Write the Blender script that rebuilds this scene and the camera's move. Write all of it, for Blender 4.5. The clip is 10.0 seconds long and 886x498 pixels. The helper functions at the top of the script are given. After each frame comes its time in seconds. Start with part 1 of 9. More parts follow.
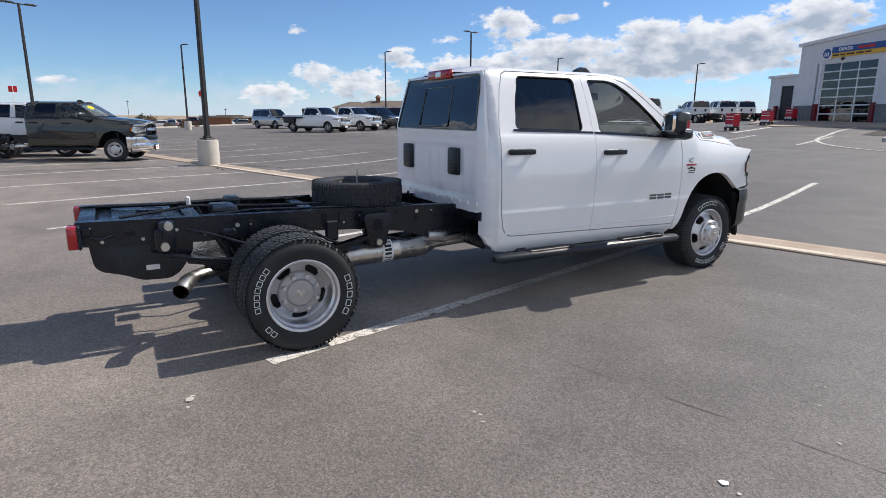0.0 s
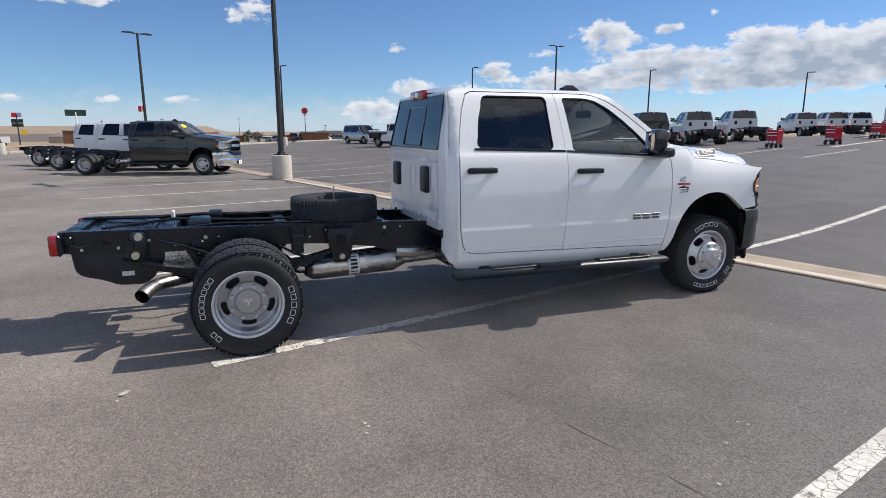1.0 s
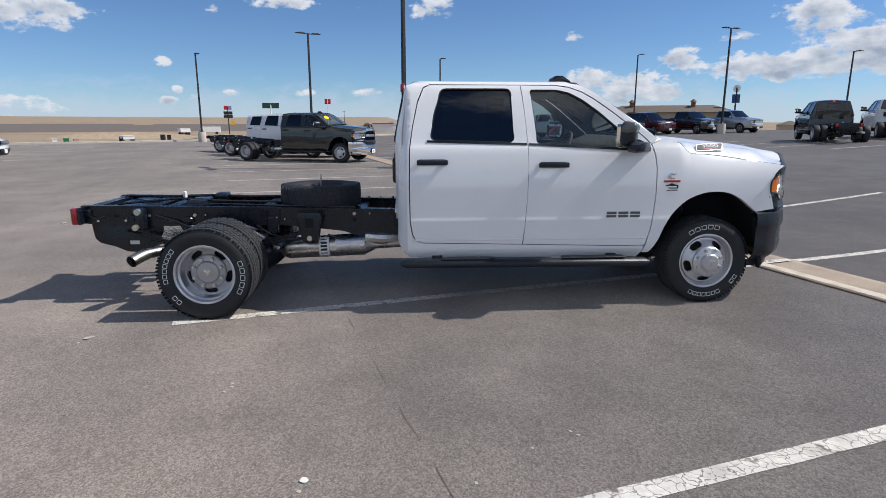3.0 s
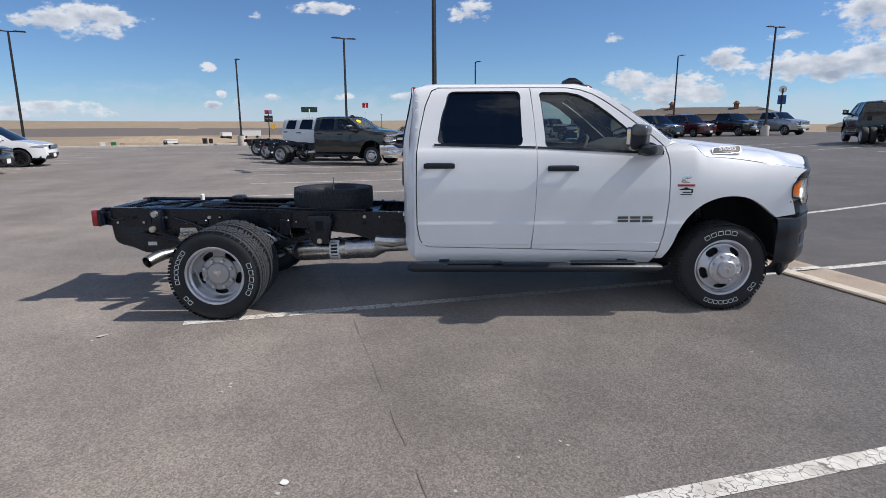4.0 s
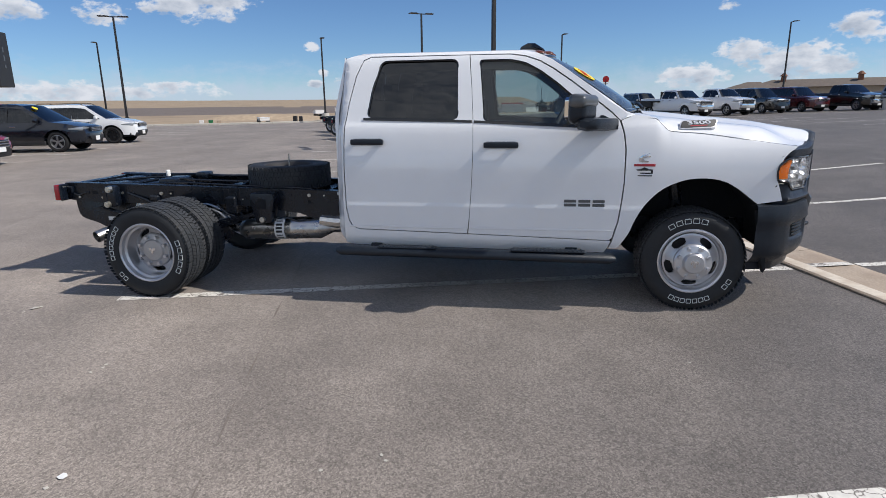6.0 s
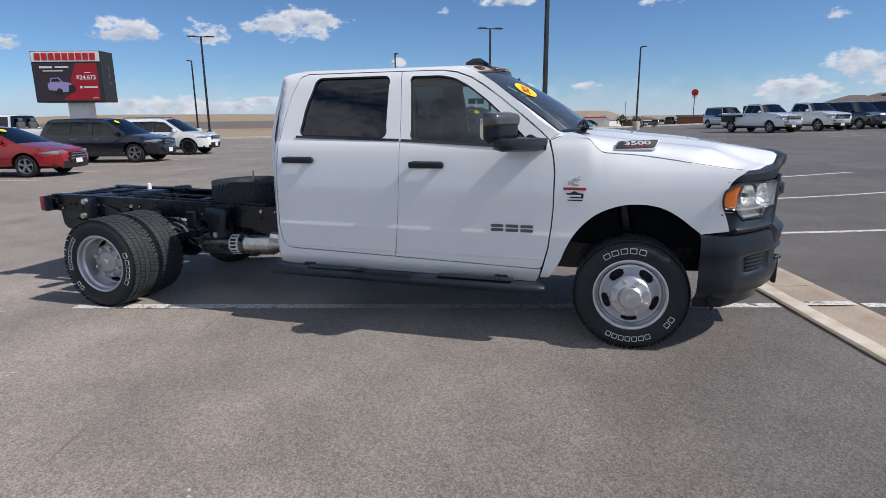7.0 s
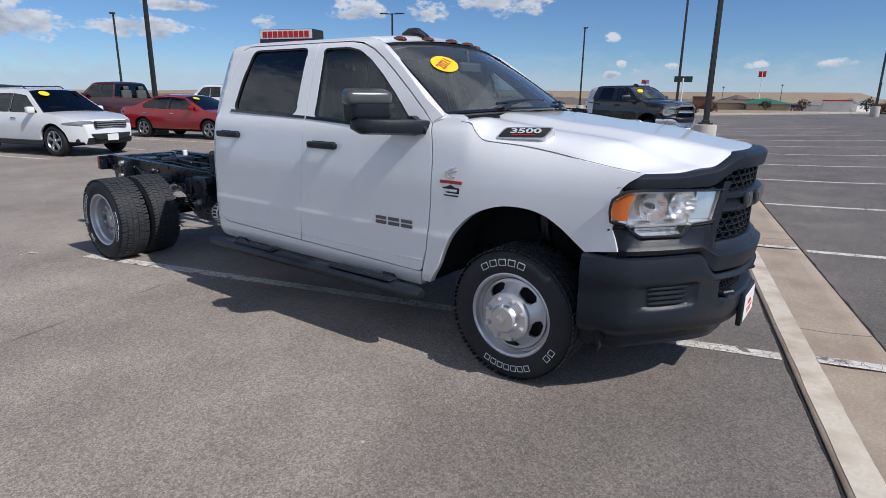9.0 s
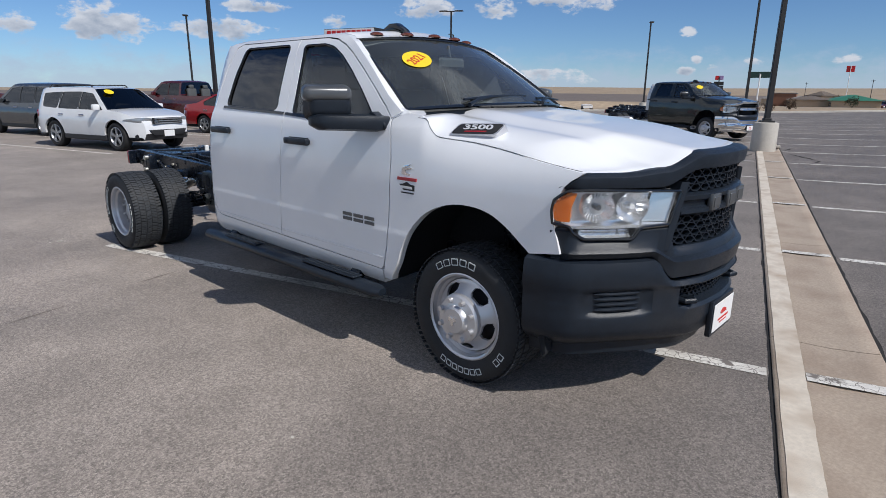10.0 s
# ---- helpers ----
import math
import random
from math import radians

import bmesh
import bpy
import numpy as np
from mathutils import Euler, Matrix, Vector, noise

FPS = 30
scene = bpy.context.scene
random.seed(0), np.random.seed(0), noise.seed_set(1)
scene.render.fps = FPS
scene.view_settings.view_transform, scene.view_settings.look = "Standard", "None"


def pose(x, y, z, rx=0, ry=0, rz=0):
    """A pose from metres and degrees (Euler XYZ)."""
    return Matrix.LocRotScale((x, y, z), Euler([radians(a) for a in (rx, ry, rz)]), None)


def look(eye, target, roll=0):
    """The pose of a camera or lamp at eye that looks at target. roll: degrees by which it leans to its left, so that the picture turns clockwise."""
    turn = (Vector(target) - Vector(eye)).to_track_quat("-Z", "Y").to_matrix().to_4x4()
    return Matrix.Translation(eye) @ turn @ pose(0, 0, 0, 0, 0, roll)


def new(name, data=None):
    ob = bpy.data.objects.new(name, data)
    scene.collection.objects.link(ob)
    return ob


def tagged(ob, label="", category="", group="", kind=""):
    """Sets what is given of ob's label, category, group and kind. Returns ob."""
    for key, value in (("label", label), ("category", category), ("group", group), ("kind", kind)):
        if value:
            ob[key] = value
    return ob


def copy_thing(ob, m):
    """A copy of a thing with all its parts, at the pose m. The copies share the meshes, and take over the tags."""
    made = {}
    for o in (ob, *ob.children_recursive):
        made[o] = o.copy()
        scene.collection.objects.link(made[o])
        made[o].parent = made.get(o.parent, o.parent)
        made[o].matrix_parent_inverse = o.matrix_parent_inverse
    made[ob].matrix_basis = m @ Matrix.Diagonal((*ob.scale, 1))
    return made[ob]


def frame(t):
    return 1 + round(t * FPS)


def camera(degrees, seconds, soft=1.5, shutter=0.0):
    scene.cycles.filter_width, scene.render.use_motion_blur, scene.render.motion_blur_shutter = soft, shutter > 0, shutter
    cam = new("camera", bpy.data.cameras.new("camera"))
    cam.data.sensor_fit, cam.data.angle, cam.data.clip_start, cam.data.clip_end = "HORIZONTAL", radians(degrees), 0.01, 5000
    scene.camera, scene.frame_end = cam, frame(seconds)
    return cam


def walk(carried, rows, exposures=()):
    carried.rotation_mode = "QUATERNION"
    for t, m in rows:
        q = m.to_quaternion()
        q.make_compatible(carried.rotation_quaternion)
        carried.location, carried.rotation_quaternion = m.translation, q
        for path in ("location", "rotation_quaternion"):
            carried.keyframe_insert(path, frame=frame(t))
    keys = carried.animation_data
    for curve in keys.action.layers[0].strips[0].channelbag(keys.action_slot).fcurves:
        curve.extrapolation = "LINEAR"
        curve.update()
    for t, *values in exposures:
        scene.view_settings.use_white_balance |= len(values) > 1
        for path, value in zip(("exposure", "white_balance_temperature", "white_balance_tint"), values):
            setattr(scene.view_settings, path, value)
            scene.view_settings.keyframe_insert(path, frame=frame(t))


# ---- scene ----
cam = camera(74.5, 10.0, soft=0.8)
PATH = [
    (0, (4.817, -5.399, 1.574), (3.117, -4.442, 1.134), 0.4),
    (0.5, (5.091, -4.933, 1.589), (3.317, -4.108, 1.176), 0.3),
    (1, (5.36, -4.459, 1.621), (3.52, -3.782, 1.226), 0.0),
    (1.5, (5.513, -3.967, 1.62), (3.629, -3.419, 1.231), -0.4),
    (2, (5.694, -3.494, 1.621), (3.773, -3.105, 1.221), -0.2),
    (3.5, (5.903, -2.535, 1.641), (3.949, -2.483, 1.217), -0.0),
    (4, (5.87, -2.481, 1.638), (3.913, -2.473, 1.223), -0.2),
    (4.5, (5.839, -2.399, 1.625), (3.883, -2.409, 1.207), -0.7),
    (5, (5.727, -2.133, 1.596), (3.776, -2.163, 1.159), -0.9),
    (5.2, (5.7, -1.997, 1.594), (3.75, -2.054, 1.153), -1.0),
    (6.3, (5.259, -0.888, 1.595), (3.353, -1.271, 1.124), -0.5),
    (6.5, (5.17, -0.697, 1.607), (3.265, -1.117, 1.165), -0.4),
    (7, (4.95, -0.115, 1.612), (3.083, -0.682, 1.172), -0.6),
    (7.5, (4.642, 0.349, 1.591), (2.844, -0.398, 1.131), 0.2),
    (8, (4.363, 0.831, 1.594), (2.641, -0.056, 1.097), 0.4),
    (8.5, (4.007, 1.239, 1.61), (2.36, 0.229, 1.091), 0.6),
    (9, (3.643, 1.51, 1.619), (2.079, 0.374, 1.105), 0.7),
    (9.5, (3.378, 1.803, 1.605), (1.902, 0.556, 1.09), 1.1),
    (10, (3.216, 1.941, 1.614), (1.787, 0.642, 1.09), 0.5),
]
walk(cam, [(t, look(eye, target, roll)) for t, eye, target, roll in PATH],
     exposures=[(0, 0.30, 6640, 10), (1, 0.18, 6550, 10), (2, 0.09, 6460, 10), (4.5, 0.05, 6400, 10), (7, -0.01, 6340, 10), (9, -0.14, 6200, 10), (10, -0.19, 6200, 10)])

# ---- building tools ----
def spline(points):
    """Monotone cubic through (a, b) points; returns b(a), held flat outside."""
    xs, ys = [p[0] for p in points], [p[1] for p in points]
    d = [(ys[i + 1] - ys[i]) / (xs[i + 1] - xs[i]) for i in range(len(xs) - 1)]
    m = [d[0]] + [0 if d[i - 1] * d[i] <= 0 else 2 * d[i - 1] * d[i] / (d[i - 1] + d[i]) for i in range(1, len(d))] + [d[-1]]

    def f(a):
        if a <= xs[0]:
            return ys[0]
        if a >= xs[-1]:
            return ys[-1]
        i = next(k for k in range(len(xs) - 1) if a <= xs[k + 1])
        h = xs[i + 1] - xs[i]
        t = (a - xs[i]) / h
        return ((1 + 2 * t) * (1 - t) ** 2 * ys[i] + t * (1 - t) ** 2 * h * m[i]
                + t * t * (3 - 2 * t) * ys[i + 1] + t * t * (t - 1) * h * m[i + 1])
    return f


def smooth(a, b, t):
    t = min(1.0, max(0.0, (t - a) / (b - a)))
    return t * t * (3 - 2 * t)


def part(name, bm, mat, parent=None, label="", angle=32, flip=True):
    """Links a bmesh as one mesh object under a thing or part."""
    if flip:
        bmesh.ops.recalc_face_normals(bm, faces=bm.faces)
    me = bpy.data.meshes.new(name)
    bm.to_mesh(me)
    bm.free()
    me.materials.append(mat)
    for p in me.polygons:
        p.use_smooth = True
    me.set_sharp_from_angle(angle=radians(angle))
    ob = new(name, me)
    if parent:
        ob.parent = parent
    return tagged(ob, label)


def share(name, me, parent, m=None):
    """Another object on a mesh that exists already."""
    ob = new(name, me)
    if parent:
        ob.parent = parent
    if m is not None:
        ob.matrix_basis = m
    return ob


def thing(name, m, label, category, group="", kind=""):
    ob = new(name)
    ob.empty_display_size = 0.2
    ob.matrix_basis = m
    return tagged(ob, label, category, group, kind)


def box(bm, c, s, bev=0.0, m=None, seg=1):
    """A box about centre c with sizes s, edges bevelled."""
    r = bmesh.ops.create_cube(bm, size=1.0, matrix=(m or Matrix()) @ Matrix.LocRotScale(c, None, s))
    if bev:
        es = list({e for v in r["verts"] for e in v.link_edges})
        bmesh.ops.bevel(bm, geom=es, offset=bev, segments=seg, affect="EDGES", profile=0.5)
    return bm


def cyl(bm, a, b, ra, rb=None, seg=16, caps=True):
    a, b = Vector(a), Vector(b)
    rb = ra if rb is None else rb
    q = (b - a).to_track_quat("Z", "Y")
    bmesh.ops.create_cone(bm, cap_ends=caps, segments=seg, radius1=ra, radius2=rb, depth=(b - a).length,
                          matrix=Matrix.LocRotScale((a + b) / 2, q, None))
    return bm


def lathe(bm, profile, seg=48, m=None, closed=False):
    """Turns (radius, height) about z."""
    m = m or Matrix()
    rings = [[bm.verts.new(m @ Vector((r * math.cos(2 * math.pi * k / seg), r * math.sin(2 * math.pi * k / seg), h))) for k in range(seg)] for r, h in profile]
    pairs = list(zip(rings, rings[1:])) + ([(rings[-1], rings[0])] if closed else [])
    for p, q in pairs:
        for k in range(seg):
            bm.faces.new((p[k], p[(k + 1) % seg], q[(k + 1) % seg], q[k]))
    return rings


def tube(bm, pts, r, seg=12, caps=True):
    """A round bar or pipe along points; r one radius or one a point."""
    pts = [Vector(p) for p in pts]
    rs = r if isinstance(r, (list, tuple)) else [r] * len(pts)
    rings, up = [], None
    for i, p in enumerate(pts):
        d = (pts[min(i + 1, len(pts) - 1)] - pts[max(i - 1, 0)]).normalized()
        if up is None:
            up = d.orthogonal().normalized()
        up = (up - d * up.dot(d)).normalized()
        side = d.cross(up)
        rings.append([bm.verts.new(p + rs[i] * (up * math.cos(2 * math.pi * k / seg) + side * math.sin(2 * math.pi * k / seg))) for k in range(seg)])
    for p, q in zip(rings, rings[1:]):
        for k in range(seg):
            bm.faces.new((p[k], p[(k + 1) % seg], q[(k + 1) % seg], q[k]))
    if caps:
        bm.faces.new(rings[0]), bm.faces.new(rings[-1])
    return bm


def prism(bm, poly, axis, a, b, bev=0.0):
    """A polygon swept along an axis from a to b. poly: the other two coordinates, in order x, y, z."""
    def place(p, t):
        return {"x": (t, p[0], p[1]), "y": (p[0], t, p[1]), "z": (p[0], p[1], t)}[axis]
    lo = [bm.verts.new(place(p, a)) for p in poly]
    hi = [bm.verts.new(place(p, b)) for p in poly]
    fs = [bm.faces.new(lo), bm.faces.new(hi)] + [bm.faces.new((lo[i], lo[(i + 1) % len(poly)], hi[(i + 1) % len(poly)], hi[i])) for i in range(len(poly))]
    if bev:
        bmesh.ops.bevel(bm, geom=list({e for f in fs[:2] for e in f.edges}), offset=bev, segments=2, affect="EDGES", profile=0.6)
    return bm


def grid(bm, f, nu, nv, wrap=False):
    """Quads over u, v in 0..1; f gives the place."""
    vs = [[bm.verts.new(f(i / nu, j / nv)) for j in range(nv + 1)] for i in range(nu + 1)]
    for i in range(nu):
        for j in range(nv):
            bm.faces.new((vs[i][j], vs[i + 1][j], vs[i + 1][j + 1], vs[i][j + 1]))
    return vs


def rounded(poly, r, seg=4):
    """A polygon with its corners rounded by up to r."""
    out = []
    n = len(poly)
    for i in range(n):
        p, a, b = Vector(poly[i]), Vector(poly[i - 1]), Vector(poly[(i + 1) % n])
        k = min(r, (a - p).length * 0.45, (b - p).length * 0.45)
        s, e = p + (a - p).normalized() * k, p + (b - p).normalized() * k
        for j in range(seg + 1):
            t = j / seg
            out.append(tuple((1 - t) ** 2 * s + 2 * t * (1 - t) * p + t * t * e))
    return out


def shell(bm, outline, holes, place, step=0.06, depth=0.03, steps2=None, inward=None):
    """A skin over a flat outline with holes: cut into a fine mesh, laid on the surface place(a, b), with turned-in edges."""
    edges = []
    for loop in [outline, *holes]:
        vs = [bm.verts.new((a, b, 0)) for a, b in loop]
        edges += [bm.edges.new((vs[i], vs[(i + 1) % len(vs)])) for i in range(len(vs))]
    if holes:
        bmesh.ops.triangle_fill(bm, use_beauty=True, use_dissolve=False, edges=edges)
    else:
        bmesh.ops.contextual_create(bm, geom=edges)
        bmesh.ops.triangulate(bm, faces=bm.faces)
    a0, a1 = min(p[0] for p in outline), max(p[0] for p in outline)
    b0, b1 = min(p[1] for p in outline), max(p[1] for p in outline)
    for k in range(1, int((a1 - a0) / step) + 1):
        bmesh.ops.bisect_plane(bm, geom=[*bm.verts, *bm.edges, *bm.faces], plane_co=(a0 + k * step, 0, 0), plane_no=(1, 0, 0), dist=1e-5)
    s2 = steps2 or step
    for k in range(1, int((b1 - b0) / s2) + 1):
        bmesh.ops.bisect_plane(bm, geom=[*bm.verts, *bm.edges, *bm.faces], plane_co=(0, b0 + k * s2, 0), plane_no=(0, 1, 0), dist=1e-5)
    rim = [e for e in bm.edges if len(e.link_faces) == 1]
    for v in bm.verts:
        v.co = place(v.co.x, v.co.y)
    if depth:
        got = bmesh.ops.extrude_edge_only(bm, edges=rim)
        inw = Vector(inward or (-1, 0, 0)) * depth
        for v in got["geom"]:
            if isinstance(v, bmesh.types.BMVert):
                v.co += inw
    return bm


def orient(bm, way):
    """Turns an open sheet so that its faces look along way."""
    bmesh.ops.recalc_face_normals(bm, faces=bm.faces)
    total = Vector((0, 0, 0))
    for f in bm.faces:
        total += f.normal * f.calc_area()
    if total.dot(Vector(way)) < 0:
        bmesh.ops.reverse_faces(bm, faces=bm.faces)
    return bm


def mirrored(bm):
    """The same bmesh on the other side of x = 0."""
    other = bm.copy()
    for v in other.verts:
        v.co.x = -v.co.x
    bmesh.ops.reverse_faces(other, faces=other.faces)
    return other


def both(name, bm, mat, parent, label="", angle=32):
    """A part on the right side and its twin on the left."""
    twin = mirrored(bm)
    return part(name, bm, mat, parent, label, angle), part(name, twin, mat, parent, label, angle)


def lettering(name, text, size, mat, parent, m, depth=0.002, bold=0.0):
    """Raised words in the built-in font, as a mesh; the text stands upright in its x, y plane, centred."""
    cu = bpy.data.curves.new(name, "FONT")
    cu.body, cu.size, cu.extrude, cu.align_x, cu.align_y, cu.offset = text, size, depth, "CENTER", "CENTER", bold
    tmp = bpy.data.objects.new(name, cu)
    me = bpy.data.meshes.new_from_object(tmp)
    bpy.data.objects.remove(tmp)
    me.materials.clear()
    me.materials.append(mat)
    ob = new(name, me)
    ob.parent = parent
    ob.matrix_basis = m
    return ob

# ---- light ----
# sun from ahead of the truck and a little to its right
SUN = Vector((0.004, 0.95, 1.0)).normalized()
sun_data = bpy.data.lights.new("sun", "SUN")
sun_data.energy, sun_data.angle, sun_data.color = 4.4, radians(0.53), (1.0, 0.94, 0.86)
sun_lamp = new("sun", sun_data)
sun_lamp.rotation_euler = SUN.to_track_quat("Z", "Y").to_euler()
sun_lamp.location = (0, 0, 60)

sky_world = bpy.data.worlds.new("sky")
scene.world = sky_world
sky_world.use_nodes = True


def build_sky(tree):
    """Nishita sky with scattered cumulus, each cloud at its own bearing and height."""
    nodes, links = tree.nodes, tree.links
    nodes.clear()

    def math_node(op, a, b=None, c=None):
        n = nodes.new("ShaderNodeMath")
        n.operation = op
        for i, v in enumerate((a, b, c)):
            if v is None:
                continue
            if isinstance(v, (int, float)):
                n.inputs[i].default_value = v
            else:
                links.new(v, n.inputs[i])
        return n.outputs[0]

    out = nodes.new("ShaderNodeOutputWorld")
    sky = nodes.new("ShaderNodeTexSky")
    sky.sky_type, sky.sun_disc = "NISHITA", False
    sky.sun_elevation = math.asin(SUN.z)
    sky.sun_rotation = math.atan2(SUN.x, SUN.y)
    sky.altitude, sky.air_density, sky.dust_density, sky.ozone_density = 1800, 1.0, 0.3, 2.2
    coord = nodes.new("ShaderNodeTexCoord")
    split = nodes.new("ShaderNodeSeparateXYZ")
    links.new(coord.outputs["Generated"], split.inputs[0])
    az = math_node("MULTIPLY", math_node("ARCTAN2", split.outputs[1], split.outputs[0]), 57.2958)
    # bearings counted from due west, so that nothing wraps in view
    az = math_node("SUBTRACT", math_node("FLOORED_MODULO", math_node("ADD", az, 360.0), 360.0), 180.0)
    el = math_node("MULTIPLY", math_node("ARCSINE", split.outputs[2]), 57.2958)
    flat = nodes.new("ShaderNodeCombineXYZ")
    links.new(az, flat.inputs[0]), links.new(math_node("MULTIPLY", el, 1.7), flat.inputs[1])
    big = nodes.new("ShaderNodeTexNoise")
    big.inputs["Scale"].default_value, big.inputs["Detail"].default_value, big.inputs["Roughness"].default_value = 0.42, 9, 0.62
    links.new(flat.outputs[0], big.inputs["Vector"])
    fine = nodes.new("ShaderNodeTexNoise")
    fine.inputs["Scale"].default_value, fine.inputs["Detail"].default_value, fine.inputs["Roughness"].default_value = 1.15, 8, 0.6
    links.new(flat.outputs[0], fine.inputs["Vector"])
    # bearing from due west (degrees, clockwise positive to the south), height, half width, half height, weight
    total, low = None, None
    for a, e, w, h, k in CLOUDS:
        dx = math_node("DIVIDE", math_node("SUBTRACT", az, a), w)
        dy = math_node("DIVIDE", math_node("SUBTRACT", el, e), h)
        blob = math_node("SUBTRACT", k, math_node("ADD", math_node("MULTIPLY", dx, dx), math_node("MULTIPLY", dy, dy)))
        total = blob if total is None else math_node("MAXIMUM", total, blob)
        under = math_node("MULTIPLY_ADD", dy, -0.5, math_node("MULTIPLY", blob, 0.6))
        low = under if low is None else math_node("MAXIMUM", low, under)
    # high or eastern clouds are nearer and so broader and softer in outline
    broad = nodes.new("ShaderNodeMapRange")
    broad.interpolation_type = "SMOOTHSTEP"
    broad.inputs["From Min"].default_value, broad.inputs["From Max"].default_value = 88.0, 112.0
    broad.inputs["To Min"].default_value, broad.inputs["To Max"].default_value = 1.0, 0.22
    links.new(math_node("ADD", math_node("ABSOLUTE", az), math_node("MULTIPLY", math_node("MAXIMUM", math_node("SUBTRACT", el, 16.0), 0.0), 6.0)), broad.inputs["Value"])
    ragged = math_node("ADD", math_node("MULTIPLY", math_node("SUBTRACT", big.outputs[0], 0.52), 3.6), math_node("MULTIPLY", math_node("SUBTRACT", fine.outputs[0], 0.5), 1.3))
    body = math_node("ADD", total, math_node("MULTIPLY", ragged, broad.outputs[0]))
    cover = nodes.new("ShaderNodeMapRange")
    cover.interpolation_type = "SMOOTHSTEP"
    cover.inputs["From Min"].default_value, cover.inputs["From Max"].default_value = 0.2, 0.85
    links.new(body, cover.inputs["Value"])
    # soft milky band of far cloud over the horizon
    band = nodes.new("ShaderNodeMapRange")
    band.interpolation_type = "SMOOTHSTEP"
    band.inputs["From Min"].default_value, band.inputs["From Max"].default_value = 3.8, 0.2
    band.inputs["To Max"].default_value = 0.68
    links.new(math_node("ADD", el, math_node("MULTIPLY", math_node("SUBTRACT", big.outputs[0], 0.5), 7.0)), band.inputs["Value"])
    shade = nodes.new("ShaderNodeMapRange")
    shade.inputs["From Min"].default_value, shade.inputs["From Max"].default_value = 0.05, 1.25
    lump = nodes.new("ShaderNodeTexNoise")
    lump.inputs["Scale"].default_value, lump.inputs["Detail"].default_value, lump.inputs["Roughness"].default_value = 0.5, 5, 0.5
    links.new(flat.outputs[0], lump.inputs["Vector"])
    links.new(math_node("ADD", math_node("ADD", low, math_node("MULTIPLY", math_node("SUBTRACT", body, 1.2), 0.35)), math_node("MULTIPLY", math_node("SUBTRACT", lump.outputs[0], 0.5), 2.8)), shade.inputs["Value"])
    tone = nodes.new("ShaderNodeMixRGB")
    tone.inputs[1].default_value, tone.inputs[2].default_value = (*CLOUD_LIT, 1), (*CLOUD_BASE, 1)
    links.new(shade.outputs[0], tone.inputs[0])
    haze = nodes.new("ShaderNodeMixRGB")
    haze.inputs[2].default_value = (*HAZE, 1)
    deep = nodes.new("ShaderNodeMixRGB")
    deep.blend_type = "MULTIPLY"
    deep.inputs[0].default_value, deep.inputs[2].default_value = 1.0, (*AIR_TINT, 1)
    links.new(sky.outputs[0], deep.inputs[1])
    links.new(band.outputs[0], haze.inputs[0]), links.new(deep.outputs[0], haze.inputs[1])
    mix = nodes.new("ShaderNodeMixRGB")
    links.new(math_node("MULTIPLY", cover.outputs[0], 0.96), mix.inputs[0]), links.new(haze.outputs[0], mix.inputs[1]), links.new(tone.outputs[0], mix.inputs[2])
    back = nodes.new("ShaderNodeBackground")
    back.inputs["Strength"].default_value = SKY_STRENGTH
    links.new(mix.outputs[0], back.inputs[0]), links.new(back.outputs[0], out.inputs[0])


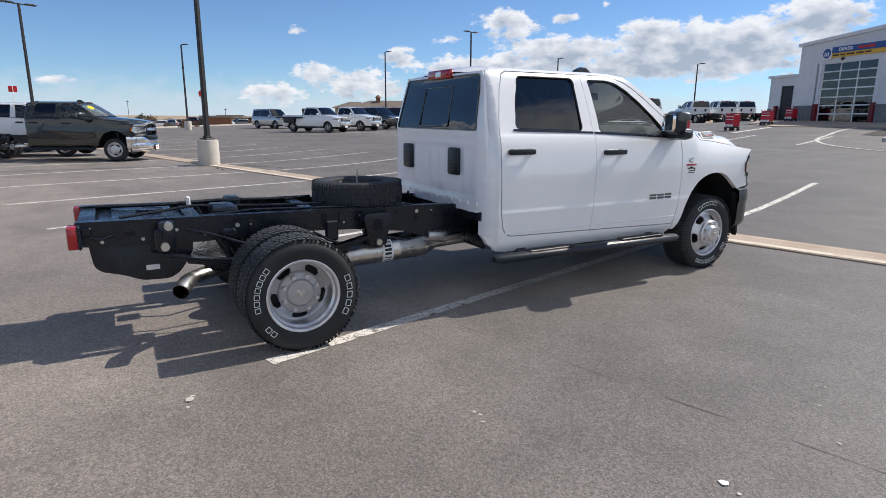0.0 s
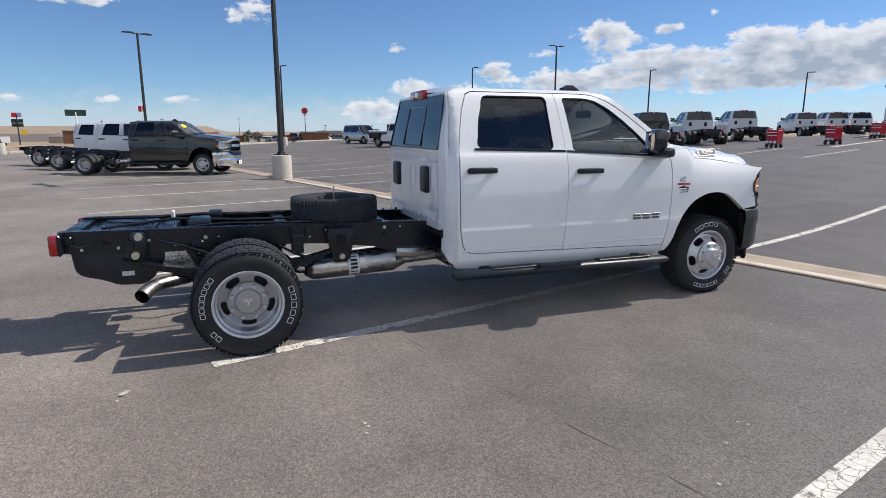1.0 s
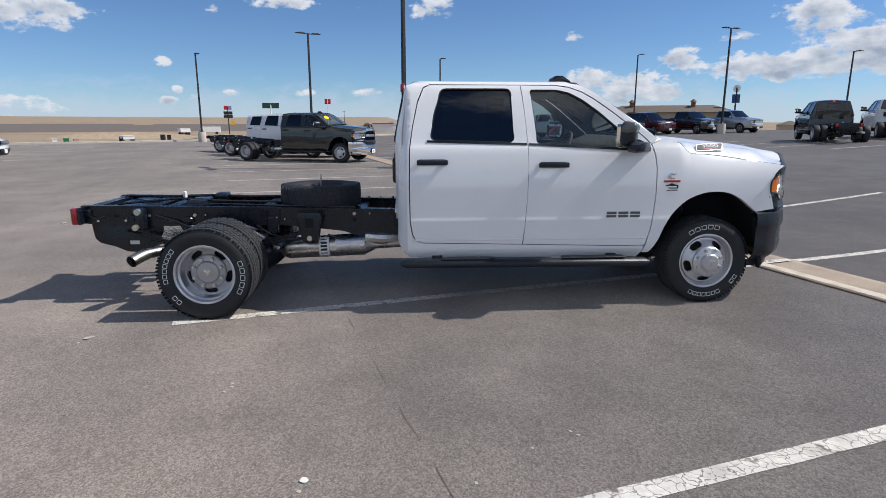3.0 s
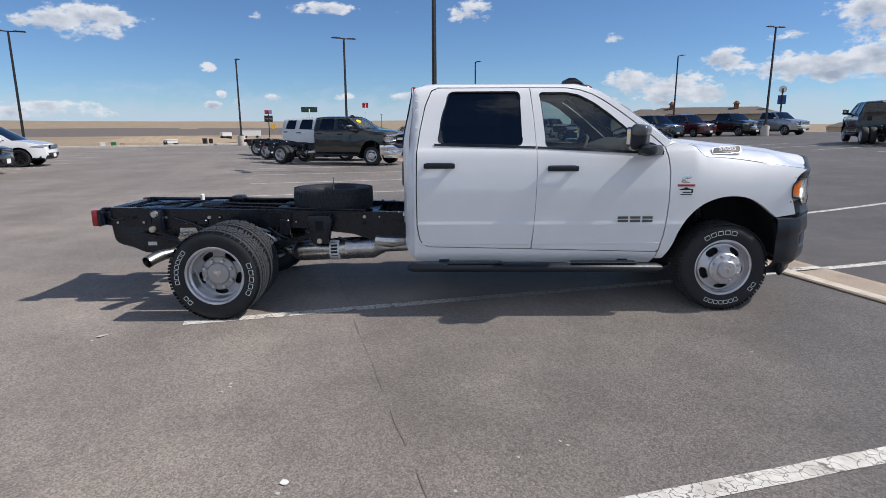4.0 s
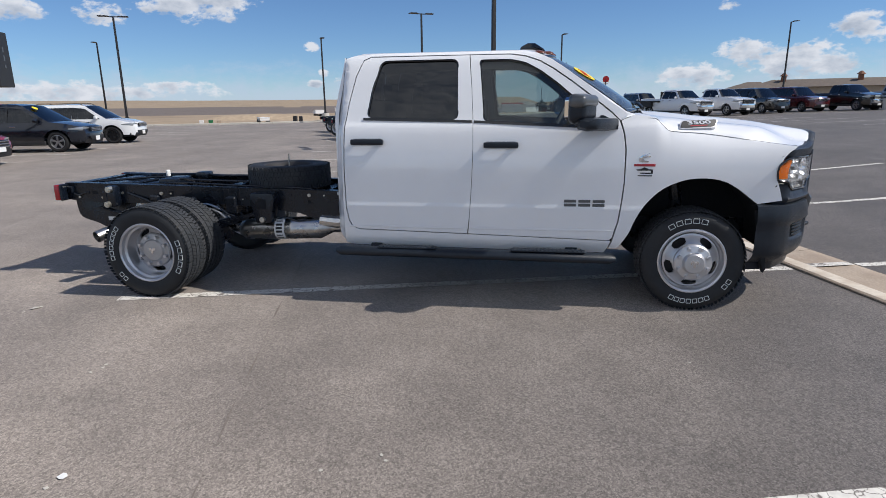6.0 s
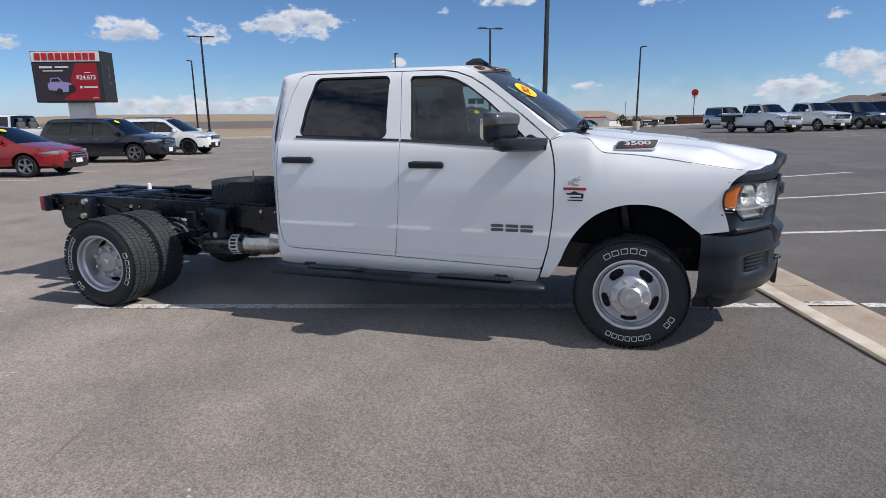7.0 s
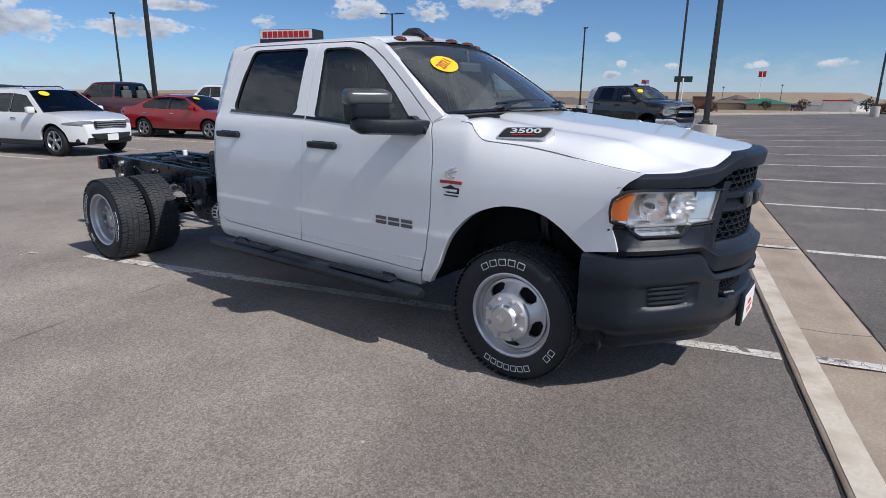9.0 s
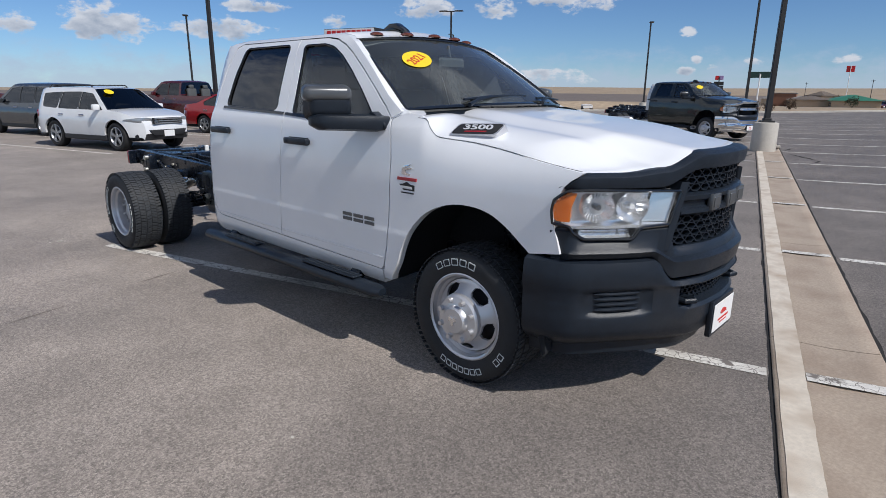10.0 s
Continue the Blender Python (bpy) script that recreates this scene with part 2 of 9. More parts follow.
SKY_STRENGTH = 0.098
AIR_TINT = (0.63, 0.80, 1.00)
CLOUD_LIT, CLOUD_BASE, HAZE = (7.4, 7.6, 8.1), (3.3, 3.9, 4.9), (5.0, 5.9, 7.3)
CLOUDS = [
    (-35.3, 8.2, 3.2, 1.6, 1.2), (-15.6, 7.7, 1.7, 0.6, 0.9), (-40.4, 8.8, 1.7, 0.7, 0.9), (-44.0, 9.8, 0.6, 0.7, 0.8), (-29.6, 7.1, 2.2, 0.5, 0.8), (3.3, 2.7, 1.9, 0.5, 0.9), (-25.1, 5.8, 2.4, 1.0, 1.0),
    (-17.5, 3.9, 2.7, 1.3, 1.1), (-21.6, 3.0, 4.4, 1.6, 1.2), (-13.4, 2.1, 3.5, 1.4, 1.0), (-47.8, 7.3, 3.1, 1.4, 1.3), (-40.5, 5.8, 6.7, 1.7, 1.4), (-51.6, 6.0, 7.0, 2.1, 1.6), (-56.4, 6.3, 4.9, 2.0, 1.5),
    (-49.4, 4.7, 11.1, 1.4, 1.5), (-60.5, 7.9, 3.8, 1.6, 1.5), (-34.4, 4.6, 9.5, 1.2, 1.3), (-52.3, 3.9, 1.0, 0.5, 0.9), (30.1, 8.3, 4.7, 1.5, 1.2), (10.7, 10.3, 3.2, 0.7, 1.0), (-2.9, 10.3, 2.4, 1.2, 1.0),
    (20.9, 5.1, 0.9, 0.5, 0.9), (19.9, 2.8, 0.6, 0.5, 0.9), (15.6, 2.6, 1.3, 0.5, 0.9), (20.7, 1.8, 1.0, 0.5, 0.9), (9.0, 2.7, 1.2, 0.5, 0.9), (32.7, 1.7, 2.6, 0.5, 0.9), (3.9, 10.2, 0.8, 0.6, 0.8),
    (16.4, 9.6, 0.9, 0.5, 0.7), (43.9, 7.4, 3.1, 1.2, 1.1), (37.7, 7.4, 2.7, 1.1, 1.0), (38.2, 1.2, 11.8, 1.1, 0.9), (43.9, 1.5, 4.6, 0.8, 0.9), (52.2, 6.1, 1.5, 0.8, 1.0), (70.8, 5.1, 3.6, 1.6, 1.2),
    (62.0, 5.1, 4.8, 1.1, 1.0), (59.2, 7.1, 3.8, 0.7, 1.0), (18.4, 2.1, 0.8, 0.5, 0.8), (31.5, 7.8, 4.9, 0.5, 0.9), (77.2, 4.7, 1.6, 1.2, 1.0), (-75.0, 7.0, 8.0, 3.0, 1.2), (83.0, 6.5, 4.0, 1.8, 1.0),
    (-110.0, 9.0, 14.3, 5.1, 1.05), (-150.0, 14.0, 16.4, 7.2, 1.05), (120.0, 12.0, 14.0, 5.0, 1.0), (165.0, 20.0, 14.3, 7.2, 1.05), (-100.0, 30.0, 16.0, 9.0, 1.0), (178.0, 34.0, 33.4, 12.2, 1.05), (-150.0, 46.0, 28.9, 11.1, 1.05),
    (140.0, 30.0, 21.4, 9.6, 1.05), (-120.0, 55.0, 25.7, 8.6, 1.05), (100.0, 50.0, 29.9, 9.6, 1.05), (5.0, 50.0, 33.4, 10.0, 1.05), (-45.0, 60.0, 36.3, 8.6, 1.05), (-170.0, 12.0, 21.4, 5.3, 1.05), (179.0, 22.0, 75.9, 19.3, 1.05),
    (135.0, 18.0, 38.2, 12.7, 1.05), (-135.0, 20.0, 43.3, 14.0, 1.05), (178.0, 52.0, 78.6, 18.3, 1.05), (-25.0, 30.0, 14.3, 6.1, 1.05),
]
build_sky(sky_world.node_tree)

# ---- materials ----
def material(name, color, rough=0.5, metal=0.0, grain=0.0, grain_scale=40.0, bump=0.0, bump_scale=120.0, dirt=None, dirt_amount=0.0,
             dirt_scale=3.0, coat=0.0, rough_vary=0.0, island=0.0, spec=0.5):
    """A surface with variation at two scales: fine grain and broad dirt, plus relief."""
    m = bpy.data.materials.new(name)
    m.use_nodes = True
    nodes, links = m.node_tree.nodes, m.node_tree.links
    shader = nodes["Principled BSDF"]
    shader.inputs["Roughness"].default_value, shader.inputs["Metallic"].default_value = rough, metal
    shader.inputs["Specular IOR Level"].default_value = spec
    shader.inputs["Coat Weight"].default_value, shader.inputs["Coat Roughness"].default_value = coat, 0.04
    coord = nodes.new("ShaderNodeTexCoord")

    def noise_node(scale, detail=5):
        n = nodes.new("ShaderNodeTexNoise")
        n.inputs["Scale"].default_value, n.inputs["Detail"].default_value = scale, detail
        links.new(coord.outputs["Object"], n.inputs["Vector"])
        return n.outputs[0]

    base = nodes.new("ShaderNodeRGB")
    base.outputs[0].default_value = (*color, 1)
    col = base.outputs[0]
    if grain:
        mix = nodes.new("ShaderNodeMixRGB")
        mix.blend_type = "MULTIPLY"
        mix.inputs[0].default_value = 1.0
        ramp = nodes.new("ShaderNodeMapRange")
        ramp.inputs["To Min"].default_value, ramp.inputs["To Max"].default_value = 1 - grain, 1 + grain
        ramp.inputs["From Min"].default_value, ramp.inputs["From Max"].default_value = 0.3, 0.7
        links.new(noise_node(grain_scale), ramp.inputs["Value"])
        links.new(col, mix.inputs[1]), links.new(ramp.outputs[0], mix.inputs[2])
        col = mix.outputs[0]
    if dirt_amount:
        mix = nodes.new("ShaderNodeMixRGB")
        mix.inputs[2].default_value = (*(dirt or (0.2, 0.17, 0.14)), 1)
        ramp = nodes.new("ShaderNodeMapRange")
        ramp.inputs["From Min"].default_value, ramp.inputs["From Max"].default_value = 0.45, 0.75
        ramp.inputs["To Max"].default_value = dirt_amount
        links.new(noise_node(dirt_scale, 8), ramp.inputs["Value"])
        links.new(ramp.outputs[0], mix.inputs[0]), links.new(col, mix.inputs[1])
        col = mix.outputs[0]
    if island:
        mix = nodes.new("ShaderNodeMixRGB")
        mix.blend_type = "MULTIPLY"
        mix.inputs[0].default_value = 1.0
        geo = nodes.new("ShaderNodeNewGeometry")
        ramp = nodes.new("ShaderNodeMapRange")
        ramp.inputs["To Min"].default_value, ramp.inputs["To Max"].default_value = 1 - island, 1 + island
        links.new(geo.outputs["Random Per Island"], ramp.inputs["Value"])
        links.new(col, mix.inputs[1]), links.new(ramp.outputs[0], mix.inputs[2])
        col = mix.outputs[0]
    links.new(col, shader.inputs["Base Color"])
    if rough_vary:
        ramp = nodes.new("ShaderNodeMapRange")
        ramp.inputs["To Min"].default_value, ramp.inputs["To Max"].default_value = max(0.02, rough - rough_vary), min(1, rough + rough_vary)
        ramp.inputs["From Min"].default_value, ramp.inputs["From Max"].default_value = 0.3, 0.7
        links.new(noise_node(dirt_scale * 2.3), ramp.inputs["Value"]), links.new(ramp.outputs[0], shader.inputs["Roughness"])
    if bump:
        b = nodes.new("ShaderNodeBump")
        b.inputs["Strength"].default_value, b.inputs["Distance"].default_value = min(1.0, bump), 0.004
        links.new(noise_node(bump_scale, 3), b.inputs["Height"]), links.new(b.outputs[0], shader.inputs["Normal"])
    return m


def glass(name, tint, rough=0.0, veil=0.0):
    """Tinted pane: see-through colour with a mirror gloss that grows at grazing angles."""
    m = bpy.data.materials.new(name)
    m.use_nodes = True
    nodes, links = m.node_tree.nodes, m.node_tree.links
    nodes.remove(nodes["Principled BSDF"])
    clear = nodes.new("ShaderNodeBsdfTransparent")
    clear.inputs[0].default_value = (*tint, 1)
    gloss = nodes.new("ShaderNodeBsdfGlossy")
    gloss.inputs["Roughness"].default_value = rough
    gloss.inputs[0].default_value = (0.95, 0.97, 1, 1)
    fres = nodes.new("ShaderNodeFresnel")
    fres.inputs["IOR"].default_value = 1.70
    mix = nodes.new("ShaderNodeMixShader")
    links.new(fres.outputs[0], mix.inputs[0]), links.new(clear.outputs[0], mix.inputs[1]), links.new(gloss.outputs[0], mix.inputs[2])
    last = mix.outputs[0]
    if veil:
        # thin pale film that puts the screen's sun glare into its colour
        film = nodes.new("ShaderNodeBsdfDiffuse")
        film.inputs[0].default_value = (0.62, 0.68, 0.68, 1)
        over = nodes.new("ShaderNodeMixShader")
        coord = nodes.new("ShaderNodeTexCoord")
        blot = nodes.new("ShaderNodeTexNoise")
        blot.inputs["Scale"].default_value, blot.inputs["Detail"].default_value = 3.0, 6
        amount = nodes.new("ShaderNodeMapRange")
        amount.inputs["From Min"].default_value, amount.inputs["From Max"].default_value = 0.3, 0.7
        amount.inputs["To Min"].default_value, amount.inputs["To Max"].default_value = veil * 0.7, veil * 1.3
        links.new(coord.outputs["Object"], blot.inputs["Vector"]), links.new(blot.outputs[0], amount.inputs["Value"])
        links.new(amount.outputs[0], over.inputs[0]), links.new(last, over.inputs[1]), links.new(film.outputs[0], over.inputs[2])
        last = over.outputs[0]
    links.new(last, nodes["Material Output"].inputs[0])
    return m


def asphalt():
    """Worn asphalt: stone speckle, blotches, tyre-polished lanes, fine cracks and dusty tone."""
    m = bpy.data.materials.new("asphalt")
    m.use_nodes = True
    nodes, links = m.node_tree.nodes, m.node_tree.links
    shader = nodes["Principled BSDF"]
    coord = nodes.new("ShaderNodeTexCoord")

    def noise_node(scale, detail=4, rough=0.55, stretch=None):
        n = nodes.new("ShaderNodeTexNoise")
        n.inputs["Scale"].default_value, n.inputs["Detail"].default_value, n.inputs["Roughness"].default_value = scale, detail, rough
        if stretch:
            mp = nodes.new("ShaderNodeMapping")
            mp.inputs["Scale"].default_value, mp.inputs["Rotation"].default_value = stretch, (0, 0, 0.5)
            links.new(coord.outputs["Object"], mp.inputs[0]), links.new(mp.outputs[0], n.inputs["Vector"])
        else:
            links.new(coord.outputs["Object"], n.inputs["Vector"])
        return n.outputs[0]

    def ramp(value, lo, hi, a, b):
        r = nodes.new("ShaderNodeMapRange")
        r.inputs["From Min"].default_value, r.inputs["From Max"].default_value = lo, hi
        r.inputs["To Min"].default_value, r.inputs["To Max"].default_value = a, b
        links.new(value, r.inputs["Value"])
        return r.outputs[0]

    def mul(a, b):
        n = nodes.new("ShaderNodeMixRGB")
        n.blend_type = "MULTIPLY"
        n.inputs[0].default_value = 1
        links.new(a, n.inputs[1]), links.new(b, n.inputs[2])
        return n.outputs[0]

    tone = nodes.new("ShaderNodeMixRGB")
    tone.inputs[1].default_value, tone.inputs[2].default_value = (*ASPHALT_DARK, 1), (*ASPHALT_DUST, 1)
    links.new(ramp(noise_node(0.33, 6, 0.62), 0.36, 0.66, 0, 1), tone.inputs[0])
    col = mul(tone.outputs[0], ramp(noise_node(1.6, 6), 0.3, 0.7, 0.86, 1.14))
    col = mul(col, ramp(noise_node(0.8, 4, 0.5, (0.16, 1.0, 1.0)), 0.3, 0.7, 0.9, 1.1))
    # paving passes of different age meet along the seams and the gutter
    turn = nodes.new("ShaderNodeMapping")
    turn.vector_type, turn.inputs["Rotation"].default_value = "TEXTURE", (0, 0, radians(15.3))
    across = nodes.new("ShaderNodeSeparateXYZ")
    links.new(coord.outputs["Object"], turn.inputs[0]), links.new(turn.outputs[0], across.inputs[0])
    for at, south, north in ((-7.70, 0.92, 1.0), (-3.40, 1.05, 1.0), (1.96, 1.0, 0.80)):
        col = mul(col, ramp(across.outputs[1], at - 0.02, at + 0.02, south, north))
    col = mul(col, ramp(noise_node(30, 4, 0.65), 0.30, 0.70, 0.95, 1.05))
    col = mul(col, ramp(noise_node(190, 3, 0.75), 0.30, 0.70, 0.46, 1.54))
    stones = nodes.new("ShaderNodeTexVoronoi")
    stones.inputs["Scale"].default_value = 105
    links.new(coord.outputs["Object"], stones.inputs["Vector"])
    hue = nodes.new("ShaderNodeSeparateColor")
    links.new(stones.outputs["Color"], hue.inputs[0])
    col = mul(col, ramp(hue.outputs[0], 0.0, 1.0, 0.66, 1.34))
    links.new(col, shader.inputs["Base Color"])
    shader.inputs["Roughness"].default_value = 0.68
    shader.inputs["Diffuse Roughness"].default_value = 1.0
    shader.inputs["Specular IOR Level"].default_value = 0.5
    b = nodes.new("ShaderNodeBump")
    b.inputs["Strength"].default_value, b.inputs["Distance"].default_value = 0.38, 0.006
    links.new(noise_node(95, 3), b.inputs["Height"]), links.new(b.outputs[0], shader.inputs["Normal"])
    return m


def worn_paint():
    """White lot striping, chipped away to the asphalt in crazed patches."""
    m = material("lot_paint", (0.68, 0.655, 0.605), 0.8, grain=0.12, grain_scale=30, dirt=(0.28, 0.25, 0.22), dirt_amount=0.55, dirt_scale=5, bump=0.4, bump_scale=90)
    nodes, links = m.node_tree.nodes, m.node_tree.links
    shader = nodes["Principled BSDF"]
    coord = nodes.new("ShaderNodeTexCoord")
    cells = nodes.new("ShaderNodeTexVoronoi")
    cells.feature = "DISTANCE_TO_EDGE"
    cells.inputs["Scale"].default_value = 17
    wob = nodes.new("ShaderNodeTexNoise")
    wob.inputs["Scale"].default_value, wob.inputs["Detail"].default_value = 9, 6
    links.new(coord.outputs["Object"], wob.inputs["Vector"])
    add = nodes.new("ShaderNodeMixRGB")
    add.inputs[0].default_value = 0.12
    links.new(coord.outputs["Object"], add.inputs[1]), links.new(wob.outputs["Color"], add.inputs[2])
    links.new(add.outputs[0], cells.inputs["Vector"])
    edge = nodes.new("ShaderNodeMapRange")
    edge.inputs["From Min"].default_value, edge.inputs["From Max"].default_value = 0.01, 0.05
    links.new(cells.outputs["Distance"], edge.inputs["Value"])
    hole = nodes.new("ShaderNodeMapRange")
    hole.inputs["From Min"].default_value, hole.inputs["From Max"].default_value = 0.34, 0.40
    links.new(wob.outputs[0], hole.inputs["Value"])
    keep = nodes.new("ShaderNodeMath")
    keep.operation = "MULTIPLY"
    links.new(edge.outputs[0], keep.inputs[0]), links.new(hole.outputs[0], keep.inputs[1])
    old = shader.inputs["Base Color"].links[0].from_socket
    mix = nodes.new("ShaderNodeMixRGB")
    mix.inputs[1].default_value = (*ASPHALT_DARK, 1)
    links.new(keep.outputs[0], mix.inputs[0]), links.new(old, mix.inputs[2]), links.new(mix.outputs[0], shader.inputs["Base Color"])
    return m


ASPHALT_DARK, ASPHALT_DUST = (0.180, 0.158, 0.142), (0.248, 0.216, 0.190)
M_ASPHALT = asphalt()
M_STRIPE = worn_paint()
M_BAND = material("worn_cream_band", (0.62, 0.555, 0.465), 0.85, grain=0.08, grain_scale=40, dirt=(0.40, 0.31, 0.23), dirt_amount=0.95, dirt_scale=5.0, bump=0.4, bump_scale=120)
M_SEAM = material("paving_seam", (0.170, 0.146, 0.128), 0.9, grain=0.3)
M_CONCRETE = material("concrete", (0.395, 0.322, 0.252), 0.85, grain=0.14, grain_scale=60, dirt=(0.235, 0.17, 0.125), dirt_amount=0.75, dirt_scale=1.9, bump=0.5, bump_scale=160)
M_CONCRETE_POST = material("concrete_post", (0.50, 0.47, 0.42), 0.85, grain=0.08, grain_scale=30, dirt=(0.33, 0.30, 0.26), dirt_amount=0.5, dirt_scale=2.5, bump=0.5, bump_scale=90)
M_GROOVE = material("joint_filler", (0.02, 0.018, 0.017), 0.9, grain=0.3)
M_WHITE = material("white_car_paint", (0.845, 0.858, 0.878), 0.30, coat=0.9, grain=0.012, grain_scale=6, dirt=(0.66, 0.63, 0.58), dirt_amount=0.10, dirt_scale=1.3)
M_CAP = material("satin_grey_cap", (0.13, 0.135, 0.14), 0.28, 0.5, grain=0.08, grain_scale=8)
M_PLASTIC = material("black_grained_plastic", (0.012, 0.017, 0.0255), 0.36, grain=0.15, grain_scale=20, bump=0.2, bump_scale=700, rough_vary=0.05, dirt=(0.016, 0.018, 0.022), dirt_amount=0.12, dirt_scale=2, spec=0.38)
M_GLOSS_BLACK = material("gloss_black", (0.010, 0.011, 0.013), 0.12, coat=0.4)
M_FRAME = material("black_frame_wax", (0.0055, 0.0085, 0.015), 0.27, grain=0.2, grain_scale=8, bump=0.3, bump_scale=60, rough_vary=0.10, dirt=(0.02, 0.019, 0.018), dirt_amount=0.10, dirt_scale=4)
M_LINER = material("black_felt_liner", (0.009, 0.0105, 0.014), 0.95, grain=0.2)
M_RUBBER = material("tyre_rubber", (0.0125, 0.0145, 0.018), 0.66, grain=0.15, grain_scale=25, bump=0.3, bump_scale=200, dirt=(0.05, 0.046, 0.042), dirt_amount=0.22, dirt_scale=5)
# dusty tread, its colour also lightened for the light it catches
M_TREAD = material("lit_dusty_tread_rubber", (0.030, 0.034, 0.040), 0.72, grain=0.2, grain_scale=25, dirt=(0.075, 0.07, 0.064), dirt_amount=0.3, dirt_scale=7)
M_HUB = material("satin_hub_silver", (0.46, 0.46, 0.47), 0.36, 0.6, grain=0.06, grain_scale=12)
M_TYRE_WHITE = material("tyre_white_rubber", (0.62, 0.66, 0.66), 0.7, grain=0.1)
M_STEEL_RIM = material("silver_wheel_paint", (0.66, 0.66, 0.68), 0.33, 0.70, grain=0.05, grain_scale=12, dirt=(0.35, 0.34, 0.33), dirt_amount=0.25, dirt_scale=6)
# dark steel of the spare, also the painted shade behind wheel openings
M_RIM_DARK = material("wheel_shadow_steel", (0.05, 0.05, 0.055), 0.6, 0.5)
M_CHROME = material("chrome", (0.82, 0.83, 0.85), 0.06, 1.0)
M_EXHAUST = material("stainless_exhaust", (0.62, 0.60, 0.57), 0.30, 1.0, grain=0.15, grain_scale=9, rough_vary=0.1, dirt=(0.36, 0.32, 0.28), dirt_amount=0.4, dirt_scale=5)
M_FOIL = material("heat_shield_foil", (0.7, 0.69, 0.67), 0.25, 1.0, bump=1.0, bump_scale=55)
M_BOLT = material("zinc_bolt", (0.6, 0.58, 0.52), 0.35, 0.9, grain=0.1)
M_RED_LENS = material("red_lens", (0.36, 0.006, 0.010), 0.12, coat=0.6)
M_AMBER = material("amber_lens", (0.75, 0.20, 0.015), 0.15, coat=0.6)
M_LAMP_CHROME = material("lamp_reflector", (0.90, 0.91, 0.93), 0.16, 0.82)
M_LAMP_WHITE = material("lamp_white", (0.85, 0.86, 0.88), 0.15, 0.3)
M_TAN = material("clearance_lens", (0.13, 0.040, 0.022), 0.15, coat=0.5)
M_GLASS_FRONT = glass("tinted_glass", (0.55, 0.62, 0.61), 0.0, 0.02)
M_SCREEN = glass("windscreen_glass", (0.60, 0.72, 0.74), 0.0, 0.05)
M_GLASS_DARK = glass("privacy_glass", (0.045, 0.048, 0.055))
M_LENS = glass("clear_lens", (0.93, 0.95, 0.97))
M_MIRROR = material("mirror_glass", (0.85, 0.87, 0.88), 0.01, 1.0)
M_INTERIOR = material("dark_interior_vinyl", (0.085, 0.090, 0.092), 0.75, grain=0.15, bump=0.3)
M_INTERIOR_MID = material("grey_seat_cloth", (0.055, 0.055, 0.06), 0.9, grain=0.2, bump=0.4, bump_scale=300)
M_HEADLINER = material("pale_headliner", (0.42, 0.40, 0.37), 0.95, grain=0.05)
M_YELLOW = material("yellow_sticker", (0.85, 0.62, 0.02), 0.5, grain=0.04)
M_INK_RED = material("red_ink", (0.55, 0.03, 0.03), 0.5)
M_LABEL = material("white_label", (0.78, 0.78, 0.77), 0.55, grain=0.03)
M_INK = material("black_ink", (0.02, 0.02, 0.022), 0.6)
M_BADGE_RED = material("badge_red", (0.42, 0.02, 0.03), 0.35, coat=0.4)
M_POLE = material("bronze_pole_paint", (0.022, 0.021, 0.022), 0.5, grain=0.1, rough_vary=0.08)

# ---- the lot and the land ----
LOT_AT, LOT_TURN = Vector((-0.437, 1.334)), radians(15.3)
LOT_U = Vector((math.cos(LOT_TURN), math.sin(LOT_TURN)))
LOT_V = Vector((-LOT_U.y, LOT_U.x))


def lot(u, v):
    """World x, y from the lot's own axes: u along the gutter, v along the stalls."""
    p = LOT_AT + LOT_U * u + LOT_V * v
    return p.x, p.y


def lot_uv(x, y):
    d = Vector((x, y)) - LOT_AT
    return d.dot(LOT_U), d.dot(LOT_V)


CLIMB = spline([(-60, 0.40), (-38, 0.50), (-18, 0.74), (-8, 1.0), (0, 1.05), (10, 1.05)])


def rise(x, y):
    """Height of the paving: level by the truck, climbing gently beyond the gutter."""
    u, v = lot_uv(x, y)
    t = min(40.0, max(0.0, v - 0.7))
    return 0.018 + 0.041 * t * smooth(-1, 7, t) * CLIMB(u)


# the paving's western edge, u by v
EDGE = spline([(-60, -36.0), (-40, -41.0), (-21.5, -46.0), (-14.5, -48.0), (-8.5, -50.5), (7.5, -58.5), (21.5, -67.0), (40, -74.0), (60, -78.0)])


def ground_at(u, v):
    x, y = lot(u, v)
    return x, y, rise(x, y)


M_LAND = material("dry_grassland", (0.34, 0.27, 0.195), 0.95, grain=0.18, grain_scale=0.6, dirt=(0.24, 0.185, 0.135), dirt_amount=0.8, dirt_scale=0.02, spec=0.1)
M_FIELD = material("dark_ploughed_field", (0.165, 0.142, 0.130), 0.95, grain=0.2, grain_scale=0.4, dirt=(0.20, 0.165, 0.14), dirt_amount=0.6, dirt_scale=0.02, spec=0.1)
M_DIRT = material("pale_dirt", (0.40, 0.315, 0.225), 0.95, grain=0.15, grain_scale=2, dirt=(0.29, 0.225, 0.155), dirt_amount=0.6, dirt_scale=0.1, spec=0.1)

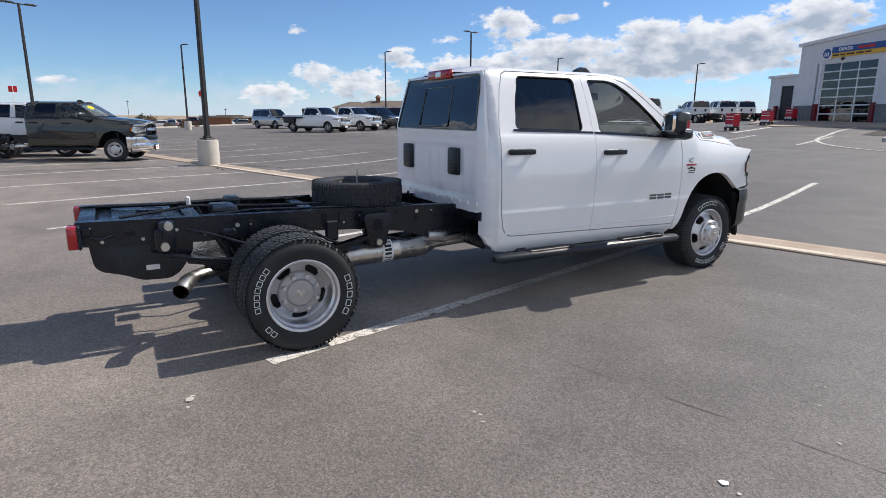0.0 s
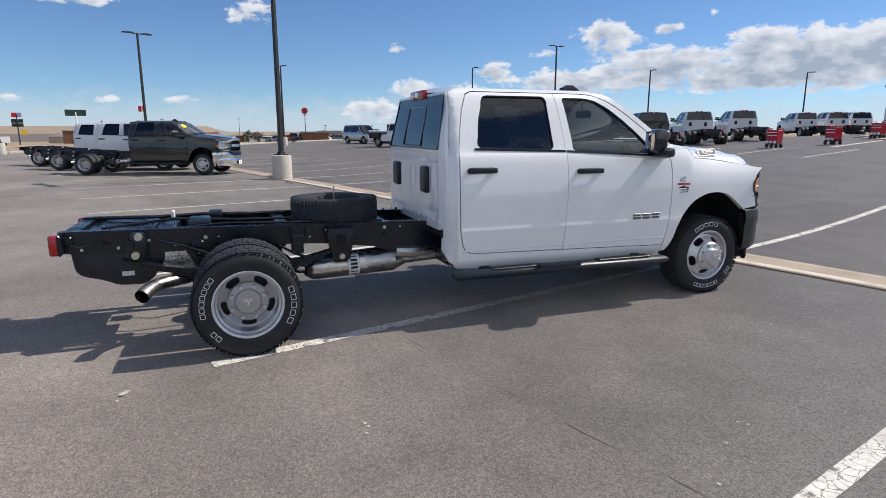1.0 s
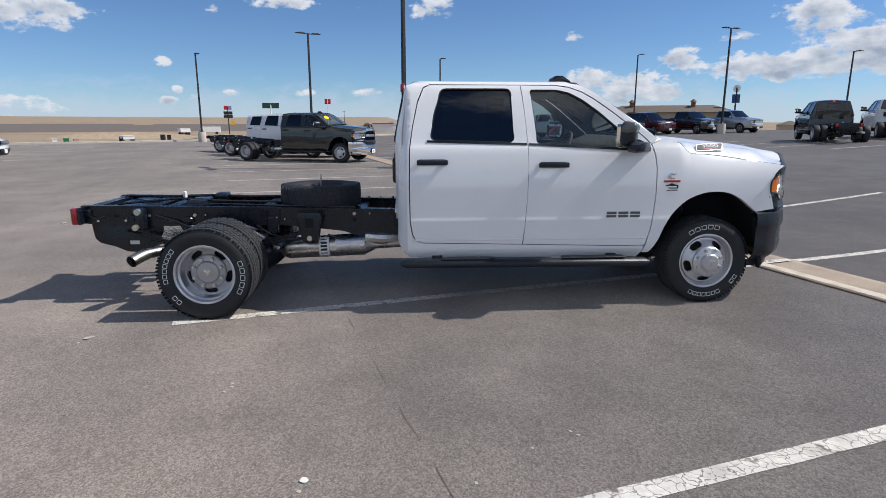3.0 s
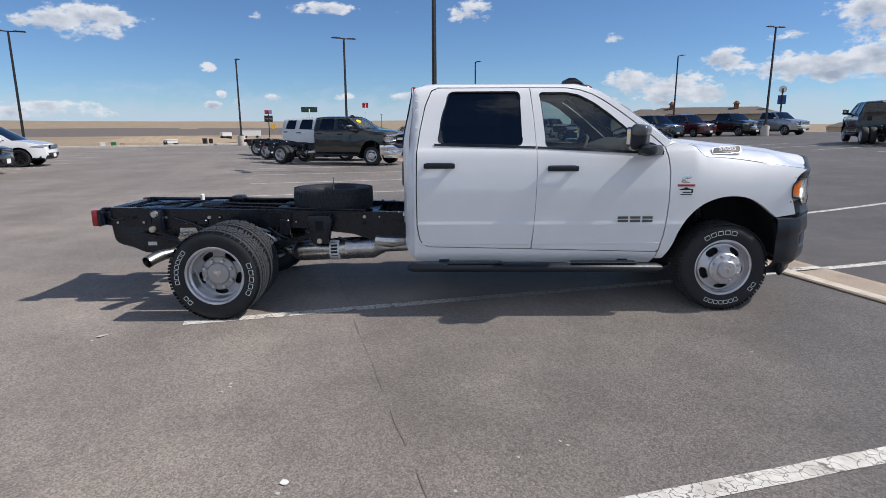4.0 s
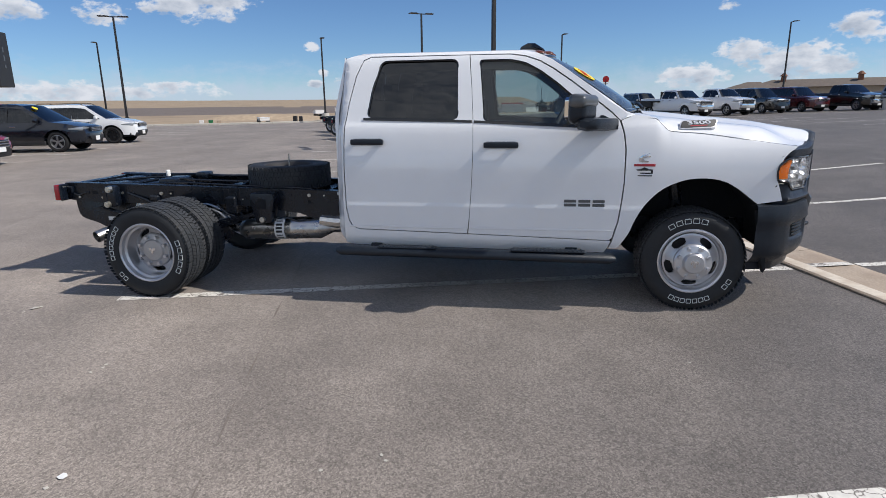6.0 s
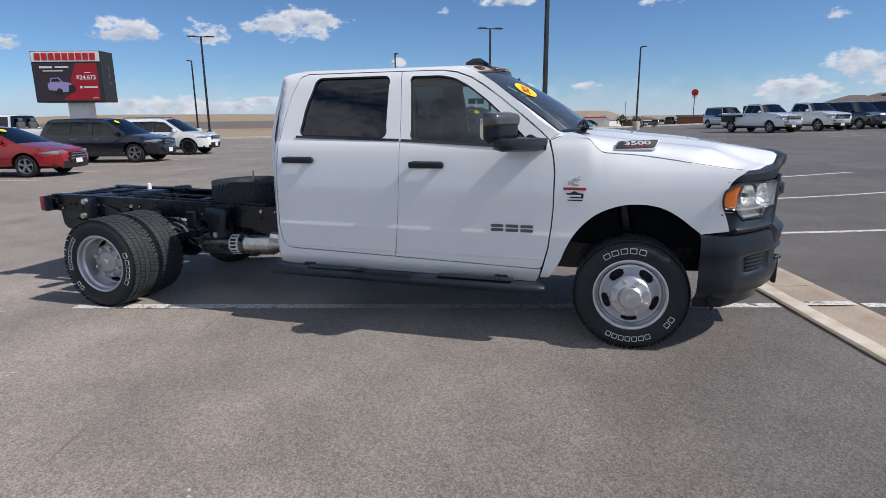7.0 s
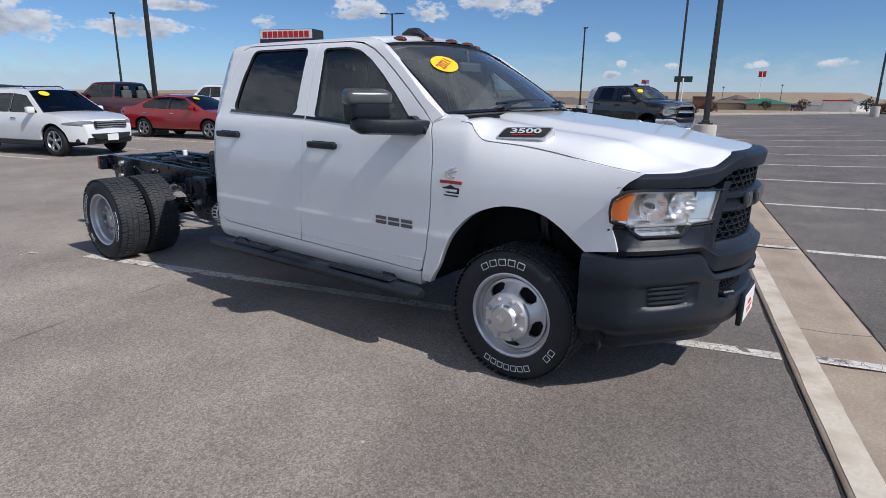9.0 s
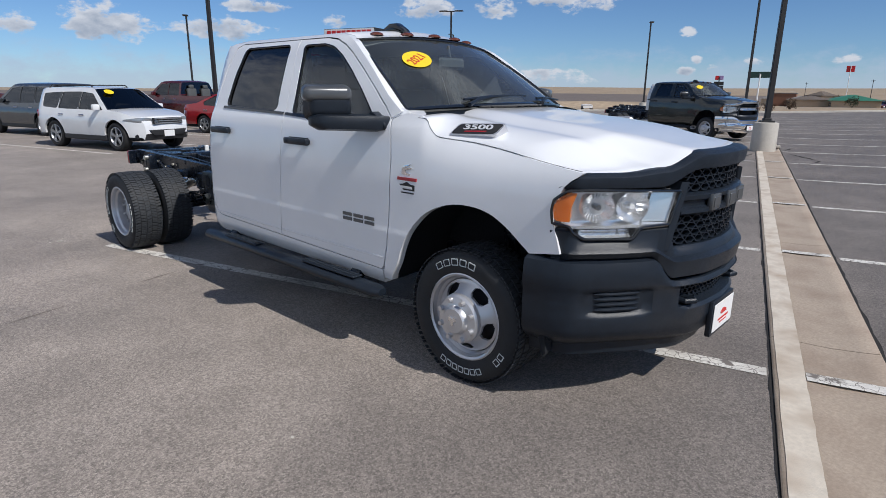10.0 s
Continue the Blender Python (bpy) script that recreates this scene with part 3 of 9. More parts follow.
# land to the horizon, one sheet: tan grass with a dark ploughed field across the valley
bm = bmesh.new()
radii = [20, 40, 55, 65, 75, 88, 104, 118, 140, 165, 195, 230, 270, 320, 380, 440, 520, 620, 760, 950, 1150, 1300, 1800, 2600, 3800]
rings, ROUND = [], 240
for r in radii:
    ring = []
    for k in range(ROUND):
        a = 2 * math.pi * k / ROUND
        x, y = -10 + r * math.cos(a), r * math.sin(a)
        roll = noise.noise(Vector((x / 260, y / 260, 3.1)))
        far = noise.noise(Vector((math.cos(a) * 2.2, math.sin(a) * 2.2, r / 1500)))
        low_south = 1 - 0.85 * smooth(-136, -116, math.degrees(math.atan2(y, x)))
        z = -0.30 - 3.2 * smooth(60, 300, r) + 1.6 * roll * smooth(80, 300, r) + (34 + 7 * far) * low_south * smooth(900, 3800, r)
        z += rise(x, y) * (1 if r < 60 else 1 - smooth(60, 160, r))
        ring.append(bm.verts.new((x, y, z)))
    rings.append(ring)
for p, q in zip(rings, rings[1:]):
    for k in range(ROUND):
        f = bm.faces.new((p[k], p[(k + 1) % ROUND], q[(k + 1) % ROUND], q[k]))
        c = f.calc_center_median()
        r = math.hypot(c.x + 10, c.y) * (1 + 0.08 * noise.noise(Vector((c.x / 90, c.y / 90, 0))))
        az = math.degrees(math.atan2(c.y, c.x + 10))
        if 380 < r < 1250 and -172 < az < -60:
            f.material_index = 1
bm.faces.new(rings[0])
land = part("ground", bm, M_LAND, None, angle=80)
land.data.materials.append(M_FIELD)
tagged(land, "dry tan grassland and dark ploughed field to the horizon", "ground", kind="structure")


def sheet(name, us, vs, inside, lift, mat, label, category):
    """A paving sheet on the lot's axes, following its rise."""
    bm = bmesh.new()
    grid_v = {}
    for u in us:
        for v in vs:
            x, y, z = ground_at(max(u, EDGE(v)), v)
            grid_v[u, v] = bm.verts.new((x, y, z + lift))
    for u0, u1 in zip(us, us[1:]):
        for v0, v1 in zip(vs, vs[1:]):
            if inside((u0 + u1) / 2, (v0 + v1) / 2):
                bm.faces.new((grid_v[u0, v0], grid_v[u1, v0], grid_v[u1, v1], grid_v[u0, v1]))
    rim = [e for e in bm.edges if len(e.link_faces) == 1]
    got = bmesh.ops.extrude_edge_only(bm, edges=rim)
    for v in got["geom"]:
        if isinstance(v, bmesh.types.BMVert):
            v.co.z -= 0.35
    bmesh.ops.delete(bm, geom=[v for v in bm.verts if not v.link_faces], context="VERTS")
    return tagged(part(name, bm, mat, None, angle=60), label, category, kind="structure")


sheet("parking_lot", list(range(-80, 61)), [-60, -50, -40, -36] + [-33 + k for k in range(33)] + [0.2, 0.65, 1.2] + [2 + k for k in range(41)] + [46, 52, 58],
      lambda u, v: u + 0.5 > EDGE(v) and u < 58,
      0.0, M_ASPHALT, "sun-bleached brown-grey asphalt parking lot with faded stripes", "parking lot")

# far kerb along the lot's western edge
bm = bmesh.new()
for k in range(116):
    p, q = (Vector(ground_at(EDGE(v), v)) for v in (-58 + k, -57 + k))
    d = q - p
    m = Matrix.Translation((p + q) / 2 + Vector((0, 0, 0.05))) @ d.to_track_quat("X", "Z").to_matrix().to_4x4()
    box(bm, (0, 0, 0), (d.length - 0.012, 0.3, 0.2), 0.02, m)
tagged(part("kerb", bm, M_CONCRETE_POST, None), "pale concrete kerb edging the asphalt lot", "kerb", kind="structure")

# concrete gutter that crosses the lot under the truck's nose, poured in bays
GUTTER_W, GUTTER_V = 0.62, -0.06
gutter = thing("gutter", Matrix(), "tan stained concrete gutter strip with a worn white edge band", "gutter", kind="structure")
u = -46.0
bays = []
while u < 46:
    bays.append((u, u + 3.02))
    u += 3.03
for a, b in bays:
    bm = bmesh.new()
    sec = [(0.0, -0.06), (0.0, 0.012), (0.012, 0.022), (0.2, 0.014), (0.34, 0.008), (0.5, 0.014), (GUTTER_W - 0.012, 0.022), (GUTTER_W, 0.012), (GUTTER_W, -0.06)]
    n = 4
    rows = []
    for k in range(n + 1):
        uu = a + (b - a) * k / n
        rows.append([bm.verts.new((*lot(uu, GUTTER_V + v), rise(*lot(uu, v)) + z)) for v, z in sec])
    for p, q in zip(rows, rows[1:]):
        for k in range(len(sec) - 1):
            bm.faces.new((p[k], q[k], q[k + 1], p[k + 1]))
    bm.faces.new(rows[0]), bm.faces.new(rows[-1])
    part("gutter_bay", bm, M_CONCRETE, gutter, angle=50)
# crumbled dark joints along both edges
bm = bmesh.new()
for v0, w0 in ((-0.008, 0.022), (GUTTER_W + 0.012, 0.04)):
    last = None
    for k in range(900):
        uu = -20 + k * 0.04
        w = w0 * (0.55 + 0.9 * abs(noise.noise(Vector((uu * 3.3, v0 * 9, 0)))))
        off = 0.012 * noise.noise(Vector((uu * 2.1, v0 * 5, 7)))
        pair = [bm.verts.new((*lot(uu, GUTTER_V + v0 + off + s * w / 2), rise(*lot(uu, v0)) + 0.004)) for s in (-1, 1)]
        if last:
            bm.faces.new((last[0], pair[0], pair[1], last[1]))
        last = pair
part("joint", bm, M_GROOVE, gutter)
# worn white band along the pan's near edge
bm = bmesh.new()
last = None
for k in range(700):
    uu = -16 + k * 0.04
    a = 0.022 + 0.006 * noise.noise(Vector((uu * 2.7, 1, 0)))
    b = 0.165 + 0.006 * noise.noise(Vector((uu * 1.9, 4, 0))) + 0.006 * noise.noise(Vector((uu * 9.0, 4, 0)))
    pair = [bm.verts.new((*lot(uu, GUTTER_V + v), rise(*lot(uu, v)) + 0.0245)) for v in (a, b)]
    if last:
        bm.faces.new((last[0], pair[0], pair[1], last[1]))
    last = pair
part("painted_band", bm, M_BAND, gutter)


def stripe(u, v0, v1, w=0.115, lift=0.004, u1=None):
    """One painted stall line with slightly uneven edges."""
    bm = bmesh.new()
    last, n = None, max(8, int(abs(v1 - v0) / 0.12))
    u1 = u if u1 is None else u1
    for k in range(n + 1):
        v = v0 + (v1 - v0) * k / n
        uu = u + (u1 - u) * k / n
        pair = [bm.verts.new((*lot(uu + s * w / 2 + 0.006 * noise.noise(Vector((v * 4, s, u))), v), rise(*lot(uu, v)) + lift)) for s in (-1, 1)]
        if last:
            bm.faces.new((last[0], pair[0], pair[1], last[1]))
        last = pair
    return tagged(part("stall_line", bm, M_STRIPE, None), "worn cracked white painted stall line on asphalt", "stall line", "stall lines", kind="structure")


for k in range(-14, 9):
    stripe(3.13 * k, -6.2, -0.09)
    stripe(3.13 * k, 0.62, 6.6)
for k in (-4, -3, -2, -1, 0, 1, 2):
    stripe(3.13 * k, 0.11, 0.54, 0.11, 0.0235)
for k in range(-1, 16):
    stripe(-5.65 - 2.76 * k, -14.5, -20.2)
for k in range(0, 15):
    stripe(-36 + 3.0 * k, 16.5, 21.5)


def light_pole(x, y, heads, turn, top=7.4):
    """Bronze lot light: round concrete base, base plate, tapered square pole, arm with flat LED heads."""
    z = rise(x, y) - 0.02
    height = top - z
    root = thing("light_pole", pose(x, y, z, rz=turn), "dark bronze parking lot light pole on a round concrete base", "light pole", "lot light poles")
    bm = bmesh.new()
    lathe(bm, [(0.0, 0.0), (0.335, 0.0), (0.325, 0.79), (0.31, 0.825), (0.27, 0.835), (0.0, 0.835)], 28)
    part("concrete_base", bm, M_CONCRETE_POST, root, "round pale concrete base")
    bm = bmesh.new()
    box(bm, (0, 0, 0.855), (0.34, 0.34, 0.05), 0.008)
    box(bm, (0, 0, 0.91), (0.20, 0.20, 0.08), 0.01)
    part("base_cover", bm, M_POLE, root)
    bm = bmesh.new()
    w0, w1 = 0.072, 0.055
    prof = [bm.verts.new((sx * w, sy * w, h)) for w, h in ((w0, 0.87), (w1, height)) for sx, sy in ((-1, -1), (1, -1), (1, 1), (-1, 1))]
    for k in range(4):
        bm.faces.new((prof[k], prof[(k + 1) % 4], prof[4 + (k + 1) % 4], prof[4 + k]))
    bm.faces.new(prof[4:])
    bmesh.ops.bevel(bm, geom=[e for e in bm.edges if abs(e.verts[0].co.z - e.verts[1].co.z) > 1], offset=0.012, segments=2, affect="EDGES")
    part("pole", bm, M_POLE, root)
    for s in ((1, -1) if heads == 2 else (1,)):
        bm = bmesh.new()
        box(bm, (s * 0.16, 0, height - 0.03), (0.26, 0.05, 0.06), 0.008)
        part("arm", bm, M_POLE, root)
        bm = bmesh.new()
        box(bm, (s * 0.56, 0, height - 0.01), (0.60, 0.34, 0.055), 0.02)
        head = part("lamp_head", bm, M_POLE, root)
        for q in range(6):
            bm = bmesh.new()
            box(bm, (s * (0.36 + 0.07 * q), 0, height + 0.03), (0.012, 0.28, 0.03))
            part("cooling_fin", bm, M_POLE, head)
    return root

# ---- the chassis-cab truck ----
# half width of the cab's side, and of the front clip, by height
CAB_X = spline([(0.44, 0.88), (0.50, 0.925), (0.56, 0.950), (0.64, 0.956), (0.76, 0.960), (0.812, 0.9622), (0.830, 0.9588), (0.95, 0.957), (1.08, 0.955), (1.22, 0.944),
                (1.36, 0.924), (1.42, 0.907), (1.455, 0.888), (1.60, 0.838), (1.75, 0.785), (1.86, 0.742), (1.92, 0.712), (1.955, 0.682), (1.985, 0.63)])
CLIP_X = spline([(0.44, 0.88), (0.52, 0.93), (0.60, 0.948), (0.76, 0.956), (0.812, 0.9575), (0.830, 0.9545), (1.00, 0.954), (1.12, 0.948), (1.18, 0.938), (1.24, 0.920),
                 (1.30, 0.888), (1.34, 0.858), (1.38, 0.820), (1.45, 0.75)])
ARCH = [(-0.560, 0.50), (-0.487, 0.618), (-0.443, 0.73), (-0.373, 0.85), (-0.255, 0.963), (-0.105, 1.026), (0.04, 1.039), (0.165, 1.018), (0.266, 0.966), (0.35, 0.904), (0.420, 0.854)]
PLAN = spline([(0.0, 1.075), (0.2, 1.058), (0.45, 0.985), (0.60, 0.912), (0.72, 0.828), (0.82, 0.735), (0.89, 0.65), (0.915, 0.56)])   # front line y by x


def side_x(y, z):
    cab = CAB_X(z)
    clip = CLIP_X(z - max(0.0, Z_SHUT(y) - 1.365) * smooth(1.0, 1.36, z))
    t = smooth(-0.58, 0.30, y)
    x = cab * (1 - t) + clip * t
    if y < -2.66:
        d = min(1.0, (-2.66 - y) / 0.20)
        x -= 0.17 * (1 - math.sqrt(max(0.0, 1 - d * d)))
    x -= 0.048 * smooth(-0.70, 0.75, y) * (1 - 0.2 * smooth(1.08, 1.32, z))
    return x


def flowing(points, n):
    """Catmull-Rom curve through points, n steps a span."""
    ext = [tuple(2 * Vector(points[0]) - Vector(points[1])), *points, tuple(2 * Vector(points[-1]) - Vector(points[-2]))]
    out = []
    for a, b, c, d in zip(ext, ext[1:], ext[2:], ext[3:]):
        a, b, c, d = Vector(a), Vector(b), Vector(c), Vector(d)
        for k in range(n):
            t = k / n
            out.append(tuple(0.5 * (2 * b + (c - a) * t + (2 * a - 5 * b + 4 * c - d) * t * t + (3 * b - a - 3 * c + d) * t ** 3)))
    return out + [tuple(points[-1])]


ARCH_FINE = flowing(ARCH, 4)
Z_SHUT = spline([(-0.40, 1.475), (-0.33, 1.47), (-0.27, 1.41), (-0.22, 1.378), (0.0, 1.360), (0.29, 1.320), (0.45, 1.298), (0.60, 1.281), (0.72, 1.271), (0.82, 1.266)])
Z_HOOD = spline([(-0.50, 1.502), (-0.2, 1.486), (0.06, 1.456), (0.3, 1.434), (0.55, 1.404), (0.8, 1.370), (1.04, 1.340)])


def hood_front(x):
    return PLAN(min(x, 0.86)) - 0.030 - 0.03 * smooth(0.70, 0.86, x)


def hood_z(x, y):
    """Height of the hood's skin; towards the nose it gathers into a crown over the grille."""
    x = abs(x)
    zs, zc = Z_SHUT(y), Z_HOOD(y)
    xs = side_x(min(y, 0.70), min(zs, 1.474)) - max(0.0, y - 0.70) * 0.25
    u = min(1.0, x / xs)
    prof = max(0.0, 1 - u ** 5) ** 0.75
    z = zs + (zc - zs) * prof
    z += 0.018 * smooth(0.52, 0.38, x) * smooth(1.1, 0.75, y) - 0.008 * math.exp(-((x - 0.57) / 0.05) ** 2) * smooth(0.95, 0.5, y)
    crown = 1.262 + 0.016 * (1 - smooth(0.52, 0.72, x)) + (zc - 0.006 - 1.262) * (1 - smooth(0.29, 0.53, x))
    t = smooth(hood_front(min(x, 0.85)) - 0.42, hood_front(min(x, 0.85)), y)
    return z * (1 - t) + min(z, crown) * t


FENDER = [(-0.620, 0.50), (-0.597, 0.57), (-0.561, 0.72), (-0.543, 0.87), (-0.534, 1.0), (-0.532, 1.25), (-0.548, 1.36), (-0.575, 1.455), (-0.48, 1.492), (-0.36, 1.48), (-0.30, 1.445),
          (-0.255, 1.40), (-0.22, 1.370), (-0.1, 1.361), (0.0, 1.352), (0.15, 1.333), (0.29, 1.312), (0.45, 1.290), (0.60, 1.273), (0.70, 1.263), (0.675, 1.245), (0.635, 1.222), (0.60, 1.19), (0.572, 1.14),
          (0.556, 1.08), (0.563, 1.01), (0.592, 0.94), (0.612, 0.880)]
DOOR_REAR = [(-2.585, 0.622), (-1.708, 0.600), (-1.692, 0.75), (-1.676, 1.0), (-1.668, 1.25), (-1.672, 1.44), (-1.690, 1.70), (-1.716, 1.947), (-2.50, 1.945), (-2.55, 1.92),
             (-2.60, 1.80), (-2.645, 1.60), (-2.672, 1.42), (-2.678, 1.10), (-2.674, 0.80), (-2.655, 0.69), (-2.63, 0.645)]
DOOR_FRONT = [(-1.698, 0.600), (-0.628, 0.570), (-0.609, 0.585), (-0.574, 0.72), (-0.556, 0.87), (-0.546, 1.0), (-0.546, 1.25), (-0.562, 1.36), (-0.592, 1.455), (-0.66, 1.515), (-0.80, 1.628), (-0.95, 1.742),
              (-1.08, 1.832), (-1.18, 1.889), (-1.29, 1.928), (-1.40, 1.944), (-1.706, 1.947), (-1.680, 1.70), (-1.662, 1.44), (-1.658, 1.25), (-1.666, 1.0), (-1.682, 0.75)]
PANE_REAR = rounded([(-2.505, 1.488), (-1.785, 1.468), (-1.800, 1.917), (-2.405, 1.915), (-2.47, 1.70)], 0.05)
PANE_FRONT = rounded([(-1.585, 1.458), (-0.735, 1.415), (-0.735, 1.452), (-0.90, 1.61), (-1.04, 1.728), (-1.17, 1.822), (-1.29, 1.885), (-1.40, 1.908), (-1.632, 1.908)], 0.03)
CAB_RING = [(-0.585, 1.462), (-0.52, 1.50), (-0.66, 1.592), (-0.83, 1.728), (-1.0, 1.85), (-1.10, 1.915), (-1.20, 1.958), (-1.32, 1.980), (-2.50, 1.982), (-2.62, 1.972), (-2.70, 1.945),
            (-2.755, 1.88), (-2.80, 1.70), (-2.835, 1.47), (-2.855, 1.1), (-2.855, 0.62), (-2.82, 0.54), (-2.74, 0.495), (-2.6, 0.478), (-0.655, 0.456), (-0.632, 0.50), (-0.612, 0.560), (-1.70, 0.590), (-2.58, 0.612),
            (-2.64, 0.636), (-2.666, 0.685), (-2.686, 0.80), (-2.69, 1.1), (-2.684, 1.42), (-2.655, 1.603), (-2.611, 1.805), (-2.558, 1.93), (-2.50, 1.957), (-1.40, 1.956), (-1.285, 1.940),
            (-1.172, 1.900), (-1.07, 1.842), (-0.94, 1.752), (-0.79, 1.638), (-0.65, 1.526)]


def grown(outline, d):
    """The outline moved outwards by d."""
    n = len(outline)
    area = sum(outline[i - 1][0] * outline[i][1] - outline[i][0] * outline[i - 1][1] for i in range(n))
    out = []
    for i, (a, b) in enumerate(outline):
        p, q = outline[i - 1], outline[(i + 1) % n]
        t = Vector((q[0] - p[0], q[1] - p[1])).normalized() * math.copysign(d, area)
        out.append((a + t.y, b - t.x))
    return out


DOOR_REAR, DOOR_FRONT = grown(DOOR_REAR, 0.003), grown(DOOR_FRONT, 0.0035)


def on_side(off=0.0):
    return lambda a, b: Vector((side_x(a, b) + off, a, b))


def wheel(parent, kind, at, outward, mats, detail, turn=0):
    """tyre + steel wheel. kind: convex (front), dish (outer rear), inner. The axle runs along x; outward is +1 or -1."""
    root = new("wheel")
    root.parent = parent
    root.matrix_basis = Matrix.Translation(at) @ (Matrix() if outward > 0 else Matrix.Rotation(math.pi, 4, "Z"))
    R, W = 0.3925, 0.272
    along_x = Matrix.Rotation(math.pi / 2, 4, "Y")
    seg = 64 if detail else 24
    bm = bmesh.new()
    h = W / 2
    prof = [(0.236, -h + 0.035), (0.246, -h + 0.012), (0.27, -h + 0.004), (0.31, -h - 0.004), (0.345, -h), (0.372, -h + 0.010), (0.390, -h + 0.026), (0.398, -h + 0.045), (0.400, 0.0)]
    prof = [(r if r < 0.3 else 0.3 + (r - 0.3) * 0.868, z) for r, z in prof + [(r, -z) for r, z in reversed(prof[:-1])]]
    lathe(bm, prof, seg, along_x)
    tyre = part("tyre", bm, M_RUBBER, root, "", 40)
    if detail:
        bm = bmesh.new()
        pitch = 82
        for k in range(pitch):
            for row, (zc, wz, sk, wid) in enumerate(((-0.106, 0.046, 0.0, 0.62), (-0.052, 0.046, 0.5, 0.70), (0.0, 0.042, 0.0, 0.74), (0.052, 0.046, 0.5, 0.70), (0.106, 0.046, 0.0, 0.62))):
                a = 2 * math.pi * (k + sk + 0.12 * math.sin(k * 2.4 + row)) / pitch
                da = 2 * math.pi / pitch * wid / 2
                z0, z1 = zc - wz / 2, zc + wz / 2
                lean = 0.25 * da * (1 if row % 2 else -1) * 2
                quad = []
                for r in (0.382, R - 0.001 if abs(zc) < 0.1 else R - 0.004):
                    for z, s in ((z0, -1), (z1, 1)):
                        for e in (-1, 1):
                            t = a + e * da + s * lean
                            quad.append(bm.verts.new((z, r * math.cos(t), r * math.sin(t))))
                for f in ((4, 5, 7, 6), (0, 1, 5, 4), (2, 3, 7, 6), (0, 2, 6, 4), (1, 3, 7, 5)):
                    bm.faces.new([quad[i] for i in f])
        for k in range(80):
            for s in (-1, 1):
                a = 2 * math.pi * k / 80
                m = Matrix.Rotation(a, 4, "X") @ Matrix.Translation((s * (h - 0.019), 0, 0.3640)) @ Matrix.Rotation(s * 0.5, 4, "Y")
                bmesh.ops.create_cube(bm, size=1, matrix=m @ Matrix.Diagonal((0.008, 0.013 if k % 2 else 0.017, 0.018, 1)))
        tagged(part("tread", bm, M_TREAD, tyre), "all-terrain tread blocks", kind="stuff")
    if detail and kind != "inner":
        # raised white sidewall marks, as plain blocks, in the two arcs that carry them
        for middle, count, size in ((0, 5, 11.0), (170, 7, 8.2), (227, 2, 8.6)):
            for j in range(count):
                bm = bmesh.new()
                a = radians(turn + middle - (j - (count - 1) / 2) * size)
                wd, ht, th = (0.042, 0.034, 0.0048) if count == 5 else (0.032, 0.032, 0.0046)
                m = Matrix.Rotation(a, 4, "X") @ Matrix.Translation((h + 0.0022, 0, 0.313))
                for cx, cz, sx, sz in ((0, ht / 2, wd, th), (0, -ht / 2, wd, th), (wd / 2, 0, th, ht), (-wd / 2, 0, th, ht)):
                    bmesh.ops.create_cube(bm, size=1, matrix=m @ Matrix.Translation((0, cx, cz)) @ Matrix.Diagonal((0.004, sx, sz, 1)))
                part("sidewall_mark", bm, M_TYRE_WHITE, tyre, "raised white outlined sidewall block")
    # barrel and rim flange
    bm = bmesh.new()
    prof = [(0.214, -h + 0.03), (0.243, -h + 0.03), (0.247, -h + 0.018), (0.235, -h + 0.012)]
    rim_prof = [(0.247, h - 0.020), (0.250, h - 0.010), (0.243, h - 0.006), (0.232, h - 0.014), (0.226, h - 0.045), (0.212, h - 0.060), (0.206, h - 0.12), (0.206, -h + 0.05), (0.24, -h + 0.03)]
    lathe(bm, rim_prof, seg, along_x)
    rim = part("rim", bm, M_STEEL_RIM, root, "painted silver steel rim")
    # disc with hand holes
    disc_z = {"convex": (h - 0.055, h + 0.020), "dish": (h - 0.165, h - 0.125), "inner": (h - 0.10, h - 0.14)}[kind]
    bm = bmesh.new()
    zr, zh = disc_z
    n, holes = (120 if detail else 25), 5
    radial = [0.207, 0.200, 0.194, 0.189, 0.184, 0.172, 0.160, 0.153, 0.148, 0.143, 0.136, 0.12, 0.105]
    rows = []
    for r in radial:
        ring = []
        for k in range(n):
            a = 2 * math.pi * k / n
            t = (0.207 - r) / 0.102
            z = zr + (zh - zr) * smooth(0, 1, t)
            ring.append(bm.verts.new((z, r * math.sin(a), r * math.cos(a))))
        rows.append(ring)
    for i, (p, q) in enumerate(zip(rows, rows[1:])):
        for k in range(n):
            a = ((k + 0.5) / n * holes) % 1.0
            rm = (radial[i] + radial[i + 1]) / 2
            hole = 0.145 < rm < 0.195 and abs(a - 0.5) < (0.25 if 0.154 < rm < 0.186 else 0.22 if 0.149 < rm < 0.191 else 0.18)
            if not (hole and kind != "inner"):
                bm.faces.new((p[k], p[(k + 1) % n], q[(k + 1) % n], q[k]))
    rimedges = [e for e in bm.edges if len(e.link_faces) == 1]
    got = bmesh.ops.extrude_edge_only(bm, edges=rimedges)
    for v in got["geom"]:
        if isinstance(v, bmesh.types.BMVert):
            v.co.x -= 0.016
    part("disc", bm, M_STEEL_RIM, root, "pressed steel wheel disc with hand holes")
    # flat dark sheet behind the hand holes; their shade is in its colour
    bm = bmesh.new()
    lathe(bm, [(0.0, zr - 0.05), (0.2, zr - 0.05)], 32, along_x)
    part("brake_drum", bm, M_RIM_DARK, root)
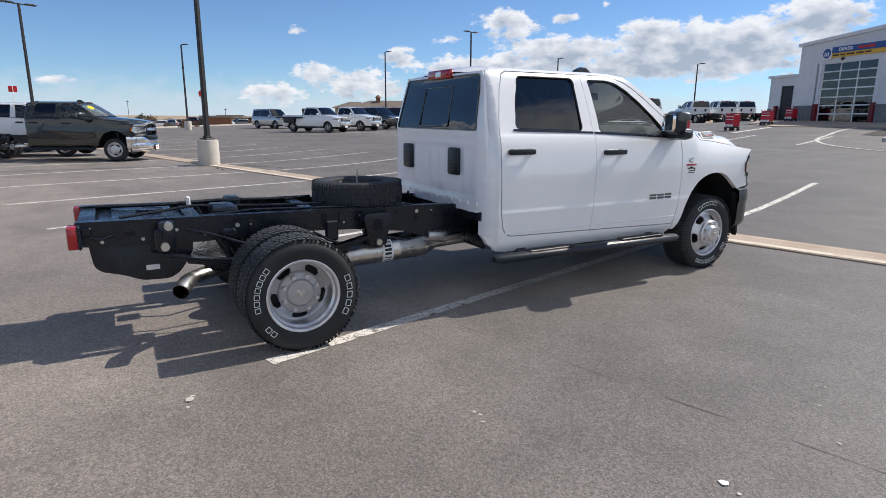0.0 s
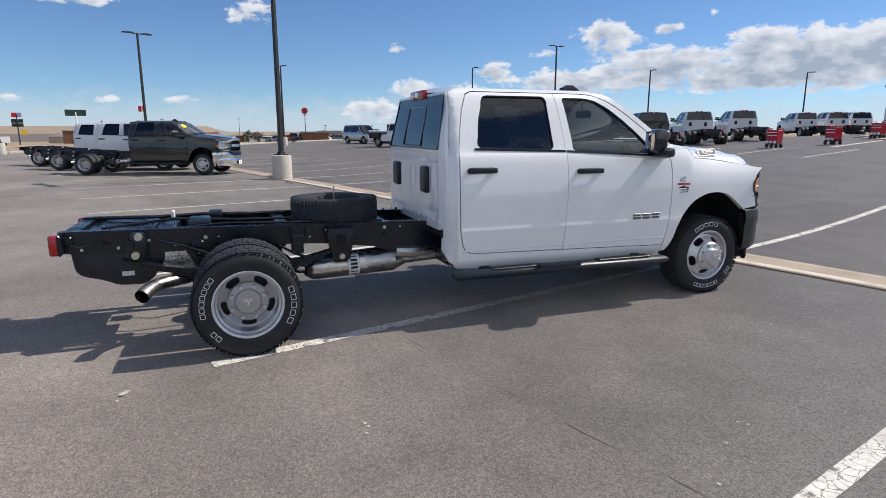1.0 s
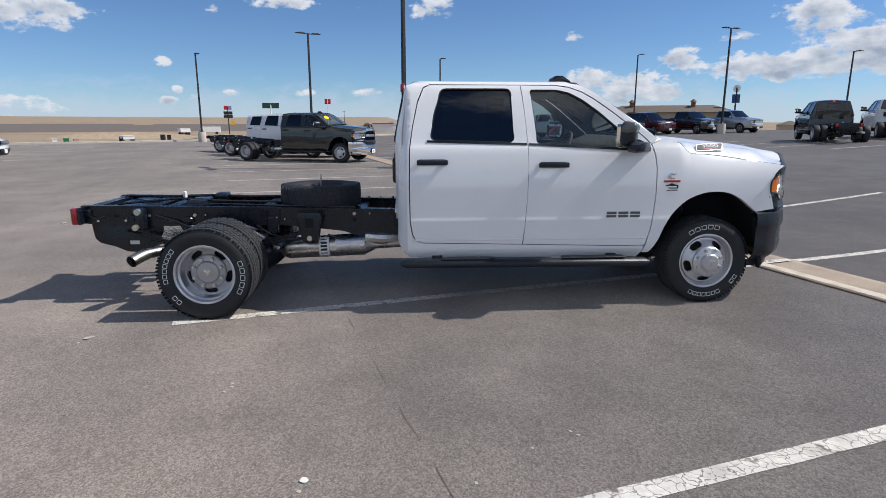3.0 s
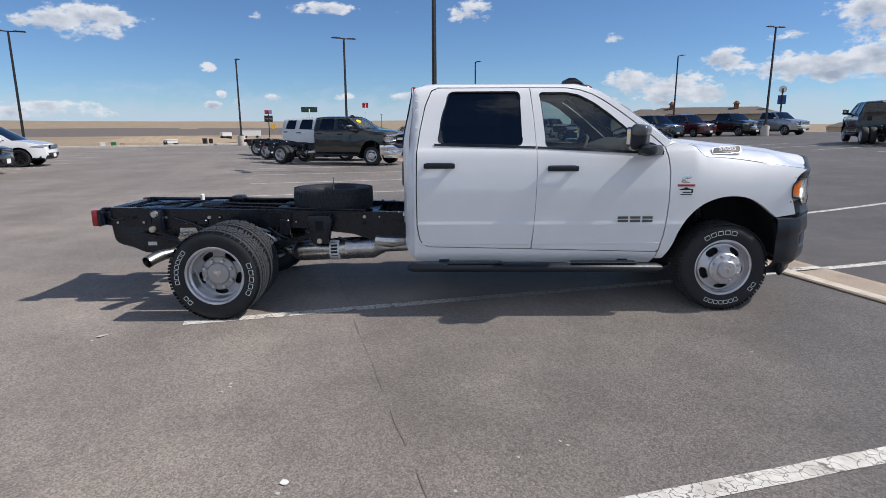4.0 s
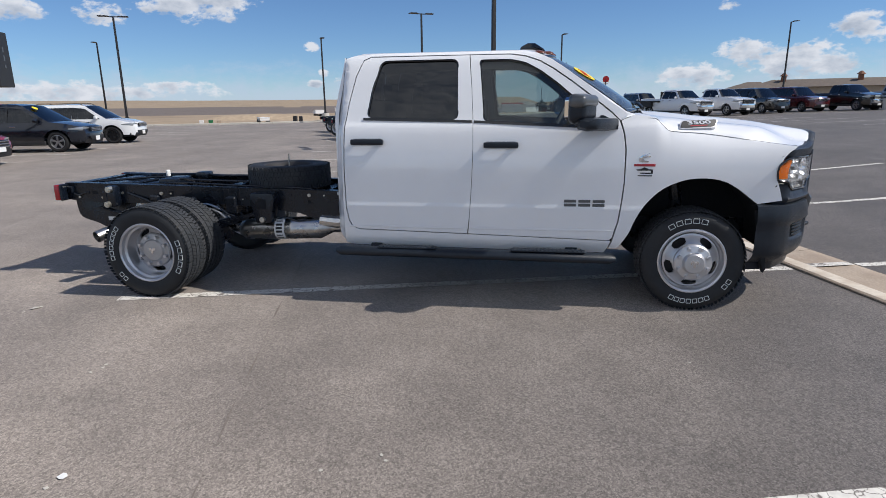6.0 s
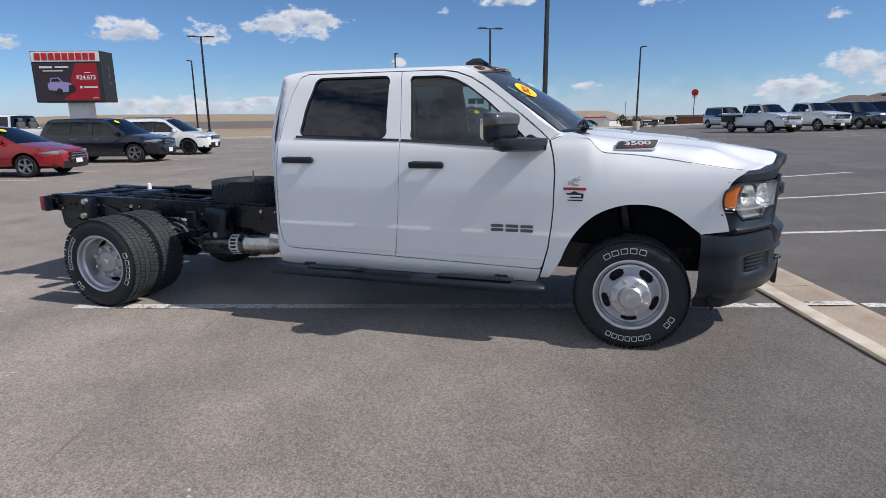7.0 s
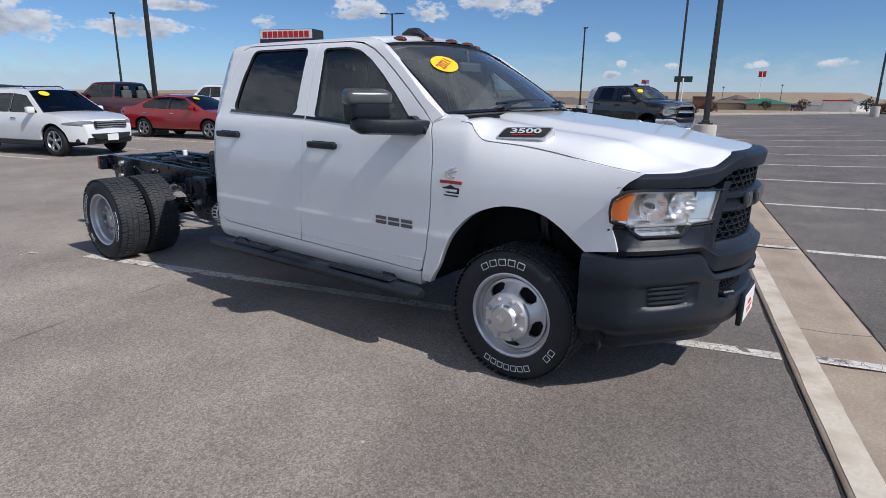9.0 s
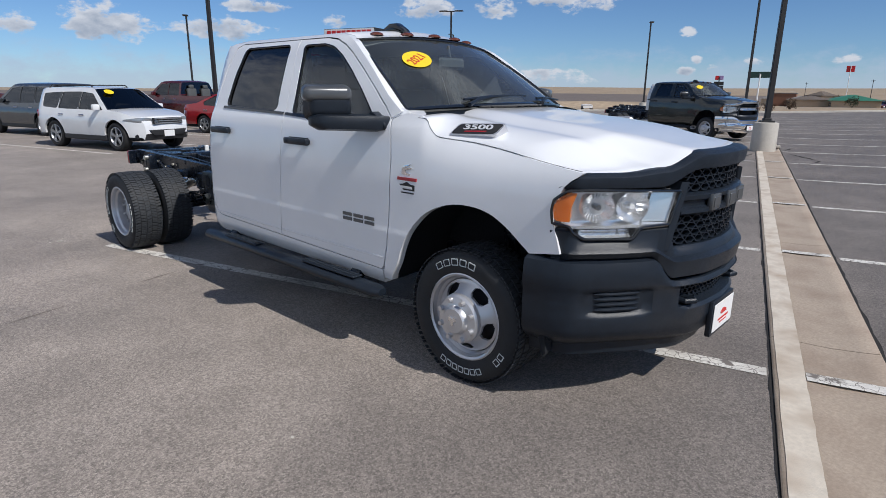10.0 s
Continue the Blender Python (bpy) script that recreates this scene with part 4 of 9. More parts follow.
    if kind != "inner":
        # hub cover with lug bumps
        bm = bmesh.new()
        top = zh + (0.022 if kind == "convex" else 0.028)
        hs = 1.0 if kind == "convex" else 1.06
        if kind == "convex":
            cover = ((0.140, zh - 0.014), (0.139, zh + 0.008), (0.128, zh + 0.020), (0.096, zh + 0.026), (0.084, zh + 0.030), (0.077, top + 0.024), (0.068, top + 0.034), (0.0, top + 0.036))
        else:
            cover = ((0.140, zh - 0.014), (0.139, zh + 0.006), (0.130, zh + 0.014), (0.100, zh + 0.016), (0.092, zh + 0.018), (0.086, top), (0.080, top + 0.005), (0.0, top + 0.008))
        lathe(bm, [(hs * r, z) for r, z in cover], 48 if detail else 16, along_x)
        part("hub_cover", bm, M_STEEL_RIM if kind == "convex" else M_HUB, root, "silver plastic hub cover")
        if detail:
            for k in range(8):
                bm = bmesh.new()
                a = 2 * math.pi * (k + 0.5) / 8
                p = Vector((0, 0.113 * hs * math.cos(a), 0.113 * hs * math.sin(a)))
                cyl(bm, p + Vector((zh, 0, 0)), p + Vector((zh + 0.046, 0, 0)), 0.0185, 0.0135, 12)
                part("lug_cap", bm, M_STEEL_RIM, root)
            bm = bmesh.new()
            x0 = top + (0.0365 if kind == "convex" else 0.0085)
            for pts in ([(-0.03, 0.02), (-0.012, 0.03), (0.0, 0.012), (0.012, 0.03), (0.03, 0.02), (0.024, -0.004), (0.012, 0.006), (0.008, -0.026), (-0.008, -0.026), (-0.012, 0.006), (-0.024, -0.004)],):
                prism(bm, pts, "x", x0 - 0.004, x0 + 0.003, 0.001)
            part("emblem", bm, M_CHROME, root, "plain raised emblem")
    return root


def cab_and_clip(root, paint, detail):
    """Cab shell, doors, glass, roof, hood, fenders and interior."""
    st = 0.05 if detail else 0.16
    fine = 0.0145 if detail else None
    # ring of pillars, roof rail and sill
    bm = shell(bmesh.new(), CAB_RING, [], on_side(), st, 0.05, fine)
    both("cab_side", bm, paint, root, "", 40)
    for name, outline, pane, glass_mat, handle in (("rear_door", DOOR_REAR, PANE_REAR, M_GLASS_DARK, (-2.49, 1.305)), ("front_door", DOOR_FRONT, PANE_FRONT, M_GLASS_FRONT, (-1.45, 1.281))):
        bm = shell(bmesh.new(), outline, [pane], on_side(), st, 0.04, fine)
        for door, s in zip(both(name, bm, paint, root, "", 40), (1, -1)):
            gbm = orient(shell(bmesh.new(), pane, [], on_side(-0.016), 0.12, 0), (1, 0, 0))
            if s < 0:
                gbm = mirrored(gbm)
            part("window_pane", gbm, glass_mat, door, "dark privacy glass" if name == "rear_door" else "lightly tinted glass", flip=False).visible_shadow = False
            # black rubber seal round the pane and belt strip under it
            sb = bmesh.new()
            pts = [Vector((side_x(a, b) - 0.006, a, b)) for a, b in pane]
            tube(sb, pts + pts[:2], 0.0075, 6, False)
            y0, y1 = (-2.53, -1.676) if name == "rear_door" else (-1.660, -0.60)
            zb = (lambda y: 1.476 + (y + 2.5) * -0.028) if name == "rear_door" else (lambda y: 1.449 + (y + 1.6) * -0.05)
            prev = None
            for k in range(13):
                y = y0 + (y1 - y0) * k / 12
                z = zb(y)
                row = [sb.verts.new((side_x(y, zz) + o, y, zz)) for zz, o in ((z + 0.014, -0.008), (z + 0.010, 0.007), (z - 0.006, 0.007), (z - 0.010, -0.004))]
                if prev:
                    for q in range(3):
                        sb.faces.new((prev[q], row[q], row[q + 1], prev[q + 1]))
                prev = row
            if s < 0:
                sb = mirrored(sb)
            part("window_seal", sb, M_GLOSS_BLACK, door, "black rubber window seal")
            # black lining of the opening
            lb = bmesh.new()
            cy, cz = sum(p[0] for p in pane) / len(pane), sum(p[1] for p in pane) / len(pane)
            prev = first = None
            for a, b in list(pane) + [pane[0]]:
                d = Vector((cy - a, cz - b)).normalized() * 0.006
                row = [lb.verts.new((side_x(a, b) - o, a + d.x, b + d.y)) for o in (0.002, 0.062)]
                if prev:
                    lb.faces.new((prev[0], row[0], row[1], prev[1]))
                prev = row
            if s < 0:
                lb = mirrored(lb)
            part("window_channel", lb, M_LINER, door)
            # strap handle over its cup
            hb = bmesh.new()
            hy, hz = handle
            hx = side_x(hy, hz)
            box(hb, (hx + 0.026, hy, hz), (0.026, 0.262, 0.044), 0.010, seg=2)
            box(hb, (hx + 0.008, hy - 0.105, hz), (0.03, 0.045, 0.036), 0.008)
            box(hb, (hx + 0.008, hy + 0.105, hz), (0.03, 0.045, 0.036), 0.008)
            box(hb, (hx + 0.001, hy, hz), (0.006, 0.22, 0.05), 0.002)
            if name == "front_door":
                cyl(hb, (hx + 0.036, hy - 0.095, hz), (hx + 0.042, hy - 0.095, hz), 0.012, seg=12)
            if s < 0:
                hb = mirrored(hb)
            part("door_handle", hb, M_PLASTIC, door, "black strap door handle")
            # lower door crease moulding
            cb = bmesh.new()
            yy0, yy1 = (-2.66, -1.70) if name == "rear_door" else (-1.68, -0.60)
            prev = None
            for k in range(11):
                y = yy0 + (yy1 - yy0) * k / 10
                row = [cb.verts.new((side_x(y, zz) + o, y, zz)) for zz, o in ((0.6485, -0.002), (0.645, 0.004), (0.634, 0.004), (0.630, -0.002))]
                if prev:
                    for q in range(3):
                        cb.faces.new((prev[q], row[q], row[q + 1], prev[q + 1]))
                prev = row
            if s < 0:
                cb = mirrored(cb)
            part("door_crease", cb, paint, door)
            if name == "front_door" and detail:
                # plain raised blocks where the maker's letters stand
                for k in range(3):
                    lb = bmesh.new()
                    y = -0.925 + 0.105 * k
                    xx = side_x(y, 0.85) + 0.003
                    for dy, dz, sy, sz in ((0, 0.015, 0.088, 0.021), (0, -0.015, 0.088, 0.021)):
                        box(lb, (xx, y + dy, 0.85 + dz), (0.007, sy, sz), 0.002)
                    if s < 0:
                        lb = mirrored(lb)
                    part("door_badge", lb, M_CAP, door, "plain dark grey badge block")
    # dark panels added behind the doors; the shut lines' shade is their colour
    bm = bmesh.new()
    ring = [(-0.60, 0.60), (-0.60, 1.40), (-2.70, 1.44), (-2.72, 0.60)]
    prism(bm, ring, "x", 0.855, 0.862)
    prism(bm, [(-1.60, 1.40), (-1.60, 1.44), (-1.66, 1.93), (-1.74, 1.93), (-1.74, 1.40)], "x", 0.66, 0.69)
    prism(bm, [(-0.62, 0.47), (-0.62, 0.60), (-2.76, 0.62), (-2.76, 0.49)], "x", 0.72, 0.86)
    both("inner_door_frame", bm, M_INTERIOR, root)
    # roof
    def roof_place(a, b):
        s = a * 2 - 1
        x = 0.668 * s
        front = -1.045 - 0.135 * s * s
        y = front + (-2.72 + 0.02 * s * s - front) * b
        crown = 0.035 * (1 - s * s)
        z = 1.978 + crown * 1.2 - 0.045 * smooth(0.10, 0.0, b) - 0.05 * smooth(0.93, 1.0, b) - 0.03 * max(0.0, abs(s) - 0.9) / 0.1
        for rib in (-0.55, 0.0, 0.55):
            z -= 0.006 * math.exp(-((s - rib) / 0.16) ** 4) * smooth(0.12, 0.18, b) * (1 - smooth(0.86, 0.92, b))
        return Vector((x, y, z))
    bm = bmesh.new()
    grid(bm, roof_place, 40 if detail else 12, 40 if detail else 8)
    part("roof", bm, paint, root, "", 60)
    bm = bmesh.new()
    grid(bm, lambda a, b: roof_place(a, b) * 1.0 + Vector((0, 0, -0.035)), 6, 6)
    part("headliner", bm, M_HEADLINER, root)
    # windscreen
    def screen(a, b, off=0.0):
        s = a * 2 - 1
        lo = Vector((0.865 * s, -0.335 - 0.215 * s * s, 1.535 - 0.03 * s * s))
        hi = Vector((0.700 * s, -1.045 - 0.115 * s * s, 1.955 - 0.035 * s * s))
        p = lo.lerp(hi, b)
        n = Vector((0.25 * s, 0.50, 0.83)).normalized()
        return p + n * (0.022 * math.sin(math.pi * b) * (1 - 0.5 * s * s) + off)
    bm = bmesh.new()
    grid(bm, lambda a, b: screen(0.025 + 0.95 * a, b), 20, 12)
    orient(bm, (0, 1, 1))
    pane = part("windscreen", bm, M_SCREEN, root, "lightly tinted curved windscreen", 60, flip=False)
    pane.visible_shadow = False
    bm = bmesh.new()
    edge = [screen(0.025 + 0.95 * k / 16, 0.0, 0.002) for k in range(17)] + [screen(0.975, k / 10, 0.002) for k in range(1, 11)] + [screen(0.975 - 0.95 * k / 16, 1.0, 0.002) for k in range(1, 17)] + [screen(0.025, 1 - k / 10, 0.002) for k in range(1, 11)]
    tube(bm, edge + edge[:1], 0.011, 6, False)
    part("windscreen_seal", bm, M_GLOSS_BLACK, root)
    # pillar skins between the screen's edge and the side
    bm = bmesh.new()
    outer = [(-0.52, 1.50), (-0.66, 1.592), (-0.83, 1.728), (-1.0, 1.85), (-1.10, 1.915), (-1.20, 1.958)]
    prev = None
    for k, (y, z) in enumerate(outer):
        row = [bm.verts.new(screen(0.975, k / 5, 0.004)), bm.verts.new(screen(0.990, k / 5, 0.012)), bm.verts.new((side_x(y, z), y, z))]
        if prev:
            for q in range(2):
                bm.faces.new((prev[q], row[q], row[q + 1], prev[q + 1]))
        prev = row
    both("pillar", bm, paint, root, "", 60)
    bm = bmesh.new()
    ring = [Vector((side_x(y, z) - 0.003, y, z)) for y, z in ((-0.585, 1.455), (-0.53, 1.478), (-0.48, 1.489), (-0.42, 1.484), (-0.36, 1.476))]
    ring += [Vector((side_x(-0.36, 1.47) - 0.05, -0.37, 1.488)), Vector((0.77, -0.44, 1.505)), screen(0.965, 0.0, -0.004), screen(0.985, 0.03, 0.006)]
    mid = bm.verts.new(sum(ring, Vector()) / len(ring) + Vector((0, 0, 0.006)))
    vs = [bm.verts.new(p) for p in ring]
    for i in range(len(vs)):
        bm.faces.new((mid, vs[i], vs[(i + 1) % len(vs)]))
    both("cowl_corner", bm, paint, root, "", 60)
    if detail:
        # dark trim on the insides of pillars and door frames
        for outline, hole in ((CAB_RING, []), (DOOR_REAR, [PANE_REAR]), (DOOR_FRONT, [PANE_FRONT])):
            bm = orient(shell(bmesh.new(), outline, hole, on_side(-0.045), 0.15, 0.0), (-1, 0, 0))
            both("inner_trim", bm, M_INTERIOR, root)
    # cowl tray and wipers
    bm = bmesh.new()
    grid(bm, lambda a, b: Vector(((a * 2 - 1) * 0.83, (-0.36 - 0.19 * (a * 2 - 1) ** 2) + b * 0.14, 1.515 - 0.03 * (a * 2 - 1) ** 2 - 0.02 * b)), 20, 3)
    part("cowl", bm, M_PLASTIC, root, "black plastic cowl tray")
    if detail:
        for pivot, tip in (((0.46, -0.36, 1.535), (-0.20, -0.42, 1.585)), ((-0.28, -0.33, 1.54), (-0.80, -0.53, 1.555))):
            bm = bmesh.new()
            p, q = Vector(pivot), Vector(tip)
            mid = p.lerp(q, 0.45) + Vector((0, -0.02, 0.025))
            tube(bm, [p, p.lerp(mid, 0.4) + Vector((0, 0, 0.015)), mid], [0.014, 0.012, 0.009], 8)
            tube(bm, [p.lerp(q, 0.02) + Vector((0, -0.055, 0.03)), mid, q], [0.008, 0.010, 0.006], 6)
            part("wiper", bm, M_PLASTIC, root, "black windscreen wiper")
    # fenders
    fender_outline = FENDER + [(a, b) for a, b in reversed(ARCH_FINE)]
    bm = shell(bmesh.new(), fender_outline, [], on_side(), 0.022 if detail else 0.12, 0.05)
    fenders = both("front_fender", bm, paint, root, "", 40)
    if detail:
        for fender, s in zip(fenders, (1, -1)):
            def stick(yc, zc, pts, d=0.004):
                b = bmesh.new()
                prism(b, [(yc + a, zc + c) for a, c in pts], "x", side_x(yc, zc) - 0.004, side_x(yc, zc) + d, 0.001)
                return b if s > 0 else mirrored(b)
            part("fender_emblem", stick(-0.405, 1.185, [(-0.04, -0.022), (-0.012, -0.03), (0.03, -0.03), (0.034, -0.02), (0.0, -0.016), (-0.012, 0.0), (0.045, 0.012), (0.045, 0.018), (-0.005, 0.012), (-0.012, 0.016), (0.045, 0.038), (-0.012, 0.026), (-0.034, 0.01)]), M_CHROME, fender, "plain chrome engine emblem")
            part("fender_strip", stick(-0.40, 1.135, [(-0.075, -0.009), (0.075, -0.009), (0.075, 0.009), (-0.075, 0.009)]), M_BADGE_RED, fender, "thin red and chrome badge strip")
            part("fender_sticker", stick(-0.40, 1.092, [(-0.06, -0.020), (0.06, -0.020), (0.06, 0.012), (0.03, 0.014), (0.0, 0.028), (-0.03, 0.014), (-0.06, 0.012)], 0.0015), M_INK, fender, "black dealer sticker with plain bar")
            part("sticker_bar", stick(-0.40, 1.088, [(-0.045, -0.007), (0.045, -0.007), (0.045, 0.007), (-0.045, 0.007)], 0.0025), M_LABEL, fender)
            part("sticker_line", stick(-0.40, 1.058, [(-0.055, -0.004), (0.055, -0.004), (0.055, 0.004), (-0.055, 0.004)], 0.0015), M_INK, fender)
    # hood
    def hood_place(a, b):
        w = a * 2 - 1
        u = 1 - (1 - abs(w)) ** 1.25
        xr = 0.86 * u
        y0 = -0.36 - 0.02 * u * u
        y = y0 + (hood_front(xr) - y0) * b
        xs = side_x(min(y, 0.70), min(Z_SHUT(y), 1.474)) - max(0.0, y - 0.70) * 0.25
        x = xs * u
        z = hood_z(x, y) - 0.012 * smooth(0.97, 1.0, b)
        return Vector((math.copysign(x, w), y, z))
    bm = bmesh.new()
    grid(bm, hood_place, 72 if detail else 20, 56 if detail else 12)
    rim = [e for e in bm.edges if len(e.link_faces) == 1]
    got = bmesh.ops.extrude_edge_only(bm, edges=rim)
    for v in got["geom"]:
        if isinstance(v, bmesh.types.BMVert):
            v.co.z -= 0.03
            v.co.x *= 0.985
    hood = part("hood", bm, paint, root, "", 50)
    if detail:
        for s in (1, -1):
            # thin black tube draws the shaded gap between hood and fender
            bm = bmesh.new()
            pts = []
            for k in range(45):
                y = -0.385 + 1.075 * k / 44
                z = Z_SHUT(y) - 0.0035
                pts.append((s * (side_x(min(y, 0.70), min(z, 1.474)) + 0.0005), y, z))
            tube(bm, pts, 0.0012, 6)
            part("hood_gap_seal", bm, M_LINER, hood)
    if detail:
        for s in (1, -1):
            px_, py_ = 0.786, -0.018
            e = 0.02
            gx, gy = (hood_z(px_ + e, py_) - hood_z(px_ - e, py_)) / (2 * e), (hood_z(px_, py_ + e) - hood_z(px_, py_ - e)) / (2 * e)
            nrm = (Vector((-gx, -gy, 1)).normalized() + Vector((0.42, 0, 0))).normalized()
            fwd = Vector((-0.17, 1.0, 0.06))
            fwd = (fwd - nrm * fwd.dot(nrm)).normalized()
            base = Matrix((fwd, nrm.cross(fwd), nrm)).transposed().to_4x4()
            base.translation = Vector((px_ + 0.012, py_, hood_z(px_, py_) + 0.012))
            if s < 0:
                base = Matrix.Diagonal((-1, 1, 1, 1)) @ base @ Matrix.Diagonal((-1, 1, 1, 1))
            def plate(wd, ht, z0, z1, skew=0.018):
                b = bmesh.new()
                poly = rounded([(-wd / 2 - skew, -ht / 2), (wd / 2 - skew, -ht / 2), (wd / 2 + skew, ht / 2), (-wd / 2 + skew, ht / 2)], 0.018)
                prism(b, poly, "z", z0, z1, 0.002)
                b.transform(base)
                return b
            badge = part("hood_badge", plate(0.276, 0.080, -0.05, 0.010), M_STEEL_RIM, hood, "bright metal framed hood side badge")
            part("badge_face", plate(0.258, 0.068, 0.004, 0.0125), M_INK, badge)
            part("badge_bar", (lambda b: (b.transform(base @ Matrix.Translation((-0.004, -0.020, 0)) @ base.inverted()), b)[1])(plate(0.13, 0.007, 0.012, 0.0150, 0.004)), M_BADGE_RED, badge)
            lettering("badge_number", "3500", 0.050, M_LAMP_WHITE, badge, base @ Matrix.Translation((0.004, 0.008, 0.0140)) @ Matrix.Diagonal((1.75, 0.92, 1, 1)), 0.0015, 0.001)
    # rear wall with window opening, ribs and two pressure vents
    def back_y(z):
        return -2.872 + 0.09 * smooth(1.42, 1.97, z)

    def back_place(a, b):
        t = abs(a) / 0.86
        y = back_y(b) + 0.10 * max(0.0, t - 0.86) ** 1.4 / 0.14 ** 1.4 * 0.35
        inside = smooth(0.74, 0.70, abs(a))
        y += 0.010 * smooth(1.418, 1.408, b) * smooth(0.90, 0.91, b) * inside
        y -= 0.007 * smooth(1.385, 1.375, b) * smooth(1.335, 1.345, b) * inside
        for xc in (-0.66, -0.36, -0.02, 0.14, 0.56):
            y -= 0.008 * smooth(xc - 0.045, xc - 0.03, a) * smooth(xc + 0.045, xc + 0.03, a) * smooth(1.30, 1.27, b) * smooth(0.95, 0.98, b)
        return Vector((a, y, b))
    ww = rounded([(-0.745, 1.475), (0.745, 1.475), (0.655, 1.925), (-0.655, 1.925)], 0.03)
    out = [(-0.85, 0.80), (0.85, 0.80), (0.86, 1.1), (0.84, 1.46), (0.73, 1.85), (0.685, 1.95), (-0.685, 1.95), (-0.73, 1.85), (-0.84, 1.46), (-0.86, 1.1)]
    bm = shell(bmesh.new(), out, [ww], back_place, 0.03 if detail else 0.15, 0.03, inward=(0, 1, 0))
    wall = part("cab_back", bm, paint, root, "", 40)
    bm = shell(bmesh.new(), ww, [], lambda a, b: Vector((a, back_y(b) - 0.004, b)), 0.2, 0.0)
    orient(bm, (0, -1, 0))
    rear_pane = part("rear_window", bm, M_GLASS_DARK, wall, "dark sliding rear window", flip=False)
    rear_pane.visible_shadow = False
    bm = bmesh.new()
    for poly in (ww, rounded([(-0.27, 1.50), (0.27, 1.50), (0.25, 1.84), (-0.25, 1.84)], 0.02)):
        pts = [Vector((a, back_y(b) - 0.007, b)) for a, b in poly]
        tube(bm, pts + pts[:2], 0.006, 6, False)
    part("rear_window_seal", bm, M_GLOSS_BLACK, wall)
    for xc in (-0.50, 0.40):
        bm = bmesh.new()
        box(bm, (xc, -2.876, 1.205), (0.175, 0.05, 0.235), 0.02, seg=2)
        for k in range(5):
            box(bm, (xc, -2.9005, 1.137 + 0.034 * k), (0.13, 0.006, 0.010), 0.002)
        part("pressure_vent", bm, M_PLASTIC, wall, "black plastic pressure vent")
    bm = bmesh.new()
    box(bm, (0, -2.785, 1.953), (0.40, 0.07, 0.078), 0.014, seg=2)
    lamp = part("third_brake_lamp", bm, M_RED_LENS, root, "red third brake lamp with clear middle")
    bm = bmesh.new()
    box(bm, (0, -2.808, 1.953), (0.10, 0.03, 0.052), 0.006)
    part("cargo_lens", bm, M_LAMP_WHITE, lamp)
    if detail:
        for k in range(12):
            bm = bmesh.new()
            box(bm, (-0.76 + 0.138 * k, -2.874, 0.872), (0.045, 0.014, 0.032), 0.004)
            part("seam_tab", bm, paint, wall)
    # underside edge of the back: dark sill with holes
    bm = bmesh.new()
    box(bm, (0, -2.82, 0.775), (1.66, 0.09, 0.09), 0.015)
    box(bm, (0, -1.7, 0.53), (1.56, 2.2, 0.10), 0.03)
    part("cab_floor", bm, M_FRAME, root)
    # seats, dash, wheel
    for y, xs_ in ((-1.50, (-0.42, 0.42)), (-2.35, (-0.42, 0.42))):
        for x in xs_:
            bm = bmesh.new()
            box(bm, (x, y + 0.05, 1.02), (0.52, 0.52, 0.16), 0.05, seg=2)
            box(bm, (x, y - 0.24, 1.32), (0.50, 0.14, 0.62), 0.05, Matrix.Translation((0, 0, 0)), seg=2)
            box(bm, (x, y - 0.27, 1.70), (0.26, 0.10, 0.17), 0.035, seg=2)
            part("seat", bm, M_INTERIOR_MID, root, "grey cloth seat")
    bm = bmesh.new()
    prism(bm, rounded([(-0.50, 1.05), (-0.46, 1.49), (-0.62, 1.51), (-0.86, 1.42), (-0.92, 1.25), (-0.80, 1.0)], 0.06), "x", -0.80, 0.80)
    part("dashboard", bm, M_INTERIOR, root)
    bm = bmesh.new()
    m = Matrix.Translation((-0.42, -1.02, 1.36)) @ Matrix.Rotation(radians(62), 4, "X")
    pts = [m @ Vector((0.19 * math.cos(2 * math.pi * k / 24), 0.19 * math.sin(2 * math.pi * k / 24), 0)) for k in range(25)]
    tube(bm, pts, 0.016, 8, False)
    box(bm, (0, 0, 0), (0.36, 0.045, 0.03), 0.01, m)
    box(bm, (0, -0.08, 0), (0.05, 0.18, 0.03), 0.01, m)
    tube(bm, [m @ Vector((0, 0, 0)), m @ Vector((0, 0, -0.25))], 0.03, 8)
    part("steering_wheel", bm, M_INTERIOR, root)
    bm = bmesh.new()
    box(bm, (0, -0.92, 1.80), (0.26, 0.04, 0.075), 0.015)
    tube(bm, [(0, -0.93, 1.84), (0, -0.95, 1.92)], 0.01, 6)
    part("rear_view_mirror", bm, M_INTERIOR, root)
    # roof clearance lamps and centre fin
    for x, y in ((0.46, -1.185), (0.245, -1.115), (0.0, -1.09), (-0.245, -1.115), (-0.46, -1.185)):
        bm = bmesh.new()
        r = bmesh.ops.create_uvsphere(bm, u_segments=14, v_segments=8, radius=0.5)
        bmesh.ops.delete(bm, geom=[v for v in bm.verts if v.co.z < -0.05], context="VERTS")
        bm.transform(Matrix.LocRotScale((x, y, 1.968 - 0.05 * abs(x) ** 2 + 0.012), None, (0.088, 0.110, 0.048)))
        part("clearance_lamp", bm, M_TAN, root, "amber roof clearance lamp")
    bm = bmesh.new()
    prism(bm, [(-1.13, 2.0), (-1.35, 1.995), (-1.335, 2.04), (-1.28, 2.068), (-1.22, 2.068), (-1.15, 2.025)], "x", 0.18, 0.26, 0.02)
    part("roof_antenna", bm, M_GLOSS_BLACK, root, "black roof antenna housing")


